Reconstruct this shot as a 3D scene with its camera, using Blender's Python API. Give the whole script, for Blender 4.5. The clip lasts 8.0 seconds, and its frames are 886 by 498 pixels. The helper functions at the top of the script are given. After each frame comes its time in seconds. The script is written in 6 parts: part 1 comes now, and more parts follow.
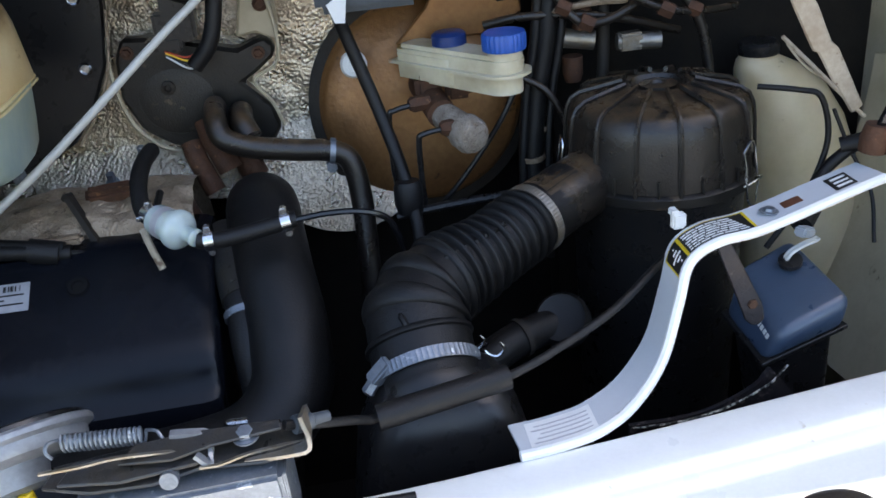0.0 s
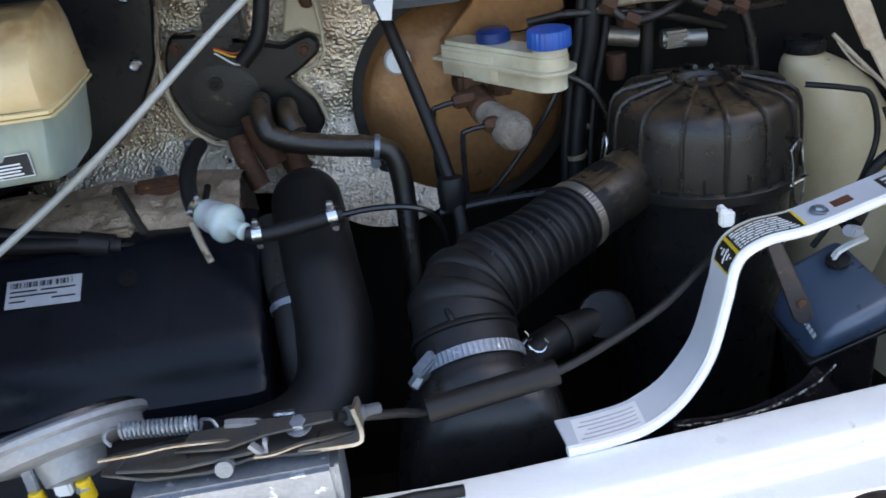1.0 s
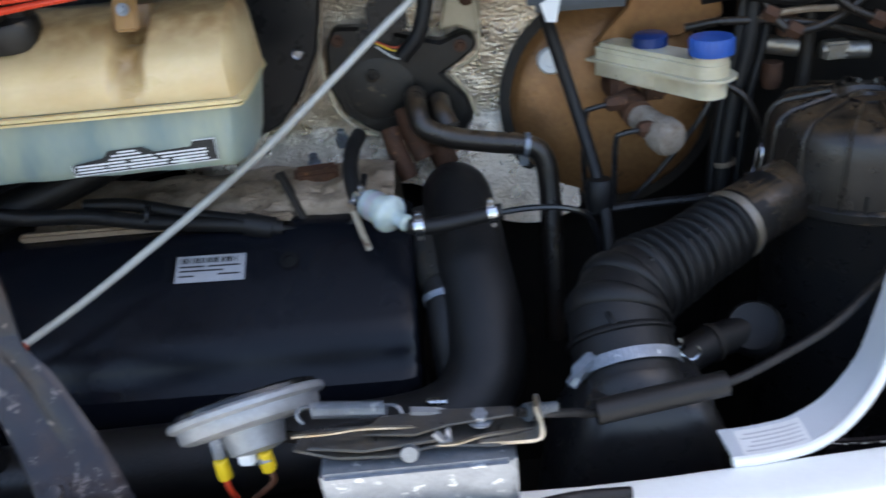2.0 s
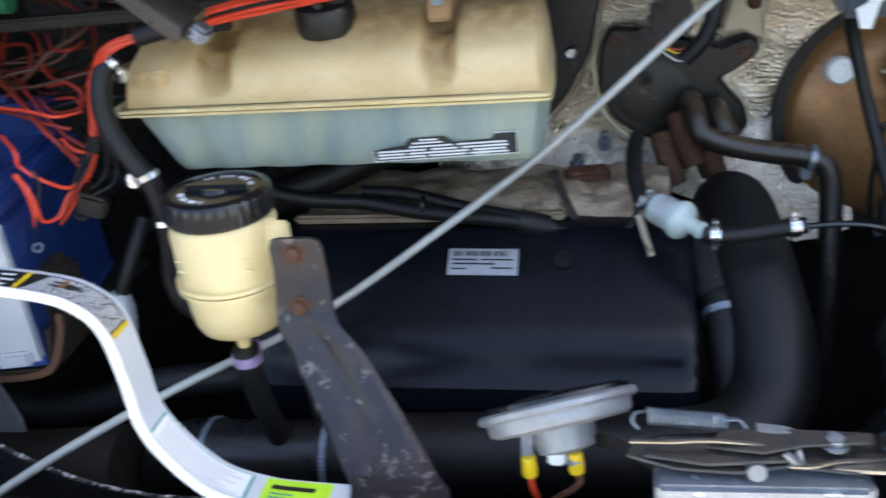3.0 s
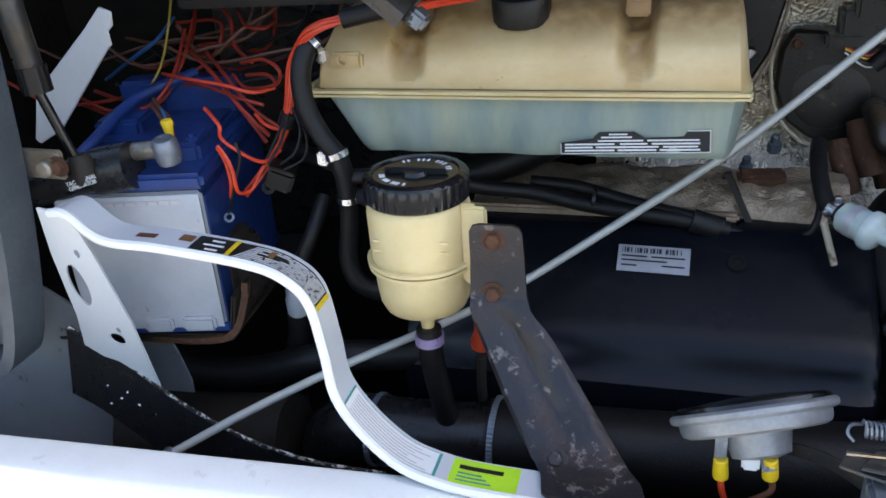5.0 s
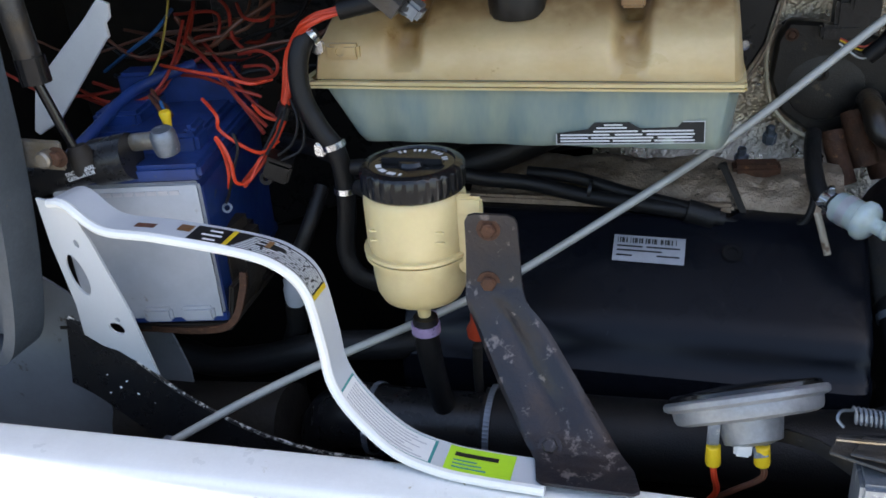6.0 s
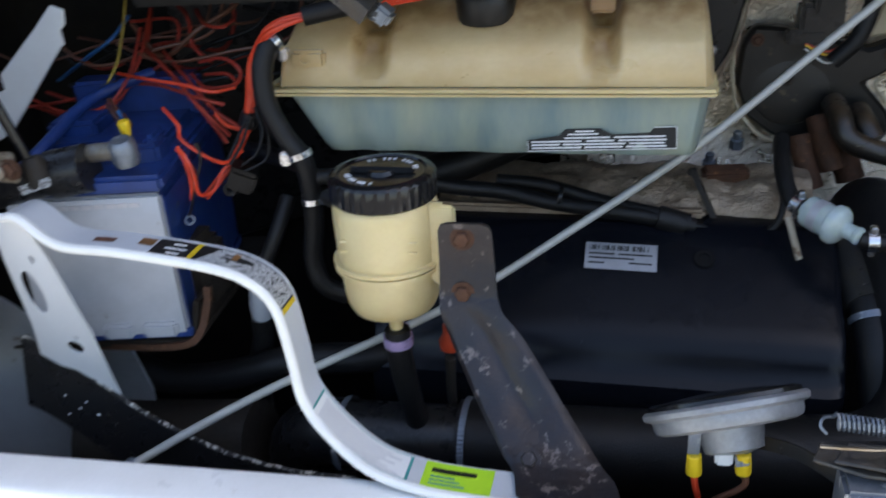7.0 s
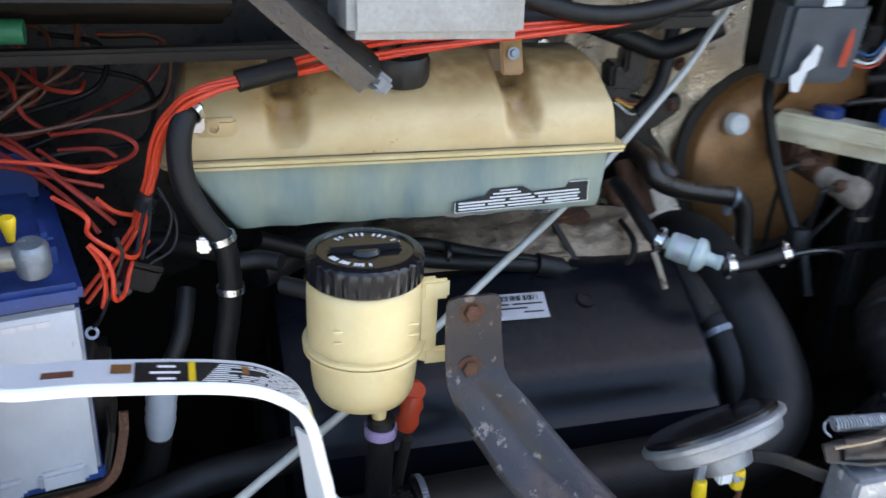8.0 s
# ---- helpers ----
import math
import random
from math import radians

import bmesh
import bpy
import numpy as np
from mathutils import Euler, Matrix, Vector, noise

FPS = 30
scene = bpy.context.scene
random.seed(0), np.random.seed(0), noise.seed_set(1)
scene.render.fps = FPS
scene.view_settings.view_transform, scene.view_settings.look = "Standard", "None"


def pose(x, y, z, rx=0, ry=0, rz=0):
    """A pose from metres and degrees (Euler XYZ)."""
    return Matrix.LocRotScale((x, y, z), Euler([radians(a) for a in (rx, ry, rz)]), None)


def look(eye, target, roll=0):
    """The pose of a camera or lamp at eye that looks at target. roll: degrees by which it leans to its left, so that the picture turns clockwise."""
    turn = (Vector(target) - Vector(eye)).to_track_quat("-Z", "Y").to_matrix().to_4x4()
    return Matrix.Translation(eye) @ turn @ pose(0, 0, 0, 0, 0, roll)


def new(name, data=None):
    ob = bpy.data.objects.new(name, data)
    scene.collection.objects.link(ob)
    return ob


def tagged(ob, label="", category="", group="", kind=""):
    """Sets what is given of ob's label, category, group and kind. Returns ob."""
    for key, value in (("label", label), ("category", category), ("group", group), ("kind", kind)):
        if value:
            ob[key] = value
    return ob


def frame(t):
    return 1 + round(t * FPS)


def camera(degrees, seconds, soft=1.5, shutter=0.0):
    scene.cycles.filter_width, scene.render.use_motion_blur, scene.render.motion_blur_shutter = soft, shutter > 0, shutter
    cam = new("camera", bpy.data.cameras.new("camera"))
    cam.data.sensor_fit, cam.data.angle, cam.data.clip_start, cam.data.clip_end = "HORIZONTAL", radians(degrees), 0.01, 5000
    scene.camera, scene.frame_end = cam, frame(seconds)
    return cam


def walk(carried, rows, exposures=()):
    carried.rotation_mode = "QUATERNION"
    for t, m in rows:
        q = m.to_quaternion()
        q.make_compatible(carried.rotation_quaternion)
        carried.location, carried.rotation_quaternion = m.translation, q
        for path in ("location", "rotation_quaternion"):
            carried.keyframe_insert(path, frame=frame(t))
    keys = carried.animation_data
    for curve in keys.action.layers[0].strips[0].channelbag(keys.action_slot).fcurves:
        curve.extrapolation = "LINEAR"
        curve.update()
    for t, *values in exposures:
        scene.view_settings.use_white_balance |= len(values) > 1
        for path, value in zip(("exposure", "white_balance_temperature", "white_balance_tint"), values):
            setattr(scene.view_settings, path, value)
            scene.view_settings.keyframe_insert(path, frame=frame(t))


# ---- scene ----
cam = camera(54.0, 8.0, soft=1.6, shutter=0.5)
PATH = [
    (0, (0.3340, 0.3232, 1.3558), (0.5020, 2.1030, 0.4584), -6.35),
    (0.5, (0.3280, 0.3230, 1.3548), (0.4750, 2.1070, 0.4626), -6.51),
    (1, (0.3180, 0.3197, 1.3587), (0.4210, 2.1048, 0.4621), -6.74),
    (1.2, (0.3110, 0.3183, 1.3611), (0.3930, 2.1029, 0.4626), -6.69),
    (2.3, (0.1930, 0.3114, 1.3893), (0.0510, 2.0875, 0.4805), -5.56),
    (2.5, (0.1550, 0.3157, 1.3811), (-0.0350, 2.0994, 0.4962), -5.40),
    (3, (0.0900, 0.3123, 1.3840), (-0.2740, 2.0790, 0.5194), -5.67),
    (3.5, (0.0200, 0.3021, 1.3935), (-0.4670, 2.0395, 0.5306), -5.37),
    (4, (-0.0120, 0.2922, 1.3948), (-0.5450, 2.0171, 0.5357), -4.71),
    (4.5, (-0.0090, 0.2883, 1.3957), (-0.5400, 2.0105, 0.5291), -4.30),
    (6, (-0.0010, 0.2791, 1.3958), (-0.5290, 1.9910, 0.5069), -4.32),
    (6.5, (0.0020, 0.2783, 1.3970), (-0.5280, 1.9872, 0.5037), -4.44),
    (7, (-0.0160, 0.2920, 1.3897), (-0.4550, 2.0355, 0.5130), -3.84),
    (7.5, (-0.1480, 0.3484, 1.3982), (-0.1520, 2.1595, 0.5480), -1.43),
    (8, (-0.3530, 0.3464, 1.4028), (0.1870, 2.0963, 0.5985), 2.78),
]
EXPOSURE = [(0.0, 1.98, 7000, 12), (1.2, 1.98, 7000, 12), (2.5, 2.08, 7000, 12), (3.5, 2.18, 7000, 12), (4.0, 2.02, 7000, 12), (4.5, 1.84, 7000, 12), (6.0, 1.52, 7000, 12), (6.8, 1.44, 7000, 12), (7.6, 1.72, 7000, 12), (8.0, 2.05, 7000, 12)]
walk(cam, [(t, look(eye, target, roll)) for t, eye, target, roll in PATH], EXPOSURE)

# ---- world and light ----
world = bpy.data.worlds.new("sky")
scene.world = world
world.use_nodes = True
_nt = world.node_tree
_sky = _nt.nodes.new("ShaderNodeTexSky")
_sky.sky_type = "NISHITA"
_sky.sun_disc = False
_sky.sun_elevation, _sky.sun_rotation = radians(62), radians(75)
_sky.dust_density, _sky.air_density = 1.3, 1.0
_nt.nodes["Background"].inputs["Strength"].default_value = 0.15
_nt.links.new(_sky.outputs[0], _nt.nodes["Background"].inputs["Color"])
sun = new("sun", bpy.data.lights.new("sun", "SUN"))
sun.data.energy, sun.data.angle, sun.data.color = 3.5, radians(0.5), (1.0, 0.95, 0.87)
sun.matrix_world = look((1.812, 0.486, 3.532), (0, 0, 0))

# ---- materials ----
def material(name, colour, rough=0.5, metal=0.0, second=None, scale=40.0, amount=0.5, bump=0.15, fine=400.0, grit=None, grit_scale=120.0, grit_cut=0.6, coat=0.0, stretch=(1, 1, 1), through_light=0.0, spec=0.5):
    m = bpy.data.materials.new(name)
    m.use_nodes = True
    nt = m.node_tree
    n, l = nt.nodes, nt.links
    b = n["Principled BSDF"]
    tc = n.new("ShaderNodeTexCoord")
    mp = n.new("ShaderNodeMapping")
    mp.inputs["Scale"].default_value = stretch
    l.new(tc.outputs["Object"], mp.inputs["Vector"])
    def nz(s, d=4.0, r=0.6):
        t = n.new("ShaderNodeTexNoise")
        t.inputs["Scale"].default_value, t.inputs["Detail"].default_value, t.inputs["Roughness"].default_value = s, d, r
        l.new(mp.outputs[0], t.inputs["Vector"])
        return t.outputs["Fac"]
    def ramp(src, lo, hi):
        t = n.new("ShaderNodeMapRange")
        t.inputs["From Min"].default_value, t.inputs["From Max"].default_value = lo, hi
        l.new(src, t.inputs["Value"])
        return t.outputs[0]
    def mix(fac, a, c):
        t = n.new("ShaderNodeMix")
        t.data_type = "RGBA"
        l.new(fac, t.inputs[0])
        for i, v in ((6, a), (7, c)):
            if isinstance(v, tuple):
                t.inputs[i].default_value = (*v, 1)
            else:
                l.new(v, t.inputs[i])
        return t.outputs[2]
    second = second or tuple(c * 0.75 for c in colour)
    big = ramp(nz(scale), 0.62 - amount * 0.4, 0.62 + 0.15)
    col = mix(big, colour, second)
    grain = nz(fine, 3.0)
    col = mix(ramp(grain, 0.3, 1.6 if bump > 0.12 else 6.0), col, tuple(c * 0.6 for c in second))
    if grit:
        col = mix(ramp(nz(grit_scale, 6.0, 0.7), grit_cut, grit_cut + 0.06), col, grit)
    l.new(col, b.inputs["Base Color"])
    t = n.new("ShaderNodeMapRange")
    t.inputs["To Min"].default_value, t.inputs["To Max"].default_value = max(0.05, rough - 0.12), min(1, rough + 0.15)
    l.new(nz(scale * 2.3), t.inputs["Value"])
    l.new(t.outputs[0], b.inputs["Roughness"])
    b.inputs["Metallic"].default_value = metal
    b.inputs["Coat Weight"].default_value = coat
    b.inputs["Specular IOR Level"].default_value = spec
    if through_light:
        b.inputs["Subsurface Weight"].default_value = through_light
        b.inputs["Subsurface Radius"].default_value = (0.02, 0.016, 0.008)
    bp = n.new("ShaderNodeBump")
    bp.inputs["Strength"].default_value, bp.inputs["Distance"].default_value = bump, 0.002
    l.new(grain, bp.inputs["Height"])
    l.new(bp.outputs[0], b.inputs["Normal"])
    return m

M_white = material("white paint", (0.88, 0.88, 0.85), 0.3, 0, (0.78, 0.775, 0.73), 7, 0.45, 0.04, 300, (0.52, 0.45, 0.31), 34, 0.655, 0.3)
# Brace white lowered and blued to hold the skylit shade in its colour.
M_brace = material("white brace paint toned for bluish shade", (0.54, 0.565, 0.59), 0.32, 0, (0.55, 0.57, 0.58), 14, 0.4, 0.03, 300, (0.3, 0.24, 0.16), 60, 0.73, 0.2)
M_cream = material("cream inner wing paint", (0.52, 0.44, 0.30), 0.45, 0, (0.36, 0.29, 0.18), 12, 0.55, 0.08, 200, (0.17, 0.12, 0.07), 30, 0.64)
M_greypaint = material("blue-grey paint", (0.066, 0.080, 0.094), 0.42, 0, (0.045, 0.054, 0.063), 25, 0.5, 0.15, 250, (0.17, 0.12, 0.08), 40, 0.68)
# M_black, M_dark and M_void are raised to carry lens haze in their colour.
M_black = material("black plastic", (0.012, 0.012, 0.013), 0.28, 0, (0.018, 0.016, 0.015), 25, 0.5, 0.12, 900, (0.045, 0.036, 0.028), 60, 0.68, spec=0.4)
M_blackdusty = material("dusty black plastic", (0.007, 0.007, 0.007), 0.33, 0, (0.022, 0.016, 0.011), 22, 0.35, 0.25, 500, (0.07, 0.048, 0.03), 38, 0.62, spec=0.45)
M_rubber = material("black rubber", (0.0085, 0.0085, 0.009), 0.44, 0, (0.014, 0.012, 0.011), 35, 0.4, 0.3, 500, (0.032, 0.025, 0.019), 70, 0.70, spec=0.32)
M_gloss = material("glossy black", (0.008, 0.008, 0.009), 0.16, 0, (0.012, 0.012, 0.012), 20, 0.4, 0.02, 300)
M_dark = material("grimy dark steel", (0.022, 0.019, 0.016), 0.65, 0.1, (0.036, 0.027, 0.019), 18, 0.5, 0.4, 120, (0.09, 0.05, 0.028), 30, 0.68, spec=0.35)
M_foil = material("crinkled silver foil insulation", (0.82, 0.70, 0.55), 0.28, 0.95, (0.62, 0.48, 0.33), 14, 0.5, 0.5, 420, (0.30, 0.22, 0.14), 30, 0.66)
def crinkle(m, scale, depth):
    """Puckered cells added to a material's relief."""
    nt = m.node_tree
    b = nt.nodes["Principled BSDF"]
    under = b.inputs["Normal"].links[0].from_socket
    tc, v, bp = nt.nodes.new("ShaderNodeTexCoord"), nt.nodes.new("ShaderNodeTexVoronoi"), nt.nodes.new("ShaderNodeBump")
    v.feature, v.inputs["Scale"].default_value, v.inputs["Randomness"].default_value = "SMOOTH_F1", scale, 1.0
    bp.inputs["Strength"].default_value, bp.inputs["Distance"].default_value = 1.0, depth
    nt.links.new(tc.outputs["Object"], v.inputs["Vector"])
    nt.links.new(v.outputs["Distance"], bp.inputs["Height"])
    nt.links.new(under, bp.inputs["Normal"])
    nt.links.new(bp.outputs[0], b.inputs["Normal"])
crinkle(M_foil, 300.0, 0.0013)
M_alu = material("cast aluminium", (0.45, 0.345, 0.245), 0.5, 0.35, (0.20, 0.135, 0.08), 30, 0.6, 0.9, 300, (0.10, 0.07, 0.045), 55, 0.60)
M_crust = material("white-corroded aluminium", (0.40, 0.34, 0.28), 0.8, 0.1, (0.22, 0.165, 0.12), 90, 0.6, 1.0, 700, (0.16, 0.075, 0.04), 60, 0.60)
crinkle(M_crust, 420.0, 0.002)
crinkle(M_alu, 380.0, 0.0008)
M_zinc = material("galvanised steel", (0.27, 0.30, 0.34), 0.38, 0.65, (0.19, 0.21, 0.24), 55, 0.55, 0.3, 300, (0.62, 0.65, 0.68), 95, 0.60)
M_zincyellow = material("passivated steel", (0.34, 0.33, 0.31), 0.4, 0.8, (0.28, 0.21, 0.12), 30, 0.5, 0.3, 300)
M_lever = material("greasy dark steel", (0.06, 0.06, 0.062), 0.3, 0.6, (0.09, 0.075, 0.055), 40, 0.5, 0.25, 300, (0.3, 0.28, 0.25), 110, 0.66)
M_chrome = material("bright clip steel", (0.72, 0.73, 0.75), 0.22, 1.0, (0.55, 0.55, 0.57), 80, 0.4, 0.1, 300)
M_rust = material("rusty steel", (0.105, 0.043, 0.020), 0.75, 0.15, (0.05, 0.025, 0.015), 50, 0.55, 0.7, 250, (0.22, 0.10, 0.045), 90, 0.62)
M_bracket = material("worn black steel with rust", (0.017, 0.018, 0.024), 0.36, 0.25, (0.038, 0.027, 0.024), 30, 0.55, 0.35, 260, (0.15, 0.125, 0.115), 52, 0.575)
M_booster = material("brown tarnished booster steel", (0.36, 0.175, 0.064), 0.36, 0.4, (0.21, 0.095, 0.036), 10, 0.7, 0.35, 160, (0.10, 0.05, 0.025), 30, 0.62)
M_tank = material("yellowed translucent plastic", (0.70, 0.54, 0.29), 0.30, 0, (0.47, 0.285, 0.10), 8, 0.75, 0.06, 200, (0.36, 0.20, 0.065), 17, 0.63, 0.15, (1, 1, 1.6), 0.15)
def tone_band(m, axis, centre, half, soft, colour, amount, floor=None):
    """A soft-edged band of colour across one axis of the place, running down to a floor height."""
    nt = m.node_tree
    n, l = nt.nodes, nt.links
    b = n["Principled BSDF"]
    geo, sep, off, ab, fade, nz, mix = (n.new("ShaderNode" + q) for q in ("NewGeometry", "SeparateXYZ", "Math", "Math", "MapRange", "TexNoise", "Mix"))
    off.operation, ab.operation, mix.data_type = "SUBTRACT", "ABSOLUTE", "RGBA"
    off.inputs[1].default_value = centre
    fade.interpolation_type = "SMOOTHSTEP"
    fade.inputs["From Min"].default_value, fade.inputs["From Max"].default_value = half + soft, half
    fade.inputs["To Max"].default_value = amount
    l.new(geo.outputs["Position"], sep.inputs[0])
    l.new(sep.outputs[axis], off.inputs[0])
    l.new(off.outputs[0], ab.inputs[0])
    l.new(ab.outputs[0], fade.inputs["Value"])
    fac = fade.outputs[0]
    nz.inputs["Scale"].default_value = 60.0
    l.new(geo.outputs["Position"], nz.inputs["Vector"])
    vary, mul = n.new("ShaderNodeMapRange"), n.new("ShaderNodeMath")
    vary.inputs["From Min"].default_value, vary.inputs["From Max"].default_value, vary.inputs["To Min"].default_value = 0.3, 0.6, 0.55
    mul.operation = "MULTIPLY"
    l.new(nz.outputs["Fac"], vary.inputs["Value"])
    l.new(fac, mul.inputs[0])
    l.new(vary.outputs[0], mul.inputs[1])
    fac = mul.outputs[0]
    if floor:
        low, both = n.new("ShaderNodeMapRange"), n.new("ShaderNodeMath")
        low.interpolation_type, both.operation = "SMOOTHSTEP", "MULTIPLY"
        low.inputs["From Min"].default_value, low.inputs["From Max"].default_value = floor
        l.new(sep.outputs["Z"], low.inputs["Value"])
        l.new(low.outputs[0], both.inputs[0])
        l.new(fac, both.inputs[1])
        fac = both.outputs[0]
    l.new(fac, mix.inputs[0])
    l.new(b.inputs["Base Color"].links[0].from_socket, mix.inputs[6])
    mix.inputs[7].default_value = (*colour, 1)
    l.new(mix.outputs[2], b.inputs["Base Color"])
# Browner along both strap grooves and towards the top edge.
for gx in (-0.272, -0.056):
    tone_band(M_tank, "X", gx, 0.006, 0.016, (0.24, 0.125, 0.035), 0.95, (1.178, 1.205))
tone_band(M_tank, "Z", 1.250, 0.018, 0.028, (0.27, 0.15, 0.055), 0.9)
M_amber = material("amber stained plastic", (0.37, 0.21, 0.068), 0.35, 0, (0.25, 0.125, 0.035), 30, 0.5, 0.08, 200, (0.12, 0.065, 0.027), 50, 0.63)
M_strip = material("pale brown-stained metal strip", (0.50, 0.43, 0.33), 0.5, 0.1, (0.30, 0.21, 0.13), 22, 0.6, 0.2, 250, (0.14, 0.08, 0.045), 45, 0.58)
M_tanklow = material("translucent plastic over green coolant", (0.40, 0.42, 0.30), 0.33, 0, (0.15, 0.235, 0.25), 13, 0.85, 0.05, 200, None, 0, 0, 0.1, (1.6, 1, 0.5), 0.15)
M_res = material("cream reservoir plastic", (0.75, 0.61, 0.32), 0.35, 0, (0.62, 0.46, 0.21), 14, 0.45, 0.06, 250, None, 0, 0, 0.1, (1, 1, 1), 0.25)
M_brakeres = material("ivory brake reservoir plastic", (0.70, 0.64, 0.47), 0.4, 0, (0.45, 0.37, 0.23), 16, 0.5, 0.06, 250, None, 0, 0, 0.1, (1, 1, 1), 0.2)
M_blue = material("blue plastic", (0.02, 0.10, 0.42), 0.35, 0, (0.015, 0.07, 0.3), 30, 0.4, 0.08, 300)
M_batblue = material("dark blue battery plastic", (0.011, 0.042, 0.18), 0.4, 0, (0.007, 0.02, 0.085), 20, 0.5, 0.08, 300, (0.09, 0.085, 0.08), 45, 0.64)
M_batgrey = material("pale grey battery case", (0.43, 0.46, 0.50), 0.42, 0, (0.33, 0.35, 0.38), 12, 0.55, 0.06, 250, (0.20, 0.165, 0.125), 34, 0.64)
M_horn = material("dull grey painted steel", (0.31, 0.32, 0.33), 0.4, 0.35, (0.22, 0.22, 0.23), 40, 0.4, 0.15, 250)
M_red = material("red wire insulation", (0.66, 0.055, 0.018), 0.36, 0, (0.48, 0.03, 0.012), 60, 0.4, 0.05, 200)
M_redcap = material("red plastic", (0.55, 0.06, 0.02), 0.4, 0, (0.4, 0.04, 0.015), 60, 0.4, 0.05, 200)
M_yellow = material("yellow plastic", (0.85, 0.56, 0.02), 0.4, 0, (0.7, 0.45, 0.02), 50, 0.3, 0.05, 200)
M_brownwire = material("brown wire insulation", (0.14, 0.05, 0.025), 0.45)
M_bluewire = material("blue wire insulation", (0.015, 0.10, 0.27), 0.45)
M_green = material("green plastic", (0.03, 0.22, 0.10), 0.45)
M_rod = material("grey sheathed rod", (0.50, 0.49, 0.44), 0.4, 0.1, (0.42, 0.41, 0.37), 30, 0.4, 0.05, 300)
M_ecu = material("brushed grey casting", (0.40, 0.39, 0.37), 0.45, 0.6, (0.3, 0.28, 0.25), 20, 0.5, 0.2, 300)
M_paper = material("white label", (0.78, 0.78, 0.76), 0.5, 0, (0.7, 0.7, 0.68), 40, 0.3, 0.03, 300)
M_silverlabel = material("silver label", (0.50, 0.50, 0.52), 0.35, 0.4, (0.4, 0.4, 0.42), 60, 0.4, 0.05, 300)
M_ink = material("black ink", (0.01, 0.01, 0.01), 0.5)
M_yelink = material("yellow ink", (0.8, 0.55, 0.02), 0.5)
M_greenlabel = material("lime label", (0.45, 0.75, 0.03), 0.5, 0, (0.4, 0.68, 0.03), 40, 0.3, 0.03, 300)
M_tealink = material("teal ink", (0.05, 0.30, 0.28), 0.5)
M_filter = material("clear filter plastic", (0.50, 0.57, 0.55), 0.20, 0, (0.36, 0.43, 0.41), 40, 0.5, 0.03, 300, None, 0, 0, 0.3, (1, 1, 1), 0.4)
M_lilac = material("lilac clamp", (0.55, 0.42, 0.68), 0.3, 0.5)
# Near black that paints the unlit gaps at the back of the bay.
M_void = material("deep shade black", (0.012, 0.0105, 0.009), 0.85, 0, (0.022, 0.017, 0.012), 16, 0.5, 0.4, 120, (0.05, 0.032, 0.018), 30, 0.66, spec=0.2)
M_lining = material("added dark lining", (0.03, 0.03, 0.03), 0.8, 0, (0.02, 0.02, 0.02), 10, 0.5, 0.4, 90)
# White body paint with its shadow mixed into the base colour, plus dust.
M_shadegrey = material("white paint greyed for shadow, dusty", (0.27, 0.28, 0.29), 0.45, 0, (0.18, 0.18, 0.18), 9, 0.6, 0.12, 200, (0.12, 0.10, 0.075), 34, 0.62)
# Shaded copy of M_red: the gloom under the cowl put into the colour.
M_redshade = material("red wire insulation darkened for shade", (0.34, 0.030, 0.014), 0.48, 0, (0.20, 0.018, 0.010), 40, 0.5, 0.05, 200)
M_olive = material("dull yellow wire insulation", (0.36, 0.25, 0.03), 0.5)
# Sky reflection on the black housing, put into the base colour as blue.
M_satin = material("satin black plastic tinted with sky sheen", (0.055, 0.085, 0.135), 0.30, 0, (0.042, 0.062, 0.098), 20, 0.4, 0.1, 700, spec=0.9)
M_cover = material("smooth blue-black plastic", (0.0045, 0.0055, 0.0085), 0.20, 0, (0.007, 0.007, 0.009), 18, 0.5, 0.1, 900, (0.022, 0.019, 0.017), 60, 0.68, spec=0.22)
M_lid = material("black plastic under brown dust", (0.014, 0.012, 0.011), 0.28, 0, (0.024, 0.018, 0.013), 16, 0.5, 0.25, 420, (0.06, 0.04, 0.025), 34, 0.66)
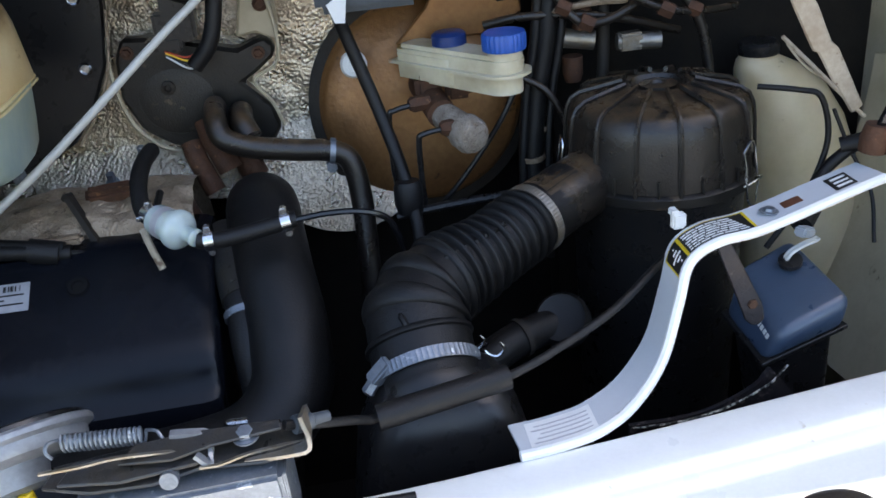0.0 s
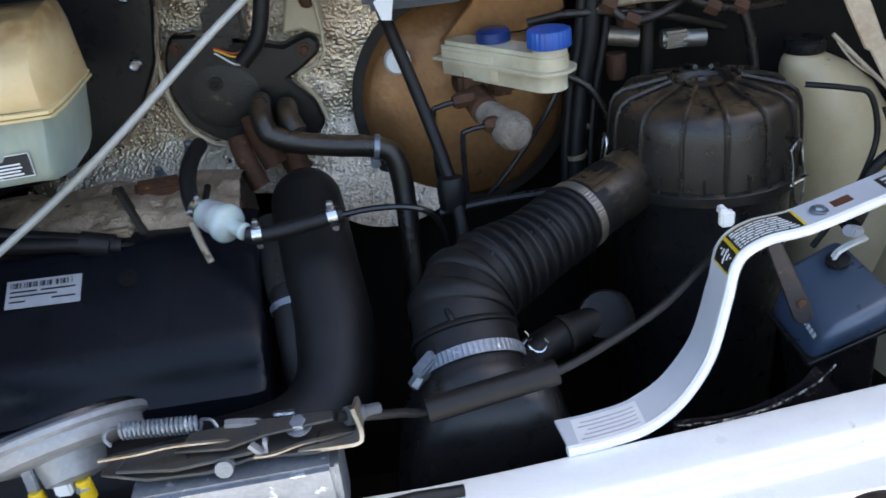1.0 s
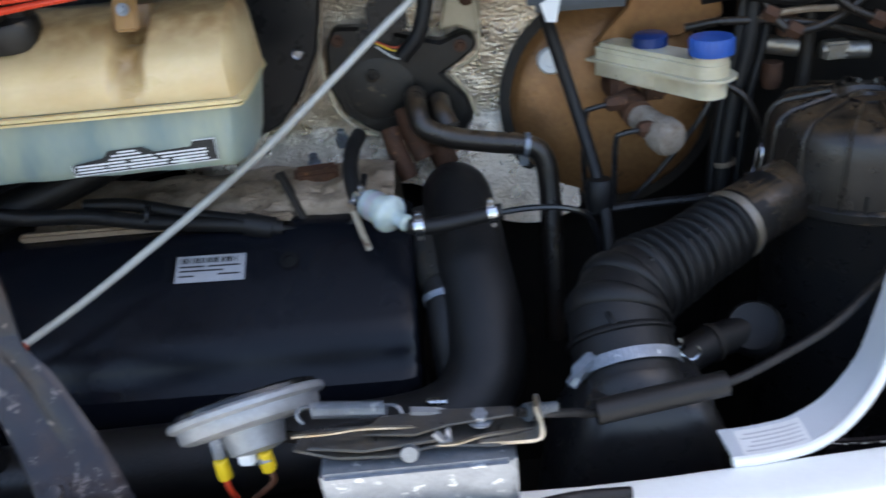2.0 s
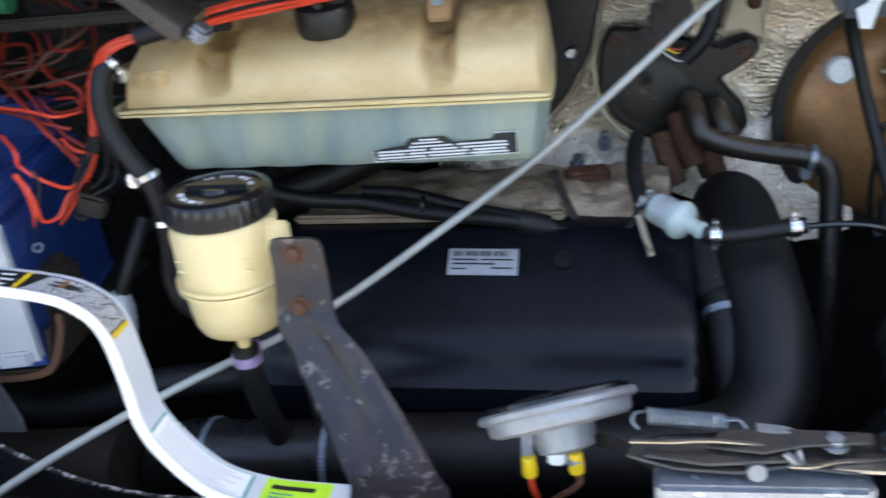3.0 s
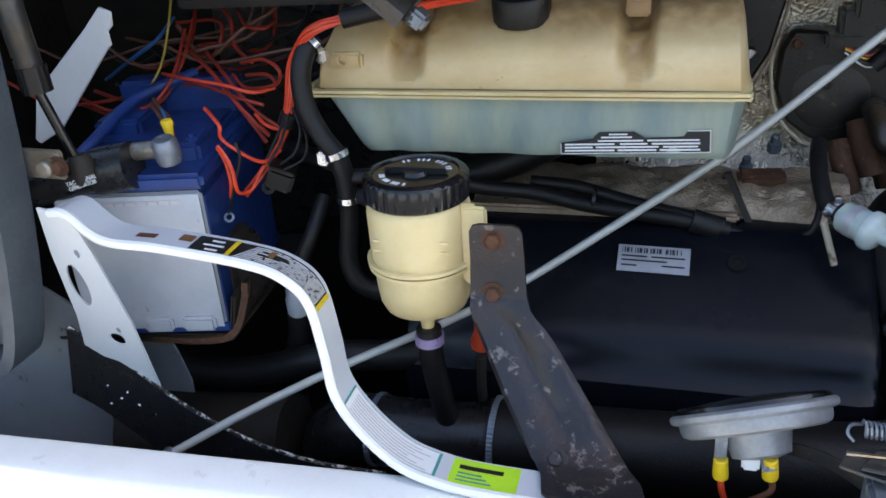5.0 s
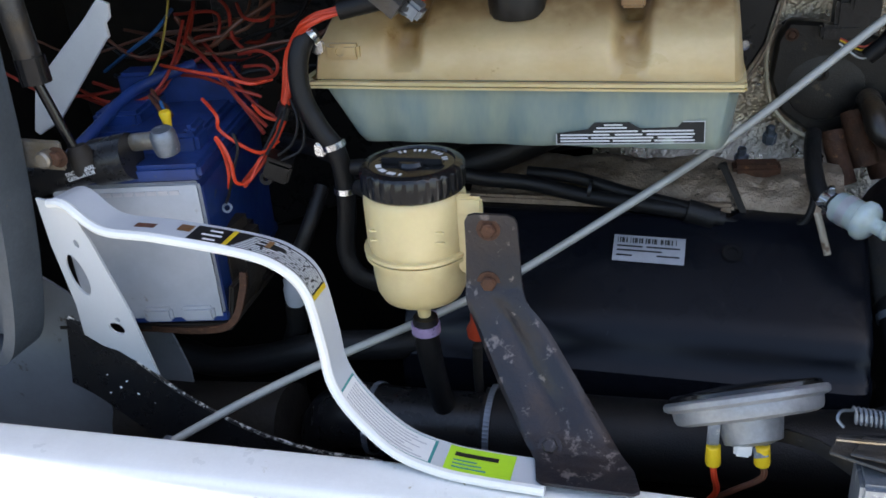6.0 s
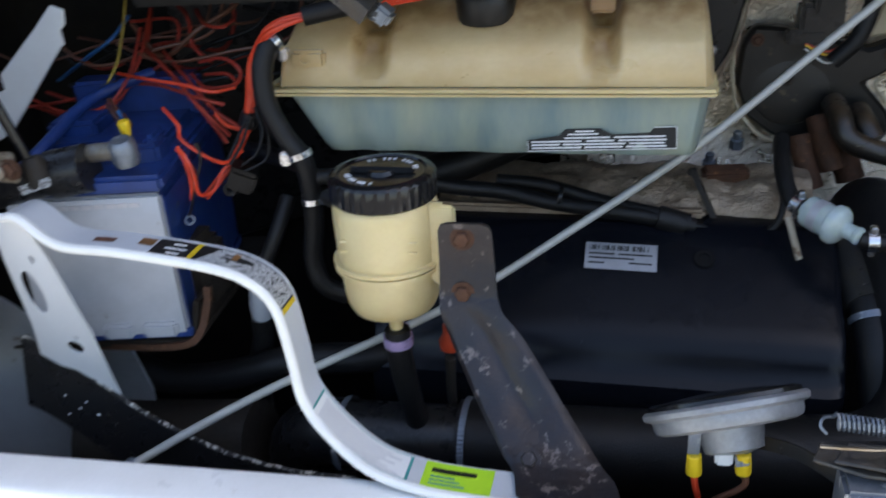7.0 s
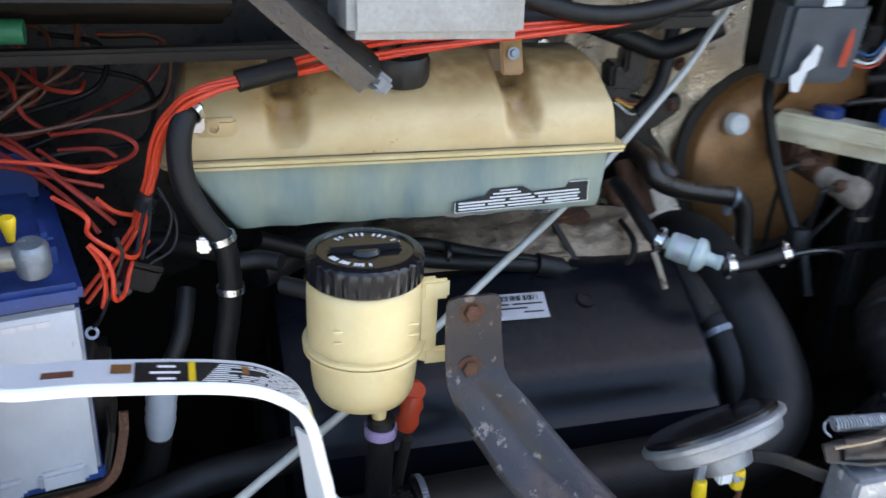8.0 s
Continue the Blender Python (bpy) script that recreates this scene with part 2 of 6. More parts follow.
def dust(m, colour, low, high, amount, scale=45.0):
    """Loose dust lying on upward faces, broken up by noise."""
    nt = m.node_tree
    n, l = nt.nodes, nt.links
    b = n["Principled BSDF"]
    geo, sep, tc, nz = n.new("ShaderNodeNewGeometry"), n.new("ShaderNodeSeparateXYZ"), n.new("ShaderNodeTexCoord"), n.new("ShaderNodeTexNoise")
    up, cut, mul, mix = n.new("ShaderNodeMapRange"), n.new("ShaderNodeMapRange"), n.new("ShaderNodeMath"), n.new("ShaderNodeMix")
    nz.inputs["Scale"].default_value, nz.inputs["Detail"].default_value, nz.inputs["Roughness"].default_value = scale, 8.0, 0.7
    up.inputs["From Min"].default_value, up.inputs["From Max"].default_value, up.inputs["To Max"].default_value = low, high, amount
    cut.inputs["From Min"].default_value, cut.inputs["From Max"].default_value = 0.38, 0.62
    mul.operation, mix.data_type = "MULTIPLY", "RGBA"
    l.new(geo.outputs["Normal"], sep.inputs[0])
    l.new(sep.outputs["Z"], up.inputs["Value"])
    l.new(tc.outputs["Object"], nz.inputs["Vector"])
    l.new(nz.outputs["Fac"], cut.inputs["Value"])
    l.new(up.outputs[0], mul.inputs[0])
    l.new(cut.outputs[0], mul.inputs[1])
    l.new(mul.outputs[0], mix.inputs[0])
    l.new(b.inputs["Base Color"].links[0].from_socket, mix.inputs[6])
    mix.inputs[7].default_value = (*colour, 1)
    l.new(mix.outputs[2], b.inputs["Base Color"])
dust(M_lid, (0.13, 0.08, 0.042), 0.35, 0.95, 0.85)
M_bottle = material("cream bottle plastic", (0.70, 0.57, 0.36), 0.36, 0, (0.52, 0.40, 0.22), 10, 0.55, 0.06, 240, (0.25, 0.18, 0.10), 35, 0.66, 0.1, (1, 1, 1), 0.2)
M_chip = material("chipped black edge", (0.01, 0.01, 0.01), 0.5, 0.2, (0.03, 0.03, 0.03), 60, 0.4, 0.3, 200, (0.6, 0.58, 0.52), 160, 0.5)
M_concrete = material("grey tarmac and concrete", (0.15, 0.14, 0.125), 0.85, 0, (0.11, 0.10, 0.09), 3, 0.5, 0.5, 120)

# ---- mesh helpers ----
def part(name, bm, mat, parent=None, label="", smooth=True):
    me = bpy.data.meshes.new(name)
    bmesh.ops.recalc_face_normals(bm, faces=bm.faces[:])
    if smooth:
        for f in bm.faces:
            f.smooth = True
        for e in bm.edges:
            if len(e.link_faces) == 2 and e.calc_face_angle(0) > 0.7:
                e.smooth = False
    bm.to_mesh(me)
    bm.free()
    me.materials.append(mat)
    ob = new(name, me)
    if parent:
        ob.parent = parent
    if label:
        ob["label"] = label
    return ob

def thing(name, label, category, group="", kind=""):
    return tagged(new(name), label, category, group, kind)

def box(c, s, bevel=0.003, rot=(0, 0, 0), seg=2):
    bm = bmesh.new()
    bmesh.ops.create_cube(bm, size=1, matrix=pose(*c, *rot) @ Matrix.Diagonal((*s, 1)))
    if bevel:
        bmesh.ops.bevel(bm, geom=bm.edges[:], offset=bevel, segments=seg, affect="EDGES", clamp_overlap=True)
    return bm

def join(*bms):
    out = bmesh.new()
    for b in bms:
        me = bpy.data.meshes.new("tmp")
        b.to_mesh(me)
        b.free()
        out.from_mesh(me)
        bpy.data.meshes.remove(me)
    return out

def spline(pts, n=8):
    p = [Vector(q) for q in pts]
    if len(p) < 3:
        return p
    e = [2 * p[0] - p[1]] + p + [2 * p[-1] - p[-2]]
    out = []
    for i in range(1, len(e) - 2):
        a, b, c, d = e[i - 1:i + 3]
        for k in range(n):
            t = k / n
            out.append(0.5 * (2 * b + (c - a) * t + (2 * a - 5 * b + 4 * c - d) * t * t + (3 * b - a - 3 * c + d) * t ** 3))
    return out + [p[-1]]

def sweep(path, prof, up=None, scale=lambda u: 1.0):
    """A closed profile carried along a path; up fixes the profile's second axis."""
    bm = bmesh.new()
    rings, n = [], len(path)
    ref = Vector(up) if up else None
    total = [0.0]
    for a, b in zip(path, path[1:]):
        total.append(total[-1] + (b - a).length)
    for i, p in enumerate(path):
        t = (path[min(i + 1, n - 1)] - path[max(i - 1, 0)]).normalized()
        if ref is None:
            ref = t.orthogonal()
        side = t.cross(ref).normalized()
        nor = side.cross(t).normalized()
        if not up:
            ref = nor
        s = scale(total[i] / max(total[-1], 1e-9))
        rings.append([bm.verts.new(p + side * x * s + nor * y * s) for x, y in prof])
    m = len(prof)
    for a, b in zip(rings, rings[1:]):
        for j in range(m):
            bm.faces.new((a[j], a[(j + 1) % m], b[(j + 1) % m], b[j]))
    bm.faces.new(rings[0][::-1])
    bm.faces.new(rings[-1])
    return bm

def circle(r, k=12):
    return [(r * math.cos(2 * math.pi * i / k), r * math.sin(2 * math.pi * i / k)) for i in range(k)]

def tube(pts, r, n=8, k=12, scale=lambda u: 1.0):
    return sweep(spline(pts, n), circle(r, k), None, scale)

def flat(w, t):
    return [(-w / 2, -t / 2), (w / 2, -t / 2), (w / 2, t / 2), (-w / 2, t / 2)]

def axis_pose(at, axis, spin=0):
    return Matrix.Translation(at) @ Vector(axis).to_track_quat("Z", "Y").to_matrix().to_4x4() @ pose(0, 0, 0, 0, 0, spin)

def lathe(prof, at, axis=(0, 0, 1), k=32, wob=None, ring=False):
    """Radius and height pairs turned about an axis through at."""
    bm = bmesh.new()
    m = axis_pose(at, axis)
    rings = []
    for r, z in prof:
        rings.append([bm.verts.new(m @ Vector(((r * (wob(i / k, z) if wob else 1)) * math.cos(2 * math.pi * i / k), (r * (wob(i / k, z) if wob else 1)) * math.sin(2 * math.pi * i / k), z))) for i in range(k)])
    for a, b in zip(rings, rings[1:]):
        for j in range(k):
            bm.faces.new((a[j], a[(j + 1) % k], b[(j + 1) % k], b[j]))
    if ring:
        for j in range(k):
            bm.faces.new((rings[-1][j], rings[-1][(j + 1) % k], rings[0][(j + 1) % k], rings[0][j]))
    else:
        bm.faces.new(rings[0][::-1])
        bm.faces.new(rings[-1])
    return bm

def slab(outline, m, thick, bevel=0.0015):
    """An outline in the plane x, y of the pose m, given thickness along its z."""
    bm = bmesh.new()
    f = bm.faces.new([bm.verts.new(m @ Vector((x, y, 0))) for x, y in outline])
    n = m.to_3x3() @ Vector((0, 0, thick))
    r = bmesh.ops.extrude_face_region(bm, geom=[f])
    bmesh.ops.translate(bm, vec=n, verts=[v for v in r["geom"] if isinstance(v, bmesh.types.BMVert)])
    if bevel:
        bmesh.ops.bevel(bm, geom=bm.edges[:], offset=bevel, segments=1, affect="EDGES", clamp_overlap=True)
    return bm

def face_frame(origin, right, up):
    """The pose whose x runs right, y up, and z out of the face."""
    x = Vector(right).normalized()
    z = x.cross(Vector(up)).normalized()
    y = z.cross(x)
    m = Matrix((x, y, z)).transposed().to_4x4()
    m.translation = origin
    return m

def bolt(at, axis, r=0.008, h=0.006, mat=None, parent=None, name="bolt", label=""):
    return part(name, join(lathe([(r * 1.5, 0), (r * 1.5, 0.0015)], at, axis, 16), lathe([(r, 0.001), (r, h), (r * 0.85, h + 0.001)], at, axis, 6)), mat or M_rust, parent, label)

def grid(fn, nu, nv, thick=0.0):
    """A sheet fn(u, v) for u, v from 0 to 1."""
    bm = bmesh.new()
    vs = [[bm.verts.new(fn(i / nu, j / nv)) for j in range(nv + 1)] for i in range(nu + 1)]
    for i in range(nu):
        for j in range(nv):
            bm.faces.new((vs[i][j], vs[i + 1][j], vs[i + 1][j + 1], vs[i][j + 1]))
    if thick:
        bmesh.ops.recalc_face_normals(bm, faces=bm.faces[:])
        bmesh.ops.solidify(bm, geom=bm.faces[:], thickness=thick)
    return bm

def loft(rings, cap=True):
    bm = bmesh.new()
    rs = [[bm.verts.new(p) for p in r] for r in rings]
    m = len(rs[0])
    for a, b in zip(rs, rs[1:]):
        for j in range(m):
            bm.faces.new((a[j], a[(j + 1) % m], b[(j + 1) % m], b[j]))
    if cap:
        bm.faces.new(rs[0][::-1])
        bm.faces.new(rs[-1])
    return bm

def clamp_ring(at, axis, r, w=0.009, mat=None, parent=None, screw=True, label="", name="hose_clamp"):
    big = r > 0.03
    bms = [lathe([(r, -w / 2), (r + 0.0016, -w / 2), (r + 0.0016, w / 2), (r, w / 2)], at, axis, 132, lambda a, z: 1 + 0.009 * (1 if (a * 66) % 1 < 0.5 else -1), True)] if big else [lathe([(r, -w / 2), (r + 0.0018, -w / 2), (r + 0.0018, w / 2), (r, w / 2)], at, axis, 28, None, True)]
    if screw:
        m = axis_pose(at, axis)
        bms.append(box(m @ Vector((0, -(r + 0.005), 0)), (0.011, 0.009, 0.014), 0.002))
    return part(name, join(*bms), mat or M_chrome, parent, label)

# ---- the large structure ----
ground = tagged(part("ground", box((0, 0, -0.05), (400, 400, 0.1), 0), M_concrete), "grey paved ground under the van", "ground", kind="structure")
# front panel: flat top, raised inner lip, rounded nose
PZ = 0.928
def panel_y(x):
    return float(np.interp(x, (-1.0, -0.59, -0.13, 0.1, 0.33, 0.54, 0.72, 1.1), (0.768, 0.785, 0.804, 0.804, 0.806, 0.825, 0.845, 0.87)))
def nose(u, v):
    x = -1.0 + 2.1 * u
    y0 = panel_y(x)
    prof = [(0.0, -0.07), (0.0, -0.002), (-0.003, 0.0), (-0.03, 0.001), (-0.042, 0.0), (-0.048, -0.005), (-0.055, -0.007), (-0.062, -0.0105), (-0.068, -0.0112), (-0.12, -0.013), (-0.2, -0.022), (-0.26, -0.045), (-0.30, -0.09), (-0.31, -0.6)]
    k = v * (len(prof) - 1)
    i = min(int(k), len(prof) - 2)
    f = k - i
    a, b = prof[i], prof[i + 1]
    return Vector((x, y0 + a[0] + (b[0] - a[0]) * f, PZ + a[1] + (b[1] - a[1]) * f))
front_panel = tagged(part("front_panel", grid(nose, 40, 44, 0.0012), M_white), "glossy white painted front panel, scuffed along its edge", "panel", kind="structure")
engine_bay_floor = tagged(part("floor", box((0.1, 1.05, 0.42), (2.1, 1.0, 0.02), 0.002), M_dark), "dark grimy undertray below the engine", "floor", kind="structure")
front_wall = tagged(part("wall_front", box((0.1, 0.74, 0.6), (2.1, 0.02, 0.46), 0.002), M_dark), "dark radiator support behind the front panel", "wall", kind="structure")

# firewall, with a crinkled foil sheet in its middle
firewall = tagged(part("wall_firewall", box((0.1, 1.425, 0.85), (2.2, 0.03, 1.1), 0.004), M_void), "grimy firewall, coloured near black for deep shade", "wall", kind="structure")
def foil(u, v):
    x, z = -0.12 + 0.50 * u, 0.93 + 0.40 * v
    z -= 0.03 * math.sin(u * 9) * (1 - v)
    d = 0.010 * noise.noise((x * 9, z * 9, 0)) + 0.003 * noise.noise((x * 30, z * 30, 3)) + 0.0009 * noise.noise((x * 320, z * 320, 8))
    return Vector((x, 1.378 + d - max(0, 1.03 - z) * 0.5, z))
foil_sheet = tagged(part("foil_insulation", grid(foil, 190, 150, 0.004), M_foil, None, "", False), "crinkled silver foil insulation on the firewall", "insulation", kind="structure")
wall_left = tagged(part("wall_left", box((-0.93, 1.05, 0.82), (0.03, 0.9, 1.02), 0.01), M_dark), "dark grimy inner wing beside the battery", "wall", kind="structure")
wall_right = tagged(part("wall_right", box((1.02, 1.05, 0.82), (0.03, 0.9, 1.02), 0.01), M_cream), "cream painted inner wing beside the washer bottle, dusty", "wall", kind="structure")

# ---- coolant tank ----
def coolant_tank():
    tank = thing("coolant_tank", "yellowed translucent coolant tank, half full of green coolant, below the cowl", "tank")
    x0, x1 = -0.372, 0.045
    def groove(x):
        return max(math.exp(-((x + 0.272) / 0.0155) ** 4), math.exp(-((x + 0.056) / 0.0145) ** 4))
    up = [(1.068, 1.169), (1.0685, 1.176), (1.0695, 1.182), (1.0705, 1.188), (1.072, 1.194), (1.074, 1.200), (1.079, 1.207), (1.088, 1.212), (1.108, 1.226), (1.118, 1.233), (1.130, 1.237), (1.16, 1.241), (1.185, 1.242), (1.205, 1.236), (1.212, 1.22), (1.212, 1.169)]
    lo = [(1.074, 1.166), (1.071, 1.14), (1.068, 1.112), (1.072, 1.104), (1.08, 1.101), (1.17, 1.103), (1.2, 1.11), (1.205, 1.13), (1.205, 1.166)]
    def shell_point(x, y, z):
        u = (x - x0) / (x1 - x0)
        e = min(u, 1 - u) * (x1 - x0)
        k = 1 - max(0, 1 - e / 0.010) ** 2 * 0.4
        yc, zc = 1.14, 1.167
        g = groove(x) * min(1, max(0, (z - 1.176) / 0.022))
        y2 = y + 0.022 * g * (1 if y < 1.15 else 0)
        z2 = z - (0.016 * g if 1.1 < y < 1.16 else 0)
        zz = zc + (z2 - zc) * (1 - (1 - k) * 0.6)
        if x < -0.3 and z > 1.2:
            zz -= 0.10 * (-0.3 - x) * (z - 1.2) / 0.04
        xx = x + (z - zc) * (0.18 if u < 0.5 else -0.1) * (abs(u - 0.5) * 2) ** 4
        return xx, yc + (y2 - yc) * k, zz
    def rings(prof, upper):
        out = []
        n = 140
        for i in range(n + 1):
            u = i / n
            x = x0 + (x1 - x0) * u
            e = min(u, 1 - u) * (x1 - x0)
            k = 1 - max(0, 1 - e / 0.014) ** 2 * 0.5
            r = []
            for y, z in prof:
                yc, zc = 1.14, 1.167
                xx = x
                if upper:
                    r.append(shell_point(x, y, z))
                else:
                    rib = 0.0015 * math.sin(x * 95)
                    xx = x + (zc - z) * (0.75 if u < 0.5 else -0.15) * (abs(u - 0.5) * 2) ** 2
                    r.append((xx, yc + (y + rib - yc) * k, z))
            out.append(r)
        return out
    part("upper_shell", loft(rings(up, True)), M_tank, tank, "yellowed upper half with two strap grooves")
    part("lower_shell", loft(rings(lo, False)), M_tanklow, tank, "lower half tinted by green coolant")
    rail = [(x0 + 0.004, 1.20, 1.1675), (x0 - 0.004, 1.09, 1.1675), (x0 + 0.004, 1.064, 1.1675), (x0 + 0.03, 1.0615, 1.1675), (-0.15, 1.0605, 1.1675), (x1 - 0.02, 1.0625, 1.1675), (x1 - 0.005, 1.069, 1.1675), (x1 - 0.002, 1.1, 1.1675), (x1 - 0.006, 1.2, 1.1675)]
    part("seam", join(sweep(spline(rail, 8), flat(0.007, 0.003), (0, 0, 1)), sweep([p + Vector((0, 0.003, -0.0045)) for p in spline(rail, 8)], flat(0.008, 0.0025), (0, 0, 1))), M_res, tank, "pale weld seam round the tank")
    cap = part("filler_cap", lathe([(0.027, 0), (0.028, 0.004), (0.028, 0.022), (0.026, 0.026), (0.013, 0.027), (0.012, 0.027)], (-0.166, 1.118, 1.222), (0, -0.12, 1), 40, lambda a, z: 1 + 0.012 * (1 if math.sin(a * 2 * math.pi * 18) > 0 else -1)), M_blackdusty, tank, "black ribbed filler cap")
    part("cap_grip", join(box((-0.166, 1.1145, 1.252), (0.04, 0.009, 0.012), 0.002), box((-0.166, 1.1145, 1.252), (0.009, 0.04, 0.012), 0.002)), M_blackdusty, cap)
    boss = part("sensor_boss", box((-0.332, 1.072, 1.196), (0.034, 0.01, 0.016), 0.003), M_tank, tank)
    part("boss_ring", lathe([(0.0055, 0), (0.0065, 0.002), (0.0045, 0.002), (0.004, 0)], (-0.334, 1.067, 1.197), (0, -1, 0.1), 18), M_tank, boss)
    # warning label: a stepped black strip with bars for its small print
    m = face_frame((-0.122, 1.0655, 1.1080), (1, 0.02, 0.03), (0, 0.05, 1))
    W = 0.136
    out = [(0, 0), (W, 0), (W, 0.021), (W - 0.02, 0.0205), (W - 0.024, 0.0155), (0.078, 0.0145), (0.068, 0.0205), (0.036, 0.0205), (0.03, 0.0145), (0, 0.0105)]
    lab = part("label", slab(out, m, 0.0008, 0), M_ink, tank, "black warning strip with white small print", False)
    up_m = m @ pose(0, 0, 0.0011)
    bars = []
    for a, b, c, d in ((0, 0, W, 0.0007), (0, 0, 0.0007, 0.0105), (W - 0.0007, 0, W, 0.021), (W - 0.02, 0.0203, W, 0.021), (0.004, 0.0022, 0.05, 0.0038), (0.053, 0.0022, 0.088, 0.0038), (0.091, 0.0022, 0.127, 0.0038), (0.004, 0.0052, 0.03, 0.0068), (0.033, 0.0052, 0.09, 0.0068), (0.094, 0.0052, 0.125, 0.0068), (0.004, 0.0082, 0.05, 0.0098), (0.055, 0.0082, 0.08, 0.0098), (0.084, 0.0082, 0.127, 0.0098), (0.035, 0.0114, 0.076, 0.0129), (0.08, 0.0114, 0.126, 0.0129), (0.038, 0.0148, 0.066, 0.0162), (0.045, 0.0176, 0.062, 0.0190)):
        bars.append(slab([(a, b), (c, b), (c, d), (a, d)], up_m, 0.0003, 0))
    part("label_print", join(*bars), M_paper, lab, "", False)
    return tank
coolant_tank()

# ---- power steering reservoir and its bracket ----
def steering_reservoir():
    cx, cy = -0.2300, 0.949
    res = thing("power_steering_reservoir", "cream plastic power steering reservoir with black screw cap", "reservoir")
    part("body", lathe([(0.012, 1.0065), (0.027, 1.008), (0.0335, 1.0115), (0.0368, 1.018), (0.0382, 1.028), (0.039, 1.044), (0.039, 1.046), (0.0405, 1.06), (0.0408, 1.088), (0.0395, 1.0945), (0.036, 1.0975), (0.036, 1.1)], (cx, cy, 0), (0, 0, 1), 48), M_res, res)
    part("flange", join(lathe([(0.039, 1.0455), (0.0435, 1.0455), (0.0435, 1.048), (0.039, 1.048)], (cx, cy, 0), (0, 0, 1), 48, None, True), lathe([(0.039, 1.0495), (0.0440, 1.0495), (0.0440, 1.052), (0.039, 1.052)], (cx, cy, 0), (0, 0, 1), 48, None, True)), M_res, res, "moulded weld flange")
    part("mould_marks", join(*[box((cx - 0.022 + 0.016 * i, cy - 0.0385 + 0.004 * abs(i - 1.3), z), (0.011, 0.002, 0.0012), 0) for i in range(4) for z in (1.066, 1.0735)]), M_res, res)
    cap = part("cap", lathe([(0.0395, 1.0955), (0.0408, 1.097), (0.0408, 1.1115), (0.0395, 1.1135), (0.034, 1.1145), (0.033, 1.113), (0.004, 1.1125)], (cx, cy, 0), (0, 0, 1), 120, lambda a, z: 1 + (0.012 * (1 if (a * 30) % 1 < 0.6 else -1) if 1.096 < z < 1.112 else 0)), M_gloss, res, "glossy black ribbed cap with white lettering")
    part("cap_rib", join(box((cx, cy, 1.1145), (0.052, 0.007, 0.005), 0.002), lathe([(0.012, 1.112), (0.010, 1.1155)], (cx, cy, 0), (0, 0, 1), 24)), M_gloss, cap)
    dots = []
    for i in range(26):
        a = math.radians(200 + i * 5.6) if i < 13 else math.radians(20 + (i - 13) * 9)
        m = pose(cx + 0.026 * math.cos(a), cy + 0.026 * math.sin(a), 1.1133, 0, 0, math.degrees(a))
        if i % 4 != 3:
            dots.append(slab([(-0.0022, -0.001), (0.0022, -0.001), (0.0022, 0.001), (-0.0022, 0.001)], m, 0.0003, 0))
    half = len(dots) // 2
    part("cap_print", join(*dots[:half]), M_paper, cap, "white print, too small to read", False)
    part("cap_print", join(*dots[half:]), M_paper, cap, "white print, too small to read", False)
    part("lug", join(box((cx + 0.043, cy - 0.012, 1.066), (0.014, 0.006, 0.06), 0.002), box((cx + 0.048, cy - 0.014, 1.088), (0.02, 0.005, 0.014), 0.002), box((cx + 0.05, cy - 0.014, 1.04), (0.02, 0.005, 0.012), 0.002)), M_res, res, "mounting lug bolted to the bracket")
    part("outlet", lathe([(0.0042, 0.9985), (0.0052, 1.002), (0.006, 1.010)], (cx + 0.007, cy - 0.022, 0), (0, 0, 1), 20), M_res, res)
    part("inlet", tube([(cx - 0.036, cy + 0.005, 1.085), (cx - 0.055, cy + 0.02, 1.085)], 0.006), M_rubber, res)
    grow = Matrix.Translation((cx, cy, 0.990)) @ Matrix.Diagonal((1.12, 1.12, 1.24, 1)) @ Matrix.Translation((-cx, -cy, -1.0))
    for o in res.children_recursive:
        o.data.transform(grow)
    hose = thing("reservoir_hose", "black rubber hose clamped under the reservoir outlet", "hose")
    ox, oy = cx + 0.009, cy - 0.027
    part("tube", tube([(ox, oy, 0.992), (ox, oy, 0.97), (ox + 0.001, oy + 0.008, 0.93), (ox + 0.004, oy + 0.03, 0.86), (ox + 0.01, oy + 0.07, 0.76)], 0.0115), M_rubber, hose)
    clamp_ring((ox, oy, 0.981), (0, 0, 1), 0.0115, 0.009, M_lilac, hose, True, "lilac passivated hose clamp")
steering_reservoir()

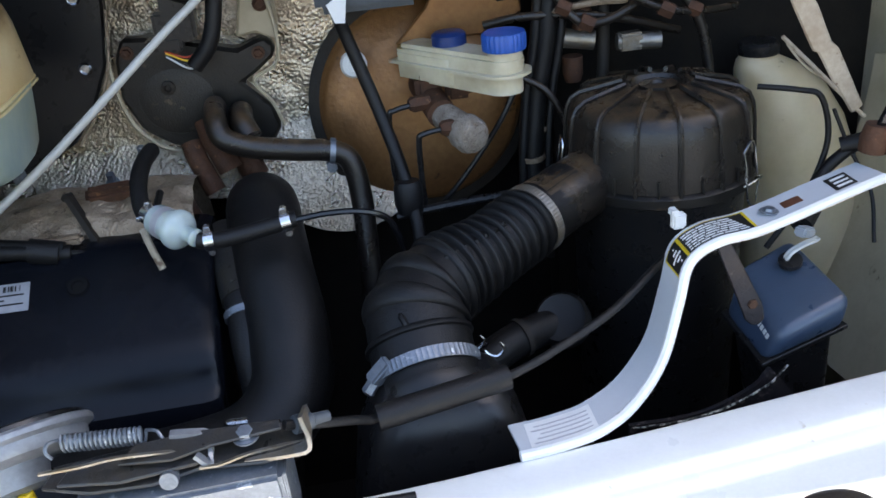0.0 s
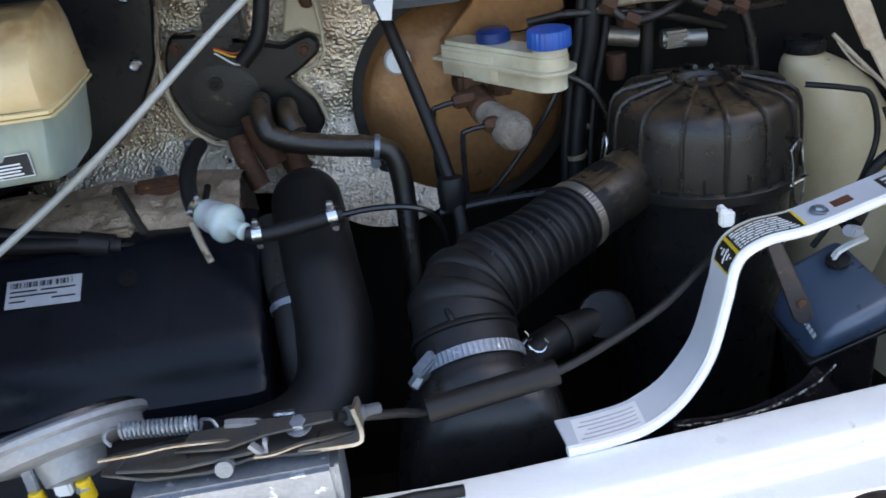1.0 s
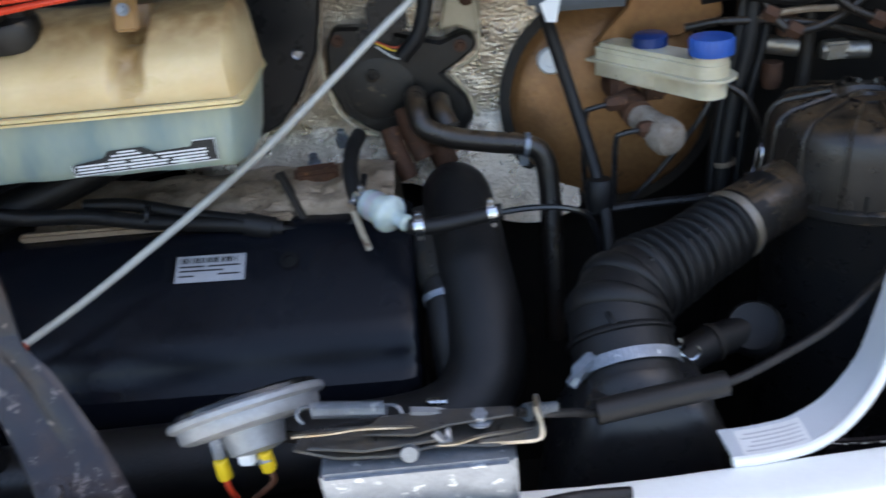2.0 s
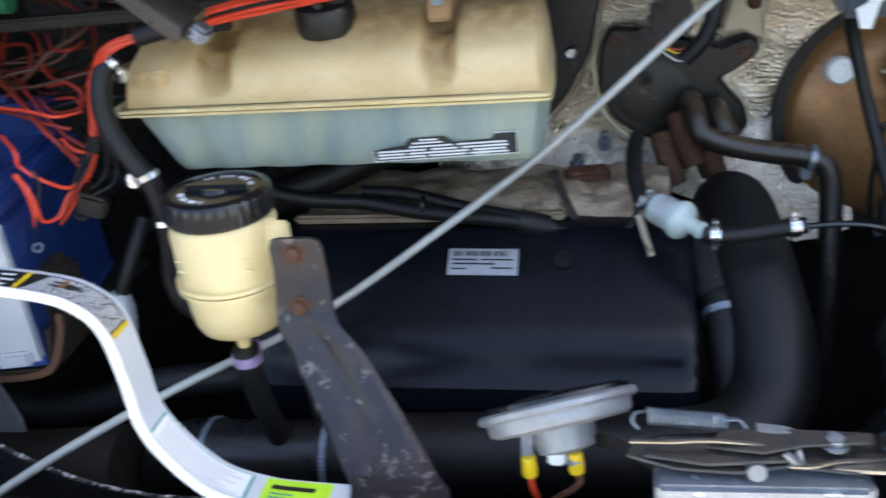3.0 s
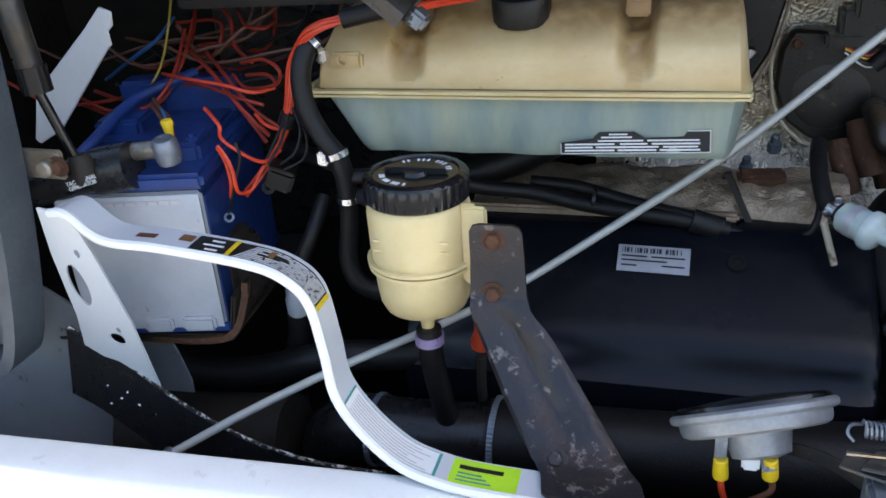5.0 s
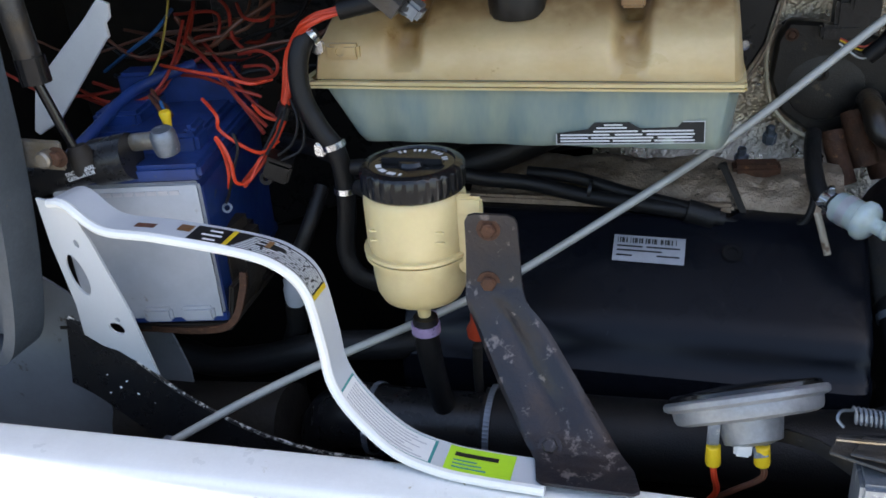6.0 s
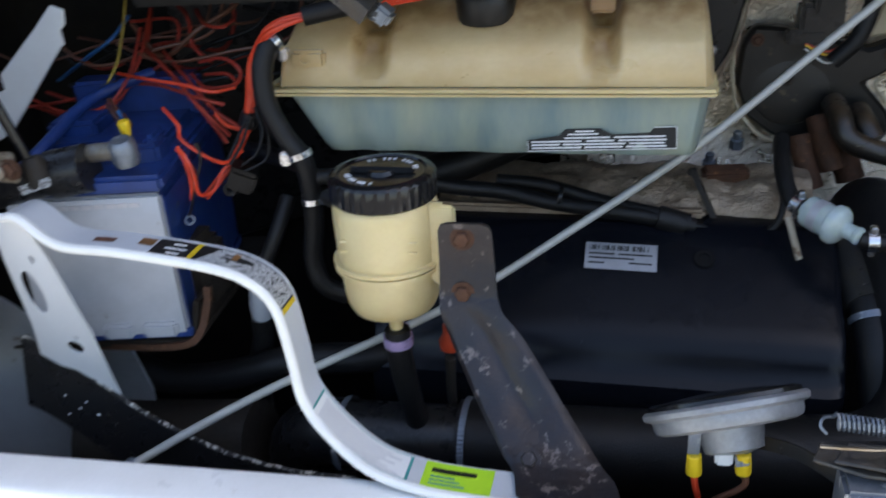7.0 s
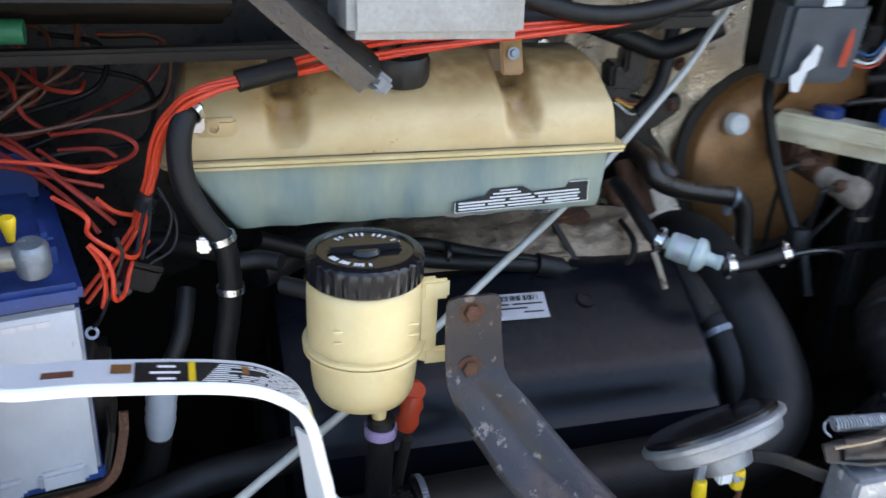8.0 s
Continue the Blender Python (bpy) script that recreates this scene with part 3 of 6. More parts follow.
def reservoir_bracket():
    br = thing("reservoir_bracket", "worn black pressed-steel bracket with rust patches, bolted to the front panel", "bracket")
    rows = [(1.104, 0.909, -0.166, -0.138), (1.102, 0.9092, -0.172, -0.133), (1.097, 0.9095, -0.1745, -0.1305), (1.07, 0.909, -0.1745, -0.129), (1.04, 0.903, -0.1745, -0.1265), (1.03, 0.897, -0.174, -0.1225), (1.0, 0.883, -0.159, -0.099), (0.965, 0.858, -0.137, -0.069), (0.945, 0.832, -0.117, -0.046), (0.939, 0.818, -0.108, -0.036), (0.9365, 0.806, -0.102, -0.026), (0.936, 0.785, -0.098, -0.020)]
    def fn(u, v):
        k = v * (len(rows) - 1)
        i = min(int(k), len(rows) - 2)
        f = k - i
        z, y, a, b = [rows[i][j] + (rows[i + 1][j] - rows[i][j]) * f for j in range(4)]
        x = a + (b - a) * u
        dip = math.exp(-((u - 0.5) / 0.17) ** 2) * min(1, max(0, (1.035 - z) / 0.02)) * min(1, max(0, (z - 0.938) / 0.02))
        edge = 0.004 * (max(0, abs(u - 0.5) - 0.44) / 0.06) * min(1, max(0, (1.03 - z) / 0.02))
        return Vector((x, y + 0.006 * dip + edge, z))
    part("plate", grid(fn, 30, 60, 0.003), M_bracket, br)
    for z, x in ((1.0905, -0.1545), (1.0435, -0.1550)):
        bolt((x, 0.9075 if z > 1.06 else 0.9022, z), (0, -1, 0.05), 0.0068, 0.0045, M_rust, br, "bolt", "rusty bolt head")
    bolt((-0.092, 0.822, 0.943), (0, -0.5, 0.7), 0.0065, 0.004, M_bracket, br, "bolt", "dull bolt head")
reservoir_bracket()

# ---- braces either side ----
def brace(name, pts, y, w):
    b = thing(name, "white painted cranked steel brace with warning stickers on the front panel", "brace", "bonnet braces")
    path = spline([(x, y + dy, z) for x, dy, z in pts], 9)
    # Shaded white on the strap, full white on the sunlit rolled edge.
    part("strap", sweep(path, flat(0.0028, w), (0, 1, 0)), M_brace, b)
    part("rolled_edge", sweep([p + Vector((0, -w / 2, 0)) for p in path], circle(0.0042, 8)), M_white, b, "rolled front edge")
    return b, path, w

def strap_patch(path, i0, i1, a, b, w, mat, parent, name, lift=0.0022, label=""):
    """A thin sticker that follows the strap from path step i0 to i1, across a to b of its width."""
    bm = bmesh.new()
    rows = []
    n = max(2, int((i1 - i0) * 2))
    for s in range(n + 1):
        k = i0 + (i1 - i0) * s / n
        i = min(int(k), len(path) - 2)
        p = path[i].lerp(path[i + 1], k - i)
        t0 = (path[i + 1] - path[max(i - 1, 0)]).normalized()
        t1 = (path[min(i + 2, len(path) - 1)] - path[i]).normalized()
        t = t0.lerp(t1, k - i).normalized()
        nor = Vector((-t.z, 0, t.x)).normalized()
        if nor.z < 0:
            nor = -nor
        if abs(t.x) < 0.3:
            nor = Vector((abs(nor.x) * (1 if strap_patch.side > 0 else -1), 0, nor.z))
        rows.append([bm.verts.new(p + nor * lift + Vector((0, w * (q - 0.5), 0))) for q in (a, b)])
    for r, s in zip(rows, rows[1:]):
        bm.faces.new((r[0], r[1], s[1], s[0]))
    bmesh.ops.recalc_face_normals(bm, faces=bm.faces[:])
    bmesh.ops.solidify(bm, geom=bm.faces[:], thickness=0.0003)
    return part(name, bm, mat, parent, label, False)

LB = [(-0.534, 0.012, 1.118), (-0.514, 0.008, 1.119), (-0.478, 0.000, 1.101), (-0.424, -0.002, 1.098), (-0.347, -0.004, 1.09), (-0.312, -0.006, 1.08), (-0.291, -0.009, 1.06), (-0.281, -0.014, 1.017), (-0.273, -0.022, 0.983), (-0.251, -0.034, 0.961), (-0.214, -0.048, 0.941), (-0.175, -0.056, 0.9345), (-0.138, -0.060, 0.934), (-0.090, -0.062, 0.934)]
brace_l, path_l, w_l = brace("brace", LB, 0.86, 0.034)
strap_patch.side = 1
strap_patch(path_l, 30, 56, 0.12, 0.86, w_l, M_ink, brace_l, "warning_sticker", 0.0019, "black warning sticker with yellow edge and white bars")
rnd = random.Random(8)
for q in range(9):
    s0 = 34.6 + 0.2 * q
    while s0 < 54.5:
        s1 = min(55.0, s0 + 1.5 + 4.0 * rnd.random())
        if not (37.5 < s0 < 41.5 and 3 < q < 7):
            strap_patch(path_l, s0, s1, 0.16 + 0.074 * q, 0.186 + 0.074 * q, w_l, M_paper, brace_l, "sticker_bar", 0.0024)
        s0 = s1 + 0.5
strap_patch(path_l, 55.4, 56.3, 0.12, 0.86, w_l, M_yelink, brace_l, "sticker_edge", 0.0024)
for a, b in ((28.4, 29.8), (39.0, 40.2)):
    strap_patch(path_l, a, b, 0.45, 0.75, w_l, M_booster, brace_l, "hole_edge", 0.0027, "hole with a rusty edge")
strap_patch(path_l, 33.6, 34.1, 0.12, 0.86, w_l, M_yelink, brace_l, "sticker_edge", 0.0024)
for i in range(3):
    strap_patch(path_l, 31.0 + 0.5 * abs(i - 1), 33.0 - 0.3 * abs(i - 1), 0.2 + 0.22 * i, 0.27 + 0.22 * i, w_l, M_paper, brace_l, "sticker_sign", 0.0024)
lower = strap_patch(path_l, 75, 97, 0.10, 0.92, w_l, M_tealink, brace_l, "info_sticker", 0.0018, "white information sticker with teal frame")
strap_patch(path_l, 75.6, 96.4, 0.13, 0.89, w_l, M_paper, lower, "sticker_face", 0.0021)
for q in range(7):
    strap_patch(path_l, 77, 95 - (q * 7 % 5), 0.18 + 0.095 * q, 0.205 + 0.095 * q, w_l, M_silverlabel, lower, "sticker_bar", 0.0024)
grn = strap_patch(path_l, 99.5, 112, 0.08, 0.95, w_l, M_greenlabel, brace_l, "lime_sticker", 0.0018, "lime green sticker with dark print")
strap_patch(path_l, 101, 109.5, 0.62, 0.75, w_l, M_ink, grn, "sticker_heading", 0.0022)
for q in range(3):
    strap_patch(path_l, 101, 108 - q, 0.22 + 0.12 * q, 0.26 + 0.12 * q, w_l, M_tealink, grn, "sticker_bar", 0.0022)
# slots in the strap, dark inset pieces
for i0, i1 in ((22.5, 25.5),):
    strap_patch(path_l, i0, i1, 0.4, 0.62, w_l, M_brownwire, brace_l, "slot", 0.0017)
# end tab with its openings
def tab_hole(cx, cz, rx, rz, n=16):
    return [(cx + rx * math.cos(2 * math.pi * i / n), cz + rz * math.sin(2 * math.pi * i / n)) for i in range(n)]
def holed(outline, holes, m, thick):
    from_edges = bmesh.new()
    for loop in [outline] + holes:
        vs = [from_edges.verts.new(m @ Vector((x, y, 0))) for x, y in loop]
        for i in range(len(vs)):
            from_edges.edges.new((vs[i], vs[(i + 1) % len(vs)]))
    bmesh.ops.triangle_fill(from_edges, use_beauty=True, edges=from_edges.edges[:])
    bmesh.ops.recalc_face_normals(from_edges, faces=from_edges.faces[:])
    bmesh.ops.solidify(from_edges, geom=from_edges.faces[:], thickness=thick)
    return from_edges
mt = face_frame((-0.545, 0.889, 0.942), (1, -0.1, 0), (0, -0.17, 1))
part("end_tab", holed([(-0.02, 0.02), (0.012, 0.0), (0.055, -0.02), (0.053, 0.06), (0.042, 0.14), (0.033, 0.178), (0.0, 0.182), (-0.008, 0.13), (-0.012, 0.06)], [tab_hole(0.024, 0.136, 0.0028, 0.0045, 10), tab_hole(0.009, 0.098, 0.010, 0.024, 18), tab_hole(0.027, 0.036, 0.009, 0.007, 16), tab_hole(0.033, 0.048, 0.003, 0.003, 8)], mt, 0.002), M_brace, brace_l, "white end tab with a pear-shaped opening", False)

def weld_tab(parent, path, i0, i1):
    out = Vector((-0.55, 0.83, 0)) * 0.030
    lip = [p + Vector((-0.001, -0.015, 0)) for p in path[i0:i1]]
    bm = bmesh.new()
    a = [bm.verts.new(p) for p in lip]
    c = [bm.verts.new(p + out * (0.55 + 0.45 * k / len(lip))) for k, p in enumerate(lip)]
    for k in range(len(a) - 1):
        bm.faces.new((a[k], a[k + 1], c[k + 1], c[k]))
    bmesh.ops.recalc_face_normals(bm, faces=bm.faces[:])
    bmesh.ops.solidify(bm, geom=bm.faces[:], thickness=0.002)
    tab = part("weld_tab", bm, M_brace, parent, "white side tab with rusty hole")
    mid = lip[len(lip) * 2 // 3] + out * 0.5
    part("rust_hole", lathe([(0.006, -0.0025), (0.006, 0.0025)], mid, (0.9, 0.43, 0), 12), M_rust, tab)
weld_tab(brace_l, path_l, 57, 80)

RB = [(0.756, 0.044, 1.0545), (0.738, 0.040, 1.0525), (0.698, 0.030, 1.0475), (0.638, 0.017, 1.039), (0.600, 0.012, 1.037), (0.576, 0.006, 1.026), (0.564, -0.004, 0.998), (0.545, -0.021, 0.96), (0.516, -0.040, 0.938), (0.484, -0.057, 0.932), (0.450, -0.065, 0.931), (0.420, -0.068, 0.931)]
brace_r, path_r, w_r = brace("brace", RB, 0.90, 0.036)
strap_patch.side = -1
st = strap_patch(path_r, 27, 49.5, 0.08, 0.92, w_r, M_yelink, brace_r, "warning_sticker", 0.0018, "black warning sticker with yellow frame and white triangle")
strap_patch(path_r, 27.5, 43, 0.12, 0.88, w_r, M_ink, st, "sticker_text", 0.0021)
strap_patch(path_r, 44, 49, 0.12, 0.88, w_r, M_ink, st, "sticker_sign", 0.0021)
rnd = random.Random(21)
for q in range(7):
    s0 = 28.2 + q * 0.3
    while s0 < 41.5:
        s1 = min(42.3, s0 + 1.2 + 2.5 * rnd.random())
        strap_patch(path_r, s0, s1, 0.17 + 0.097 * q, 0.215 + 0.097 * q, w_r, M_paper, st, "sticker_bar", 0.0025)
        s0 = s1 + 0.35
for q in range(5):
    strap_patch(path_r, 46.4 - 1.9 * (1 - abs(q - 2) / 2.6), 45.0 + 3.2 * (1 - abs(q - 2) / 2.4), 0.2 + 0.125 * q, 0.25 + 0.125 * q, w_r, M_paper, st, "sign_bar", 0.0025)
qr = strap_patch(path_r, 10, 15, 0.2, 0.8, w_r, M_ink, brace_r, "small_sticker", 0.0018, "small black and white sticker")
for a, b in ((0.28, 0.36), (0.45, 0.52), (0.62, 0.7)):
    strap_patch(path_r, 10.8, 14.2, a, b, w_r, M_paper, qr, "sticker_bar", 0.0022)
strap_patch(path_r, 20, 22.5, 0.38, 0.66, w_r, M_brownwire, brace_r, "slot", 0.0017)
info = strap_patch(path_r, 81, 96, 0.12, 0.9, w_r, M_paper, brace_r, "info_sticker", 0.0018, "white information sticker with grey bars")
for q in range(5):
    strap_patch(path_r, 82, 95 - q % 3, 0.2 + 0.13 * q, 0.23 + 0.13 * q, w_r, M_silverlabel, info, "sticker_bar", 0.0022)
bolt((0.655, 0.92, 1.043), (0.1, 0, 1), 0.005, 0.003, M_zinc, brace_r, "bolt", "zinc bolt head")
part("clip", join(box((0.584, 0.932, 1.042), (0.012, 0.008, 0.014), 0.002), box((0.580, 0.932, 1.050), (0.006, 0.01, 0.006), 0.001)), M_paper, brace_r, "white plastic clip")
part("link", slab([(-0.006, 0.006), (0.005, 0.006), (0.009, -0.07), (0.006, -0.083), (0.0, -0.086), (-0.006, -0.083), (-0.009, -0.075)], face_frame((0.607, 0.897, 1.034), (1, 0, 0.42), (-0.42, 0, 1)), 0.003, 0.001), M_bracket, brace_r, "rusty flat steel link")
bolt((0.633, 0.896, 0.976), (0, -1, 0), 0.0045, 0.003, M_rust, brace_r, "bolt", "rusty bolt head")

# ---- engine cover, head and pipes ----
def engine():
    eng = thing("engine", "engine with black plastic rocker cover and cast aluminium head", "engine")
    prof = [(1.20, 1.0), (1.155, 1.0), (1.145, 0.998), (1.125, 0.985), (1.085, 0.958), (1.055, 0.938), (1.043, 0.930), (1.034, 0.921), (1.029, 0.910), (1.024, 0.898), (1.018, 0.893), (1.012, 0.888), (1.010, 0.86), (1.02, 0.80), (1.2, 0.80)]
    xs = [(-0.285, 0.9), (-0.282, 0.97), (-0.272, 1.0), (-0.1, 1.0), (0.1, 1.0), (0.160, 1.0), (0.170, 0.985), (0.176, 0.96), (0.179, 0.9)]
    cov = part("rocker_cover", loft([[(x, 1.12 + (y - 1.12) * k, 0.9 + (z - 0.9) * k) for y, z in prof] for x, k in xs]), M_cover, eng, "smooth black plastic rocker cover")
    s = Vector((0, -0.040, -0.027)).normalized()
    m = face_frame((-0.0705, 1.0985, 0.9695), (1, 0.0, -0.02), -s)
    pl = part("label_plate", slab([(0, 0), (0.073, 0), (0.073, 0.031), (0, 0.031)], m, 0.0006, 0), M_silverlabel, cov, "silver label with bars of small print", False)
    bars = [slab([(0.004 + 0.0022 * i, 0.022), (0.004 + 0.0022 * i + 0.0008 + 0.0006 * (i % 3), 0.022), (0.004 + 0.0022 * i + 0.0008 + 0.0006 * (i % 3), 0.028), (0.004 + 0.0022 * i, 0.028)], m @ pose(0, 0, 0.0009), 0.0002, 0) for i in range(28) if i % 7 != 5]
    for a, b, c in ((0.004, 0.03, 0.017), (0.034, 0.068, 0.017), (0.004, 0.05, 0.012), (0.004, 0.02, 0.006), (0.045, 0.068, 0.007)):
        bars.append(slab([(a, c), (b, c), (b, c + 0.0018), (a, c + 0.0018)], m @ pose(0, 0, 0.0009), 0.0002, 0))
    part("label_print", join(*bars), M_ink, pl, "", False)
    part("cover_bolt", join(lathe([(0.011, 0), (0.0095, 0.003), (0.006, 0.003), (0.005, 0.001)], (0.049, 1.113, 0.9775), (0, -0.55, 0.83), 24)), M_gloss, cov, "recessed bolt")
    # aluminium head behind the cover
    rnd = random.Random(3)
    def casting(u, v):
        x = -0.24 + 0.40 * u
        prof = [(1.168, 0.93), (1.166, 0.985), (1.172, 1.008), (1.19, 1.022), (1.215, 1.030), (1.25, 1.032), (1.28, 1.02), (1.30, 0.96)]
        k = v * 7
        i = min(int(k), 6)
        f = k - i
        y, z = [prof[i][q] + (prof[i + 1][q] - prof[i][q]) * f for q in (0, 1)]
        lump = 0.5 + 0.5 * math.sin(x * 62 + 0.6)
        d = (0.004 * lump + 0.006 * noise.noise((x * 30, v * 9, 1)) + 0.003 * noise.noise((x * 90, v * 30, 2))) * min(1, v * 5)
        return Vector((x, y - d * 0.5, z + d - 0.006))
    part("cylinder_head", grid(casting, 110, 40), M_alu, eng, "dirty cast aluminium head")
    part("cam_cover_edge", box((-0.1, 1.165, 1.006), (0.3, 0.012, 0.01), 0.003), M_alu, eng)
    part("block", box((-0.05, 1.2, 0.7), (0.5, 0.25, 0.32), 0.02), M_dark, eng, "dark engine block")
    part("lifting_eye", join(box((0.072, 1.225, 1.022), (0.05, 0.02, 0.03), 0.004, (15, 0, 8)), box((0.098, 1.218, 1.012), (0.012, 0.03, 0.02), 0.003)), M_rust, eng, "rusty bracket")
    part("stay", sweep(spline([(0.035, 1.2, 1.04), (0.04, 1.195, 1.035), (0.062, 1.17, 0.995), (0.066, 1.165, 0.985)], 6), flat(0.006, 0.012), (0, -1, 0)), M_dark, eng, "black steel stay")
    for x, y, z in ((0.092, 1.325, 1.035), (-0.02, 1.245, 1.06), (0.06, 1.29, 1.02), (0.13, 1.28, 1.005)):
        part("stud", join(lathe([(0.008, 0), (0.008, 0.012), (0.005, 0.013), (0.005, 0.022)], (x, y, z - 0.012), (0, -0.3, 1), 6)), M_zinc, eng, "zinc stud and nut")
    for x, y, z, r in ((0.155, 1.29, 1.03, 0.012), (0.175, 1.3, 1.05, 0.014), (0.20, 1.32, 1.03, 0.016), (0.135, 1.25, 1.0, 0.012)):
        part("pipe_union", tube([(x, y, z + 0.02), (x + 0.005, y - 0.01, z), (x + 0.018, y - 0.02, z - 0.035)], r, 5), M_rust, eng, "rusty heater pipe union")
engine()

def big_hose():
    h = thing("intercooler_hose", "large matt black rubber elbow hose beside the rocker cover", "hose")
    part("tube", tube([(0.225, 1.26, 0.96), (0.226, 1.225, 0.986), (0.230, 1.18, 0.989), (0.238, 1.11, 0.96), (0.246, 1.055, 0.922), (0.242, 1.015, 0.885), (0.208, 0.986, 0.858), (0.14, 0.972, 0.85), (0.0, 0.965, 0.848), (-0.13, 0.962, 0.845), (-0.18, 0.96, 0.845)], 0.039, 10, 24), M_rubber, h)
    part("hose_clip", box((0.196, 0.968, 0.892), (0.022, 0.008, 0.006), 0.002, (0, 10, 10)), M_chrome, h, "small bright clip on the hose")
    p2 = thing("intercooler_pipe", "black hose clamped between two wire clamps low in the bay", "hose")
    part("tube", tube([(-0.15, 0.962, 0.845), (-0.26, 0.955, 0.845), (-0.32, 0.96, 0.84), (-0.36, 0.98, 0.8), (-0.37, 1.0, 0.7)], 0.034, 8, 20), M_black, p2)
    clamp_ring((-0.172, 0.961, 0.845), (1, 0, 0), 0.040, 0.006, M_zinc, p2, True, "bright wire hose clamp")
    clamp_ring((-0.295, 0.957, 0.842), (1, -0.05, 0), 0.036, 0.006, M_zinc, p2, True, "bright wire hose clamp")
    c = thing("coolant_hose", "short black coolant hose with steel clamp beside the cover", "hose")
    part("tube", tube([(0.203, 1.105, 0.950), (0.207, 1.085, 0.938), (0.210, 1.056, 0.912), (0.214, 1.035, 0.875), (0.216, 1.025, 0.83)], 0.0205, 8, 20), M_rubber, c)
    part("pipe_end", tube([(0.186, 1.185, 0.975), (0.196, 1.14, 0.966), (0.205, 1.095, 0.944)], 0.0225, 5, 20), M_lever, c, "dull grey metal pipe stub")
    clamp_ring((0.2072, 1.082, 0.9355), (0.12, -0.72, -0.6), 0.0210, 0.007, M_zinc, c, False)
big_hose()

# ---- intake: corrugated hose, box, air filter ----
def intake():
    hose = thing("intake_hose", "ribbed black rubber intake hose with steel hose clamps", "hose")
    P = [(0.545, 1.125, 0.993), (0.494, 1.090, 0.984), (0.460, 1.065, 0.979), (0.432, 1.045, 0.975), (0.402, 1.026, 0.972), (0.377, 1.006, 0.967), (0.3655, 0.983, 0.956), (0.366, 0.962, 0.939), (0.3685, 0.938, 0.919), (0.371, 0.915, 0.905)]
    def rib(u):
        r = 0.0345 + 0.0115 * min(1, max(0, (u - 0.38) / 0.32))
        if 0.21 < u < 0.56:
            k = (u - 0.21) / 0.35 * 9
            return r * (0.96 + 0.15 * max(0, math.cos(2 * math.pi * k)) ** 0.6)
        if 0.56 <= u < 0.80:
            k = (u - 0.56) / 0.24 * 3
            return r * (0.97 + 0.10 * max(0, math.cos(2 * math.pi * k)) ** 0.4)
        return r
    line = spline(P, 36)
    part("tube", sweep(line, circle(1.0, 32), None, rib), M_rubber, hose, "ribbed black rubber tube")
    # raised mould line along the ribs
    total = len(line) - 1
    for i0, i1, a in ((0.24, 0.50, 0.9), (0.24, 0.50, -0.5), (0.55, 0.76, 0.3)):
        seam = []
        for i in range(int(i0 * total), int(i1 * total)):
            t = (line[i + 1] - line[i - 1]).normalized()
            side = t.cross(Vector((0, 0, 1))).normalized()
            up = side.cross(t)
            seam.append(line[i] + (side * math.sin(a) + up * math.cos(a)) * rib(i / total) * 0.93)
        part("mould_line", sweep(seam, circle(0.0028, 6)), M_rubber, hose)
    clamp_ring((0.499, 1.0935, 0.9850), (-0.80, -0.57, -0.15), 0.0352, 0.010, M_zincyellow, hose, True, "dull steel hose clamp")
    clamp_ring((0.3676, 0.945, 0.9270), (0.09, -0.80, -0.59), 0.0466, 0.011, M_zinc, hose, False, "bright worm-drive hose clamp")
    part("clamp_screw", join(box((0.3285, 0.928, 0.947), (0.024, 0.013, 0.013), 0.002, (20, -42, 10)), lathe([(0.0058, 0), (0.0058, 0.01), (0.003, 0.012)], (0.3215, 0.926, 0.939), (-0.65, -0.3, -0.7), 6)), M_zinc, hose, "worm-drive screw housing")
    ib = thing("intake_box", "black plastic air intake box below the ribbed hose", "intake box")
    def ring(z, x0, x1, y0, y1, r, n=5):
        out = []
        for cx, cy, a0 in ((x1 - r, y1 - r, 0), (x0 + r, y1 - r, 90), (x0 + r, y0 + r, 180), (x1 - r, y0 + r, 270)):
            for i in range(n + 1):
                a = math.radians(a0 + 90 * i / n)
                out.append((cx + r * math.cos(a), cy + r * math.sin(a), z))
        return out
    part("body", loft([ring(0.78, 0.285, 0.464, 0.868, 0.99, 0.02), ring(0.87, 0.300, 0.448, 0.868, 0.985, 0.02), ring(0.908, 0.314, 0.436, 0.871, 0.972, 0.022), ring(0.928, 0.322, 0.428, 0.877, 0.965, 0.024), ring(0.938, 0.330, 0.419, 0.887, 0.955, 0.026)]), M_black, ib)
    part("collar", lathe([(0.0470, -0.012), (0.0490, -0.004), (0.0475, 0.004)], (0.3695, 0.930, 0.915), (-0.09, 0.80, 0.59), 36), M_black, ib, "round black collar under the clamp")
    side = thing("breather_hose", "short black breather hose with wire clips", "hose")
    part("tube", tube([(0.40, 0.995, 0.872), (0.435, 1.015, 0.884), (0.470, 1.035, 0.888), (0.51, 1.055, 0.885)], 0.0175, 8, 18), M_rubber, side)
    part("end_cap", lathe([(0.025, 0), (0.028, 0.006), (0.028, 0.02), (0.024, 0.026), (0.020, 0.024)], (0.518, 1.055, 0.882), (-0.3, -0.6, 0.7), 28), M_rubber, side)
    clamp_ring((0.468, 1.034, 0.888), (0.9, 0.4, 0.05), 0.018, 0.006, M_dark, side, False)
    for i in range(2):
        x, y, z = 0.416 + 0.018 * i, 0.985, 0.920 - 0.011 * i
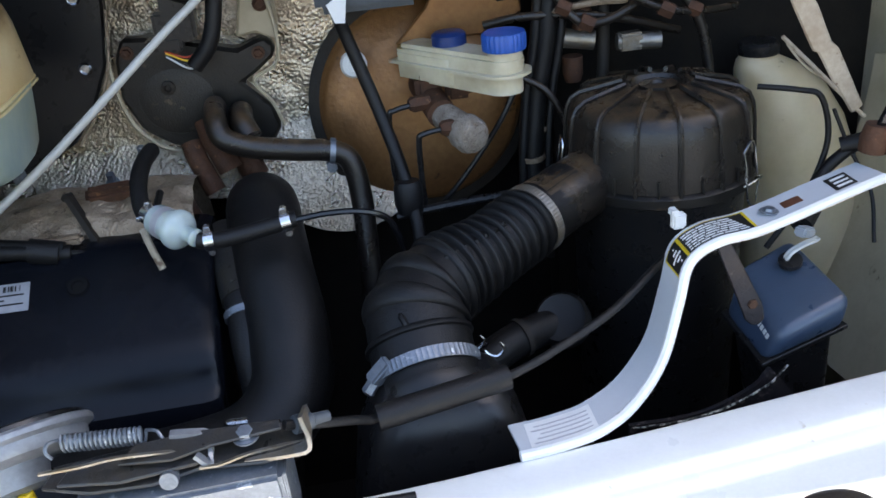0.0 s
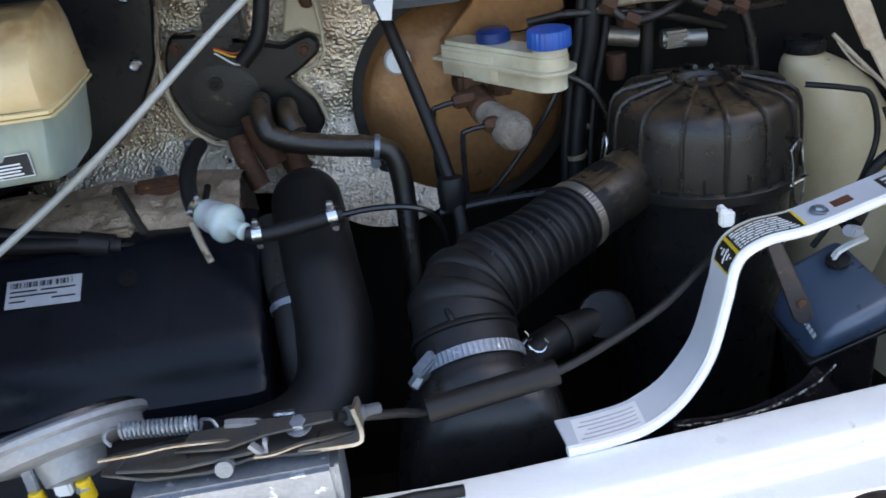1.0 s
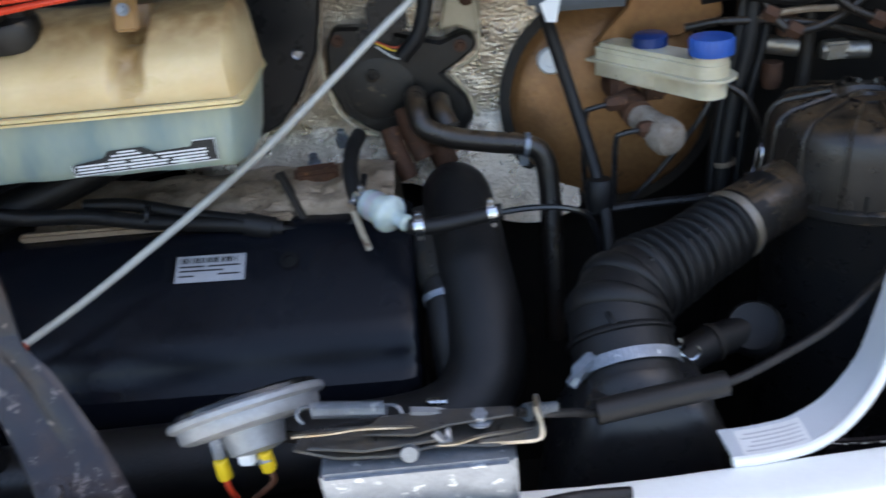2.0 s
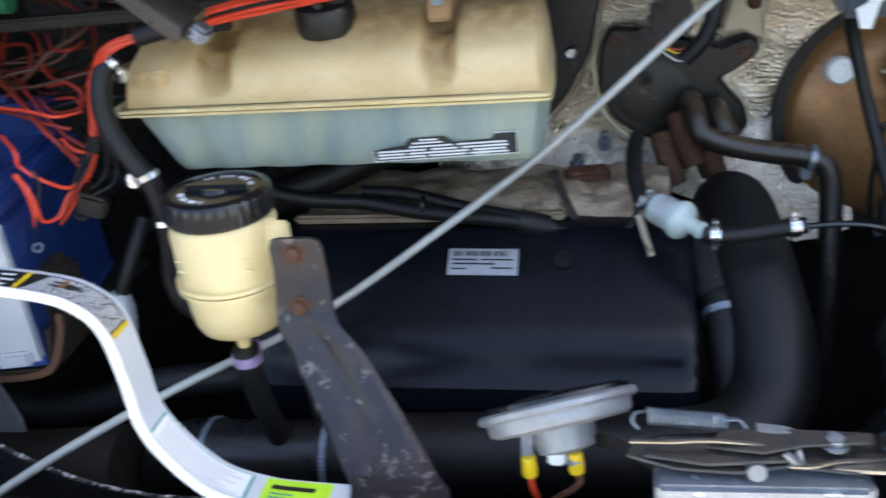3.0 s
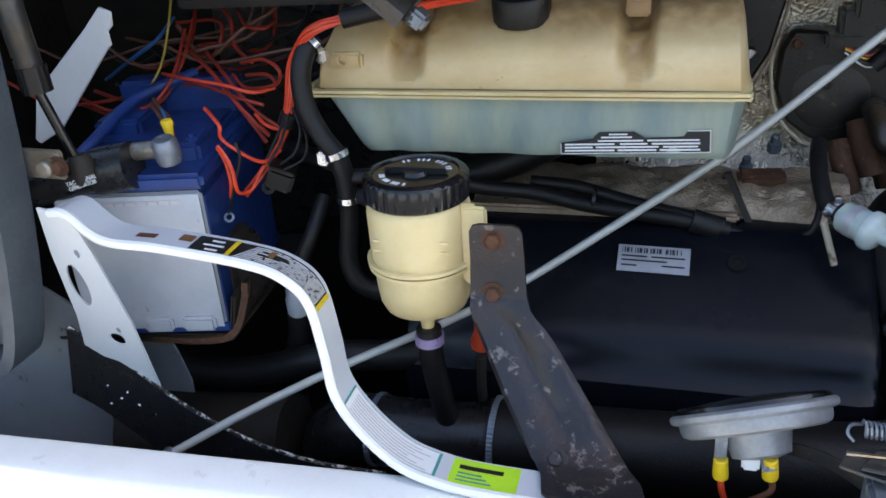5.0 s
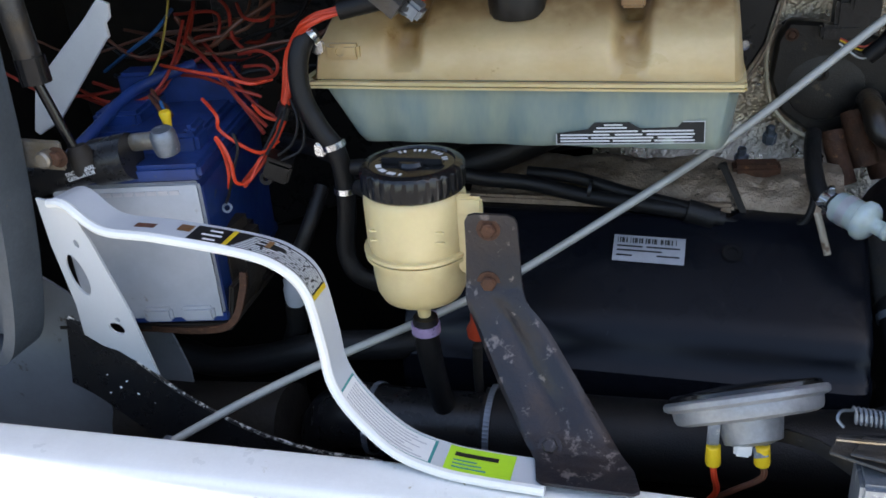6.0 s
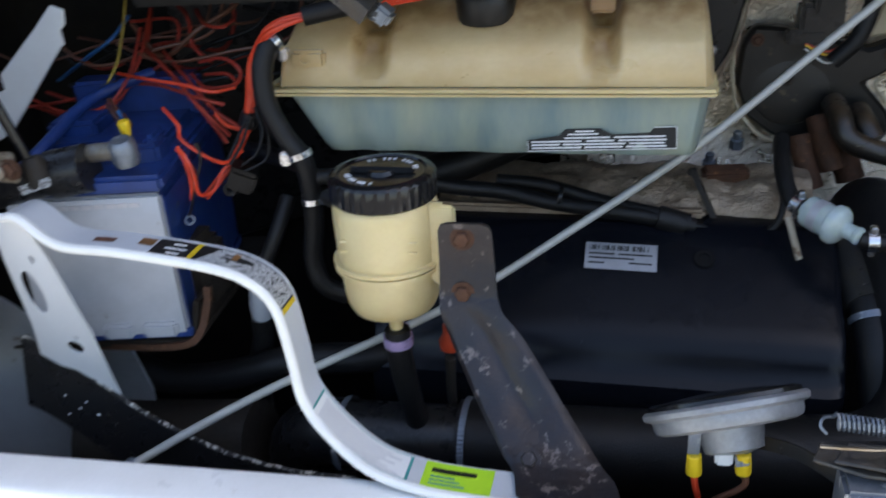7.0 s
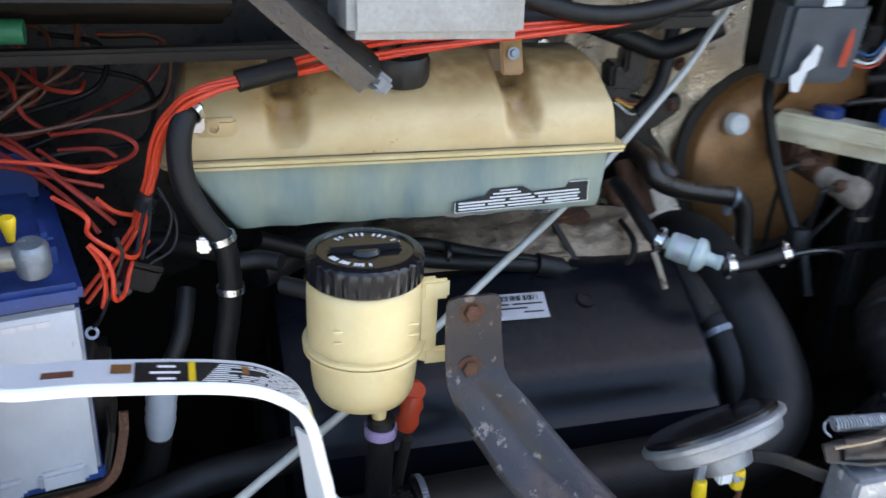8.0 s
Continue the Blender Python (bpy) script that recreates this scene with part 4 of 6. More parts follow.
        part("wire_clip", tube([(x - 0.006, y, z + 0.012), (x - 0.010, y, z + 0.006), (x - 0.006, y - 0.002, z), (x + 0.002, y - 0.003, z - 0.002), (x + 0.008, y - 0.001, z + 0.004), (x + 0.005, y, z + 0.010)], 0.0014, 5, 6), M_chrome, side, "bright sprung wire clip")
intake()

def air_filter():
    cx, cy = 0.657, 1.172
    f = thing("air_filter_housing", "round black air filter housing with dusty ribbed lid and wire clips", "air filter")
    ax = (0, 0, 1)
    part("body", lathe([(0.082, -0.30), (0.088, -0.02), (0.094, -0.004), (0.094, 0.002)], (cx, cy, 0.989), ax, 48), M_black, f)
    part("rim", lathe([(0.0955, -0.004), (0.099, -0.002), (0.099, 0.006), (0.095, 0.009)], (cx, cy, 0.989), ax, 56), M_blackdusty, f)
    lid = part("lid", lathe([(0.0945, 0.004), (0.0945, 0.010), (0.0915, 0.050), (0.0895, 0.062), (0.0855, 0.070), (0.078, 0.075), (0.055, 0.080), (0.036, 0.084), (0.030, 0.084), (0.026, 0.078), (0.01, 0.077)], (cx, cy, 0.989), ax, 64), M_lid, f, "domed ribbed lid coated with brown dust")
    m = Matrix.Translation((cx, cy, 0.989))
    ribs = []
    for i in range(14):
        a = 2 * math.pi * i / 14 + 0.1
        ca, sa = math.cos(a), math.sin(a)
        ribs.append(sweep([m @ Vector((r * ca, r * sa, z)) for r, z in ((0.0955, 0.006), (0.0930, 0.048), (0.0908, 0.063), (0.0865, 0.0715), (0.078, 0.0768), (0.055, 0.082), (0.035, 0.0865))], circle(0.0027, 6)))
    part("lid_ribs", join(*ribs), M_lid, lid)
    for i in range(14):
        a = 0.33 + 2 * math.pi * i / 14
        part("stiffener", sweep([m @ Vector((r * math.cos(a), r * math.sin(a), z)) for r, z in ((0.0965, 0.002), (0.0945, 0.022))], circle(0.0016, 6)), M_blackdusty, lid)
    part("lid_boss", lathe([(0.02, 0.076), (0.019, 0.083), (0.008, 0.084), (0.006, 0.081)], (cx, cy, 0.989), ax, 24), M_lid, lid)
    for a in (-50, 172, 60):
        r = math.radians(a)
        mm = m @ Matrix.Rotation(r, 4, "Z")
        pts = [mm @ Vector(q) for q in ((0.098, -0.012, 0.034), (0.1005, -0.011, 0.020), (0.103, -0.012, 0.002), (0.104, -0.008, -0.012), (0.107, 0.0, -0.016), (0.104, 0.008, -0.012), (0.103, 0.012, 0.002), (0.1005, 0.011, 0.020), (0.098, 0.010, 0.036), (0.099, 0.0, 0.042), (0.098, -0.012, 0.034))]
        pts2 = [mm @ Vector(q) for q in ((0.1, -0.013, 0.004), (0.109, -0.006, 0.01), (0.109, 0.006, 0.01), (0.1, 0.013, 0.004))]
        part("wire_clip", join(tube(pts, 0.0012, 5, 6), tube(pts2, 0.0012, 5, 6)), M_chrome, f, "bright sprung wire clip")
    grow = Matrix.Translation((cx, cy, 0.985)) @ Matrix.Diagonal((1.045, 1.045, 1.16, 1)) @ Matrix.Translation((-cx, -cy, -0.989))
    for o in f.children_recursive:
        o.data.transform(grow)
    part("outlet", tube([(cx - 0.06, cy - 0.005, 0.998), (cx - 0.10, cy - 0.040, 0.994), (cx - 0.150, cy - 0.072, 0.987)], 0.0345, 5, 24), M_lid, f, "dusty side outlet")
air_filter()

# ---- brake booster, master cylinder, reservoir ----
def brakes():
    b = thing("brake_booster", "tarnished brown steel brake booster drum on the firewall", "brake booster")
    part("drum", lathe([(0.132, -0.06), (0.133, 0.0), (0.130, 0.008), (0.124, 0.012), (0.121, 0.020), (0.114, 0.028), (0.08, 0.034), (0.05, 0.037), (0.02, 0.038)], (0.425, 1.365, 1.04), (0, -1, 0.12), 64), M_booster, b)
    part("rim", lathe([(0.131, 0.0), (0.137, 0.002), (0.137, 0.010), (0.131, 0.012)], (0.425, 1.365, 1.04), (0, -1, 0.12), 64), M_dark, b, "crimped dark rim")
    part("check_valve", lathe([(0.0155, 0), (0.0155, 0.012), (0.013, 0.015), (0.008, 0.015), (0.007, 0.013)], (0.349, 1.327, 1.105), (0, -1, 0.15), 28), M_paper, b, "white plastic vacuum valve")
    mc = thing("master_cylinder", "corroded master cylinder with brake pipes", "brake cylinder")
    part("barrel", tube([(0.425, 1.34, 1.07), (0.436, 1.24, 1.058)], 0.0165, 4, 20), M_rust, mc, "dark rusty barrel")
    part("end_fitting", join(lathe([(0.015, -0.045), (0.0165, -0.02), (0.0175, -0.006), (0.0205, 0.0), (0.0205, 0.014), (0.017, 0.021), (0.008, 0.024)], (0.455, 1.21, 1.046), (0.42, -0.88, -0.22), 20)), M_crust, mc, "crusty white-corroded end fitting")
    part("rusty_flange", join(box((0.428, 1.29, 1.078), (0.03, 0.03, 0.03), 0.006), box((0.462, 1.28, 1.077), (0.03, 0.02, 0.03), 0.005)), M_rust, mc, "rusty flange")
    part("union", lathe([(0.009, 0), (0.009, 0.02), (0.006, 0.024)], (0.452, 1.21, 1.053), (-1, -0.2, 0), 6), M_rust, mc)
    part("union", lathe([(0.009, 0), (0.009, 0.02), (0.006, 0.024)], (0.425, 1.255, 1.07), (-1, -0.2, 0), 6), M_rust, mc)
    for n, pts in enumerate((((0.43, 1.205, 1.053), (0.41, 1.2, 1.052), (0.404, 1.2, 1.045), (0.403, 1.205, 1.0), (0.404, 1.21, 0.965)), ((0.405, 1.25, 1.07), (0.385, 1.245, 1.068), (0.378, 1.245, 1.06), (0.376, 1.25, 1.0), (0.38, 1.255, 0.955)), ((0.525, 1.24, 1.085), (0.50, 1.24, 1.04), (0.46, 1.245, 0.985), (0.42, 1.25, 0.94)))):
        part("brake_pipe", tube(pts, 0.0032, 8, 8), M_black, mc, "black brake pipe")
    part("brake_pipe", tube([(0.37, 1.2, 0.962), (0.43, 1.2, 0.967), (0.53, 1.19, 0.975), (0.56, 1.2, 0.978)], 0.005, 6, 8), M_black, mc, "black brake pipe")
    r = thing("brake_fluid_reservoir", "ivory stepped brake fluid reservoir with blue screw caps", "reservoir")
    def lump(z0, z1, grow, t0, t1, w0, w1, n=28):
        a, c = Vector((0.415, 1.32, 0)), Vector((0.507, 1.20, 0))
        d = (c - a).normalized()
        s = Vector((-d.y, d.x, 0))
        base = []
        p0, p1 = a.lerp(c, t0), a.lerp(c, t1)
        r0, r1 = w0 + grow, w1 + grow
        for i in range(n + 1):
            ang = -math.pi / 2 + math.pi * i / n
            base.append(p1 + d * math.cos(ang) * r1 + s * math.sin(ang) * r1)
        base += [p0 + s * r0 - d * r0 * 0.6, p0 - s * r0 - d * r0 * 0.6]
        return loft([[(q.x, q.y, z0) for q in base], [(q.x, q.y, z1) for q in base]])
    part("body", join(lump(1.082, 1.104, -0.004, 0.25, 0.97, 0.024, 0.026), lump(1.086, 1.117, 0, 0, 0.45, 0.024, 0.025)), M_brakeres, r)
    part("flange", lump(1.104, 1.1075, 0.002, -0.05, 0.97, 0.028, 0.031), M_brakeres, r, "moulded seam flange")
    part("dome", join(lump(1.1075, 1.122, -0.002, -0.02, 0.97, 0.024, 0.026), lump(1.122, 1.127, -0.005, -0.02, 0.95, 0.022, 0.024)), M_brakeres, r)
    part("neck", lathe([(0.021, 1.122), (0.021, 1.135)], (0.506, 1.203, 0), (0, 0, 1), 28), M_brakeres, r)
    wob = lambda a, z: 1 + 0.02 * (1 if (a * 26) % 1 < 0.5 else -1)
    part("cap", lathe([(0.0255, 1.132), (0.026, 1.134), (0.026, 1.149), (0.0245, 1.152), (0.01, 1.153)], (0.506, 1.203, 0), (0, 0, 1), 104, wob), M_blue, r, "bright blue ribbed cap")
    part("cap", lathe([(0.022, 1.127), (0.022, 1.139), (0.018, 1.142)], (0.452, 1.285, 0), (0, 0, 1), 48), M_batblue, r, "darker blue cap behind")
    shrink = Matrix.Translation((0.505, 1.205, 1.086)) @ Matrix.Diagonal((0.88, 0.88, 0.9, 1)) @ Matrix.Translation((-0.507, -1.2, -1.084))
    for o in r.children_recursive:
        o.data.transform(shrink)
    v = thing("vacuum_hose", "black vacuum hose in front of the brake booster", "hose")
    part("tube", tube([(0.335, 1.25, 1.19), (0.345, 1.26, 1.15), (0.365, 1.25, 1.08), (0.383, 1.22, 1.01), (0.39, 1.19, 0.965), (0.392, 1.17, 0.92)], 0.0072, 8, 14), M_rubber, v)
    part("joint", lathe([(0.014, 0), (0.016, 0.01), (0.016, 0.03), (0.013, 0.036)], (0.386, 1.2, 0.965), (0.0, 0.1, 1), 18), M_rubber, v)
brakes()

# ---- bonnet stay, held up across the bay ----
def stay_rod():
    r = thing("bonnet_stay_rod", "thin grey sheathed rod running diagonally across the engine bay", "rod")
    part("rod", tube([(-0.47, 0.852, 0.868), (-0.40, 0.895, 0.898), (-0.32, 0.945, 0.925), (-0.2, 1.03, 0.955), (-0.08, 1.095, 1.016), (0.04, 1.142, 1.092), (0.16, 1.195, 1.183), (0.205, 1.222, 1.215), (0.24, 1.245, 1.245), (0.33, 1.30, 1.32)], 0.0043, 8, 10), M_rod, r)
    part("foot_eye", lathe([(0.008, -0.004), (0.008, 0.004)], (-0.472, 0.851, 0.866), (0, 1, 0), 16), M_zinc, r)
stay_rod()

# ---- horn and lock mechanism on the front panel ----
def horn():
    h = thing("horn", "round grey steel disc horn with two yellow-crimped wires", "horn")
    c, ax = Vector((0.053, 0.866, 0.978)), Vector((-0.24, 0.57, 0.785)).normalized()
    part("disc", lathe([(0.03, -0.0175), (0.050, -0.0165), (0.0545, -0.0145), (0.056, -0.011), (0.0565, -0.0055), (0.0600, -0.0045), (0.0622, -0.0030), (0.0625, 0.0005), (0.0608, 0.0025), (0.058, 0.003)], c, ax, 56), M_horn, h)
    part("diaphragm", lathe([(0.0580, 0.0020), (0.0575, 0.0060), (0.054, 0.0078), (0.046, 0.0075), (0.03, 0.0095), (0.01, 0.0105)], c, ax, 56), M_gloss, h, "dark face plate")
    part("rear_boss", lathe([(0.012, -0.037), (0.022, -0.034), (0.026, -0.016)], c, ax, 24), M_horn, h)
    part("centre_nut", lathe([(0.006, -0.043), (0.006, -0.035)], c + Vector((0.004, -0.004, 0)), ax, 6), M_zinc, h)
    part("terminal_block", box(c + Vector((0.0, -0.026, -0.026)), (0.013, 0.01, 0.018), 0.002), M_paper, h, "white plastic terminal block")
    for x, z, wire in ((0.031, 0.952, M_red), (0.0665, 0.957, M_brownwire)):
        t = part("terminal", box((x, 0.842, z + 0.006), (0.009, 0.005, 0.024), 0.001), M_zinc, h, "tinned spade terminal")
        part("crimp", lathe([(0.0058, -0.009), (0.0062, -0.006), (0.0055, 0.008), (0.0045, 0.009)], (x + 0.001, 0.840, z - 0.012), (-0.05, 0, 1), 14), M_yellow, t, "yellow crimp sleeve")
        part("wire", tube([(x + 0.001, 0.840, z - 0.019), (x + 0.003, 0.838, z - 0.032), (x + 0.006 - 0.02 * (x > 0.05), 0.842, z - 0.05), (x - 0.03 * (x > 0.05), 0.85, z - 0.07)], 0.0026, 6, 8), wire, t)
    part("mount", sweep(spline([c + Vector((0.02, 0.0, -0.03)), c + Vector((0.055, -0.02, -0.025)), c + Vector((0.09, -0.05, -0.03))], 5), flat(0.002, 0.012), (0, 0, 1)), M_lever, h, "steel mounting strip")
horn()

def lock():
    k = thing("bonnet_lock", "galvanised bonnet lock box with levers, spring and cable bracket", "lock")
    part("box", join(box((0.190, 0.790, 0.956), (0.134, 0.034, 0.060), 0.003, (4, -1.5, 0)), box((0.2575, 0.80, 0.955), (0.003, 0.05, 0.06), 0.001)), M_zinc, k, "galvanised sheet box with white bloom")
    m = face_frame((0.155, 0.79, 0.992), (1, 0, 0.01), (0, 0.95, 0.28))
    part("base_plate", slab([(-0.052, 0.0), (-0.02, -0.010), (0.02, -0.012), (0.05, -0.006), (0.09, -0.010), (0.118, -0.004), (0.118, 0.02), (0.06, 0.018), (0.02, 0.022), (-0.045, 0.016)], m, 0.003, 0.001), M_lever, k, "greasy steel base plate")
    part("lever", slab([(-0.04, -0.004), (0.0, -0.010), (0.05, -0.006), (0.058, 0.004), (0.02, 0.012), (-0.03, 0.012)], m @ pose(0, 0, 0.006), 0.003, 0.001), M_lever, k, "worn steel lever")
    part("upper_lever", slab([(0.0, 0.0), (0.035, -0.004), (0.06, 0.002), (0.105, 0.006), (0.105, 0.014), (0.05, 0.016), (0.01, 0.014)], m @ pose(0, 0, 0.012), 0.0025, 0.0008), M_lever, k, "dark steel lever")
    part("worn_edge", sweep(spline([(0.106, 0.788, 1.007), (0.132, 0.786, 1.009), (0.158, 0.786, 1.011), (0.2, 0.79, 1.005)], 5), flat(0.0015, 0.0025), (0, 1, 0)), M_zincyellow, k, "bright worn edge of the lever")
    part("worn_edge", sweep(spline([(0.206, 0.78, 0.997), (0.219, 0.78, 0.997), (0.237, 0.786, 0.997), (0.259, 0.79, 0.996), (0.274, 0.792, 0.996)], 5), flat(0.0015, 0.0025), (0, 1, 0)), M_zincyellow, k, "bright worn edge of the plate")
    part("pawl", sweep(spline([(0.188, 0.8, 1.012), (0.204, 0.8, 1.01), (0.212, 0.8, 1.006), (0.212, 0.784, 0.997), (0.204, 0.786, 1.003)], 4), flat(0.003, 0.006), (0, 1, 0)), M_horn, k, "bent grey pawl")
    part("roller", lathe([(0.006, -0.006), (0.0065, 0), (0.006, 0.006)], (0.186, 0.782, 0.992), (0, -1, 0.2), 16), M_zinc, k)
    bolt((0.236, 0.796, 1.004), (0, -0.25, 1), 0.006, 0.005, M_zinc, k)
    coil = []
    for i in range(17 * 8 + 1):
        a = 2 * math.pi * i / 8
        coil.append(Vector((0.118 + 0.052 * i / 136, 0.807 + 0.0055 * math.cos(a), 1.014 + 0.0055 * math.sin(a) - 0.004 * i / 136)))
    part("spring", join(sweep(coil, circle(0.0011, 5)), tube([(0.118, 0.812, 1.014), (0.110, 0.807, 1.016), (0.108, 0.803, 1.012), (0.112, 0.8, 1.008)], 0.0012, 5, 5), tube([(0.170, 0.812, 1.010), (0.178, 0.807, 1.012), (0.182, 0.803, 1.008)], 0.0012, 5, 5)), M_zinc, k, "coil return spring")
    part("cable_bracket", join(sweep(spline([(0.235, 0.795, 0.993), (0.262, 0.793, 0.994), (0.275, 0.792, 0.996), (0.2775, 0.792, 1.004), (0.275, 0.796, 1.016)], 6), flat(0.0028, 0.026), (0, 1, 0))), M_zincyellow, k, "bent steel cable bracket")
    c = thing("release_cable", "black bonnet release cable with rubber sleeve", "cable")
    part("ferrule", join(lathe([(0.0065, 0), (0.0065, 0.012), (0.0045, 0.014), (0.004, 0.026)], (0.268, 0.796, 1.006), (0.85, 0.5, -0.25), 14)), M_greypaint, c, "grey cable ferrule")
    pts = [(0.262, 0.795, 1.008), (0.285, 0.805, 0.997), (0.305, 0.82, 0.984), (0.322, 0.832, 0.973), (0.369, 0.838, 0.977), (0.421, 0.845, 0.981), (0.469, 0.865, 0.987), (0.518, 0.89, 0.996), (0.567, 0.93, 1.005), (0.612, 0.98, 0.997), (0.66, 1.03, 0.95)]
    part("cable", tube(pts, 0.0035, 8, 10), M_rubber, c)
    part("sleeve", tube(pts[3:6], 0.0098, 8, 16), M_rubber, c, "thick rubber sleeve")
    l = thing("panel_cable", "black cable lying along the front panel", "cable")
    part("cable", tube([(0.12, 0.75, 0.934), (0.16, 0.756, 0.938), (0.21, 0.760, 0.944), (0.26, 0.77, 0.943), (0.30, 0.785, 0.936), (0.34, 0.79, 0.932)], 0.0045, 8, 10), M_rubber, l)
lock()

# ---- fuel filter and its lines ----
def fuel_filter():
    f = thing("fuel_filter", "clear white inline fuel filter with bright hose clips", "fuel filter")
    a = Vector((0.70, -0.69, -0.14)).normalized()
    c = Vector((0.1555, 1.0925, 1.0345))
    part("body", lathe([(0.006, -0.033), (0.007, -0.024), (0.0145, -0.022), (0.0155, -0.019), (0.0155, 0.004), (0.0188, 0.006), (0.0192, 0.011), (0.0172, 0.0145), (0.013, 0.0175), (0.009, 0.019), (0.0075, 0.021), (0.0075, 0.030), (0.0085, 0.031), (0.0085, 0.034), (0.006, 0.036)], c, a, 32), M_filter, f)
    part("paper_element", lathe([(0.0157, -0.013), (0.0157, -0.004)], c, a, 32), M_silverlabel, f, "grey printed band")
    part("hose", tube([(0.180, 1.070, 1.027), (0.192, 1.069, 1.0245), (0.215, 1.070, 1.025), (0.262, 1.075, 1.030), (0.272, 1.076, 1.031)], 0.008, 6, 14), M_rubber, f, "black fuel hose")
    part("hose", tube([(0.136, 1.112, 1.038), (0.126, 1.123, 1.043), (0.121, 1.15, 1.058), (0.122, 1.185, 1.068), (0.126, 1.22, 1.07)], 0.0085, 6, 14), M_rubber, f, "black fuel hose")
    for at, ax in (((0.191, 1.069, 1.025), (1, 0, 0.02)), ((0.262, 1.075, 1.030), (1, 0.05, 0.1)), ((0.1325, 1.116, 1.0395), (-0.7, 0.69, 0.2))):
        m = axis_pose(at, ax)
        part("hose_clip", join(lathe([(0.0082, -0.0045), (0.0098, -0.0045), (0.0098, 0.0045), (0.0082, 0.0045)], at, ax, 20), box(m @ Vector((0.0, 0.011, 0)), (0.006, 0.008, 0.009), 0.001), box(m @ Vector((0.0, -0.011, 0)), (0.006, 0.006, 0.007), 0.001), box(m @ Vector((0.011, 0, 0.002)), (0.005, 0.005, 0.005), 0.001)), M_chrome, f, "bright hose clip")
    part("line", tube([(0.27, 1.071, 1.032), (0.30, 1.073, 1.033), (0.33, 1.076, 1.029), (0.352, 1.082, 1.018), (0.362, 1.09, 1.0), (0.37, 1.10, 0.96), (0.38, 1.1, 0.85)], 0.0032, 8, 8), M_gloss, f, "thin black fuel line")
    part("tag", tube([(0.124, 1.112, 1.028), (0.129, 1.104, 1.012), (0.136, 1.098, 0.990)], 0.0035, 4, 8), M_strip, f)
fuel_filter()

# ---- harness hoses across the cylinder head ----
def head_hoses():
    h = thing("engine_harness", "black taped cables and hoses lying along the cylinder head", "harness")
    part("cable", tube([(-0.30, 1.10, 1.08), (-0.227, 1.13, 1.045), (-0.164, 1.15, 1.031), (-0.104, 1.152, 1.018), (-0.015, 1.15, 1.008), (0.019, 1.149, 1.002), (0.04, 1.15, 0.998)], 0.0085, 8, 12), M_rubber, h, "black hose")
    part("cable", tube([(-0.17, 1.165, 1.038), (-0.12, 1.165, 1.034), (-0.06, 1.16, 1.02), (0.0, 1.152, 1.01), (0.035, 1.15, 1.004)], 0.007, 8, 12), M_rubber, h, "black hose")
    part("sleeve", tube([(0.002, 1.148, 1.008), (0.03, 1.148, 1.0)], 0.0125, 4, 14), M_rubber, h, "taped joint")
    part("cable", tube([(0.03, 1.15, 1.0), (0.07, 1.148, 0.992), (0.097, 1.148, 0.99), (0.118, 1.15, 1.0), (0.126, 1.16, 1.02), (0.128, 1.2, 1.03)], 0.0038, 8, 8), M_rubber, h, "thin black cable")
    part("cable", tube([(-0.30, 1.14, 1.03), (-0.2, 1.2, 1.05), (-0.12, 1.24, 1.075), (-0.05, 1.26, 1.085)], 0.02, 8, 16), M_rubber, h, "thick black hose behind")
    part("tie", lathe([(0.010, -0.002), (0.0125, -0.002), (0.0125, 0.002), (0.010, 0.002)], (-0.10, 1.156, 1.024), (1, 0, -0.15), 16), M_black, h, "cable tie")
head_hoses()

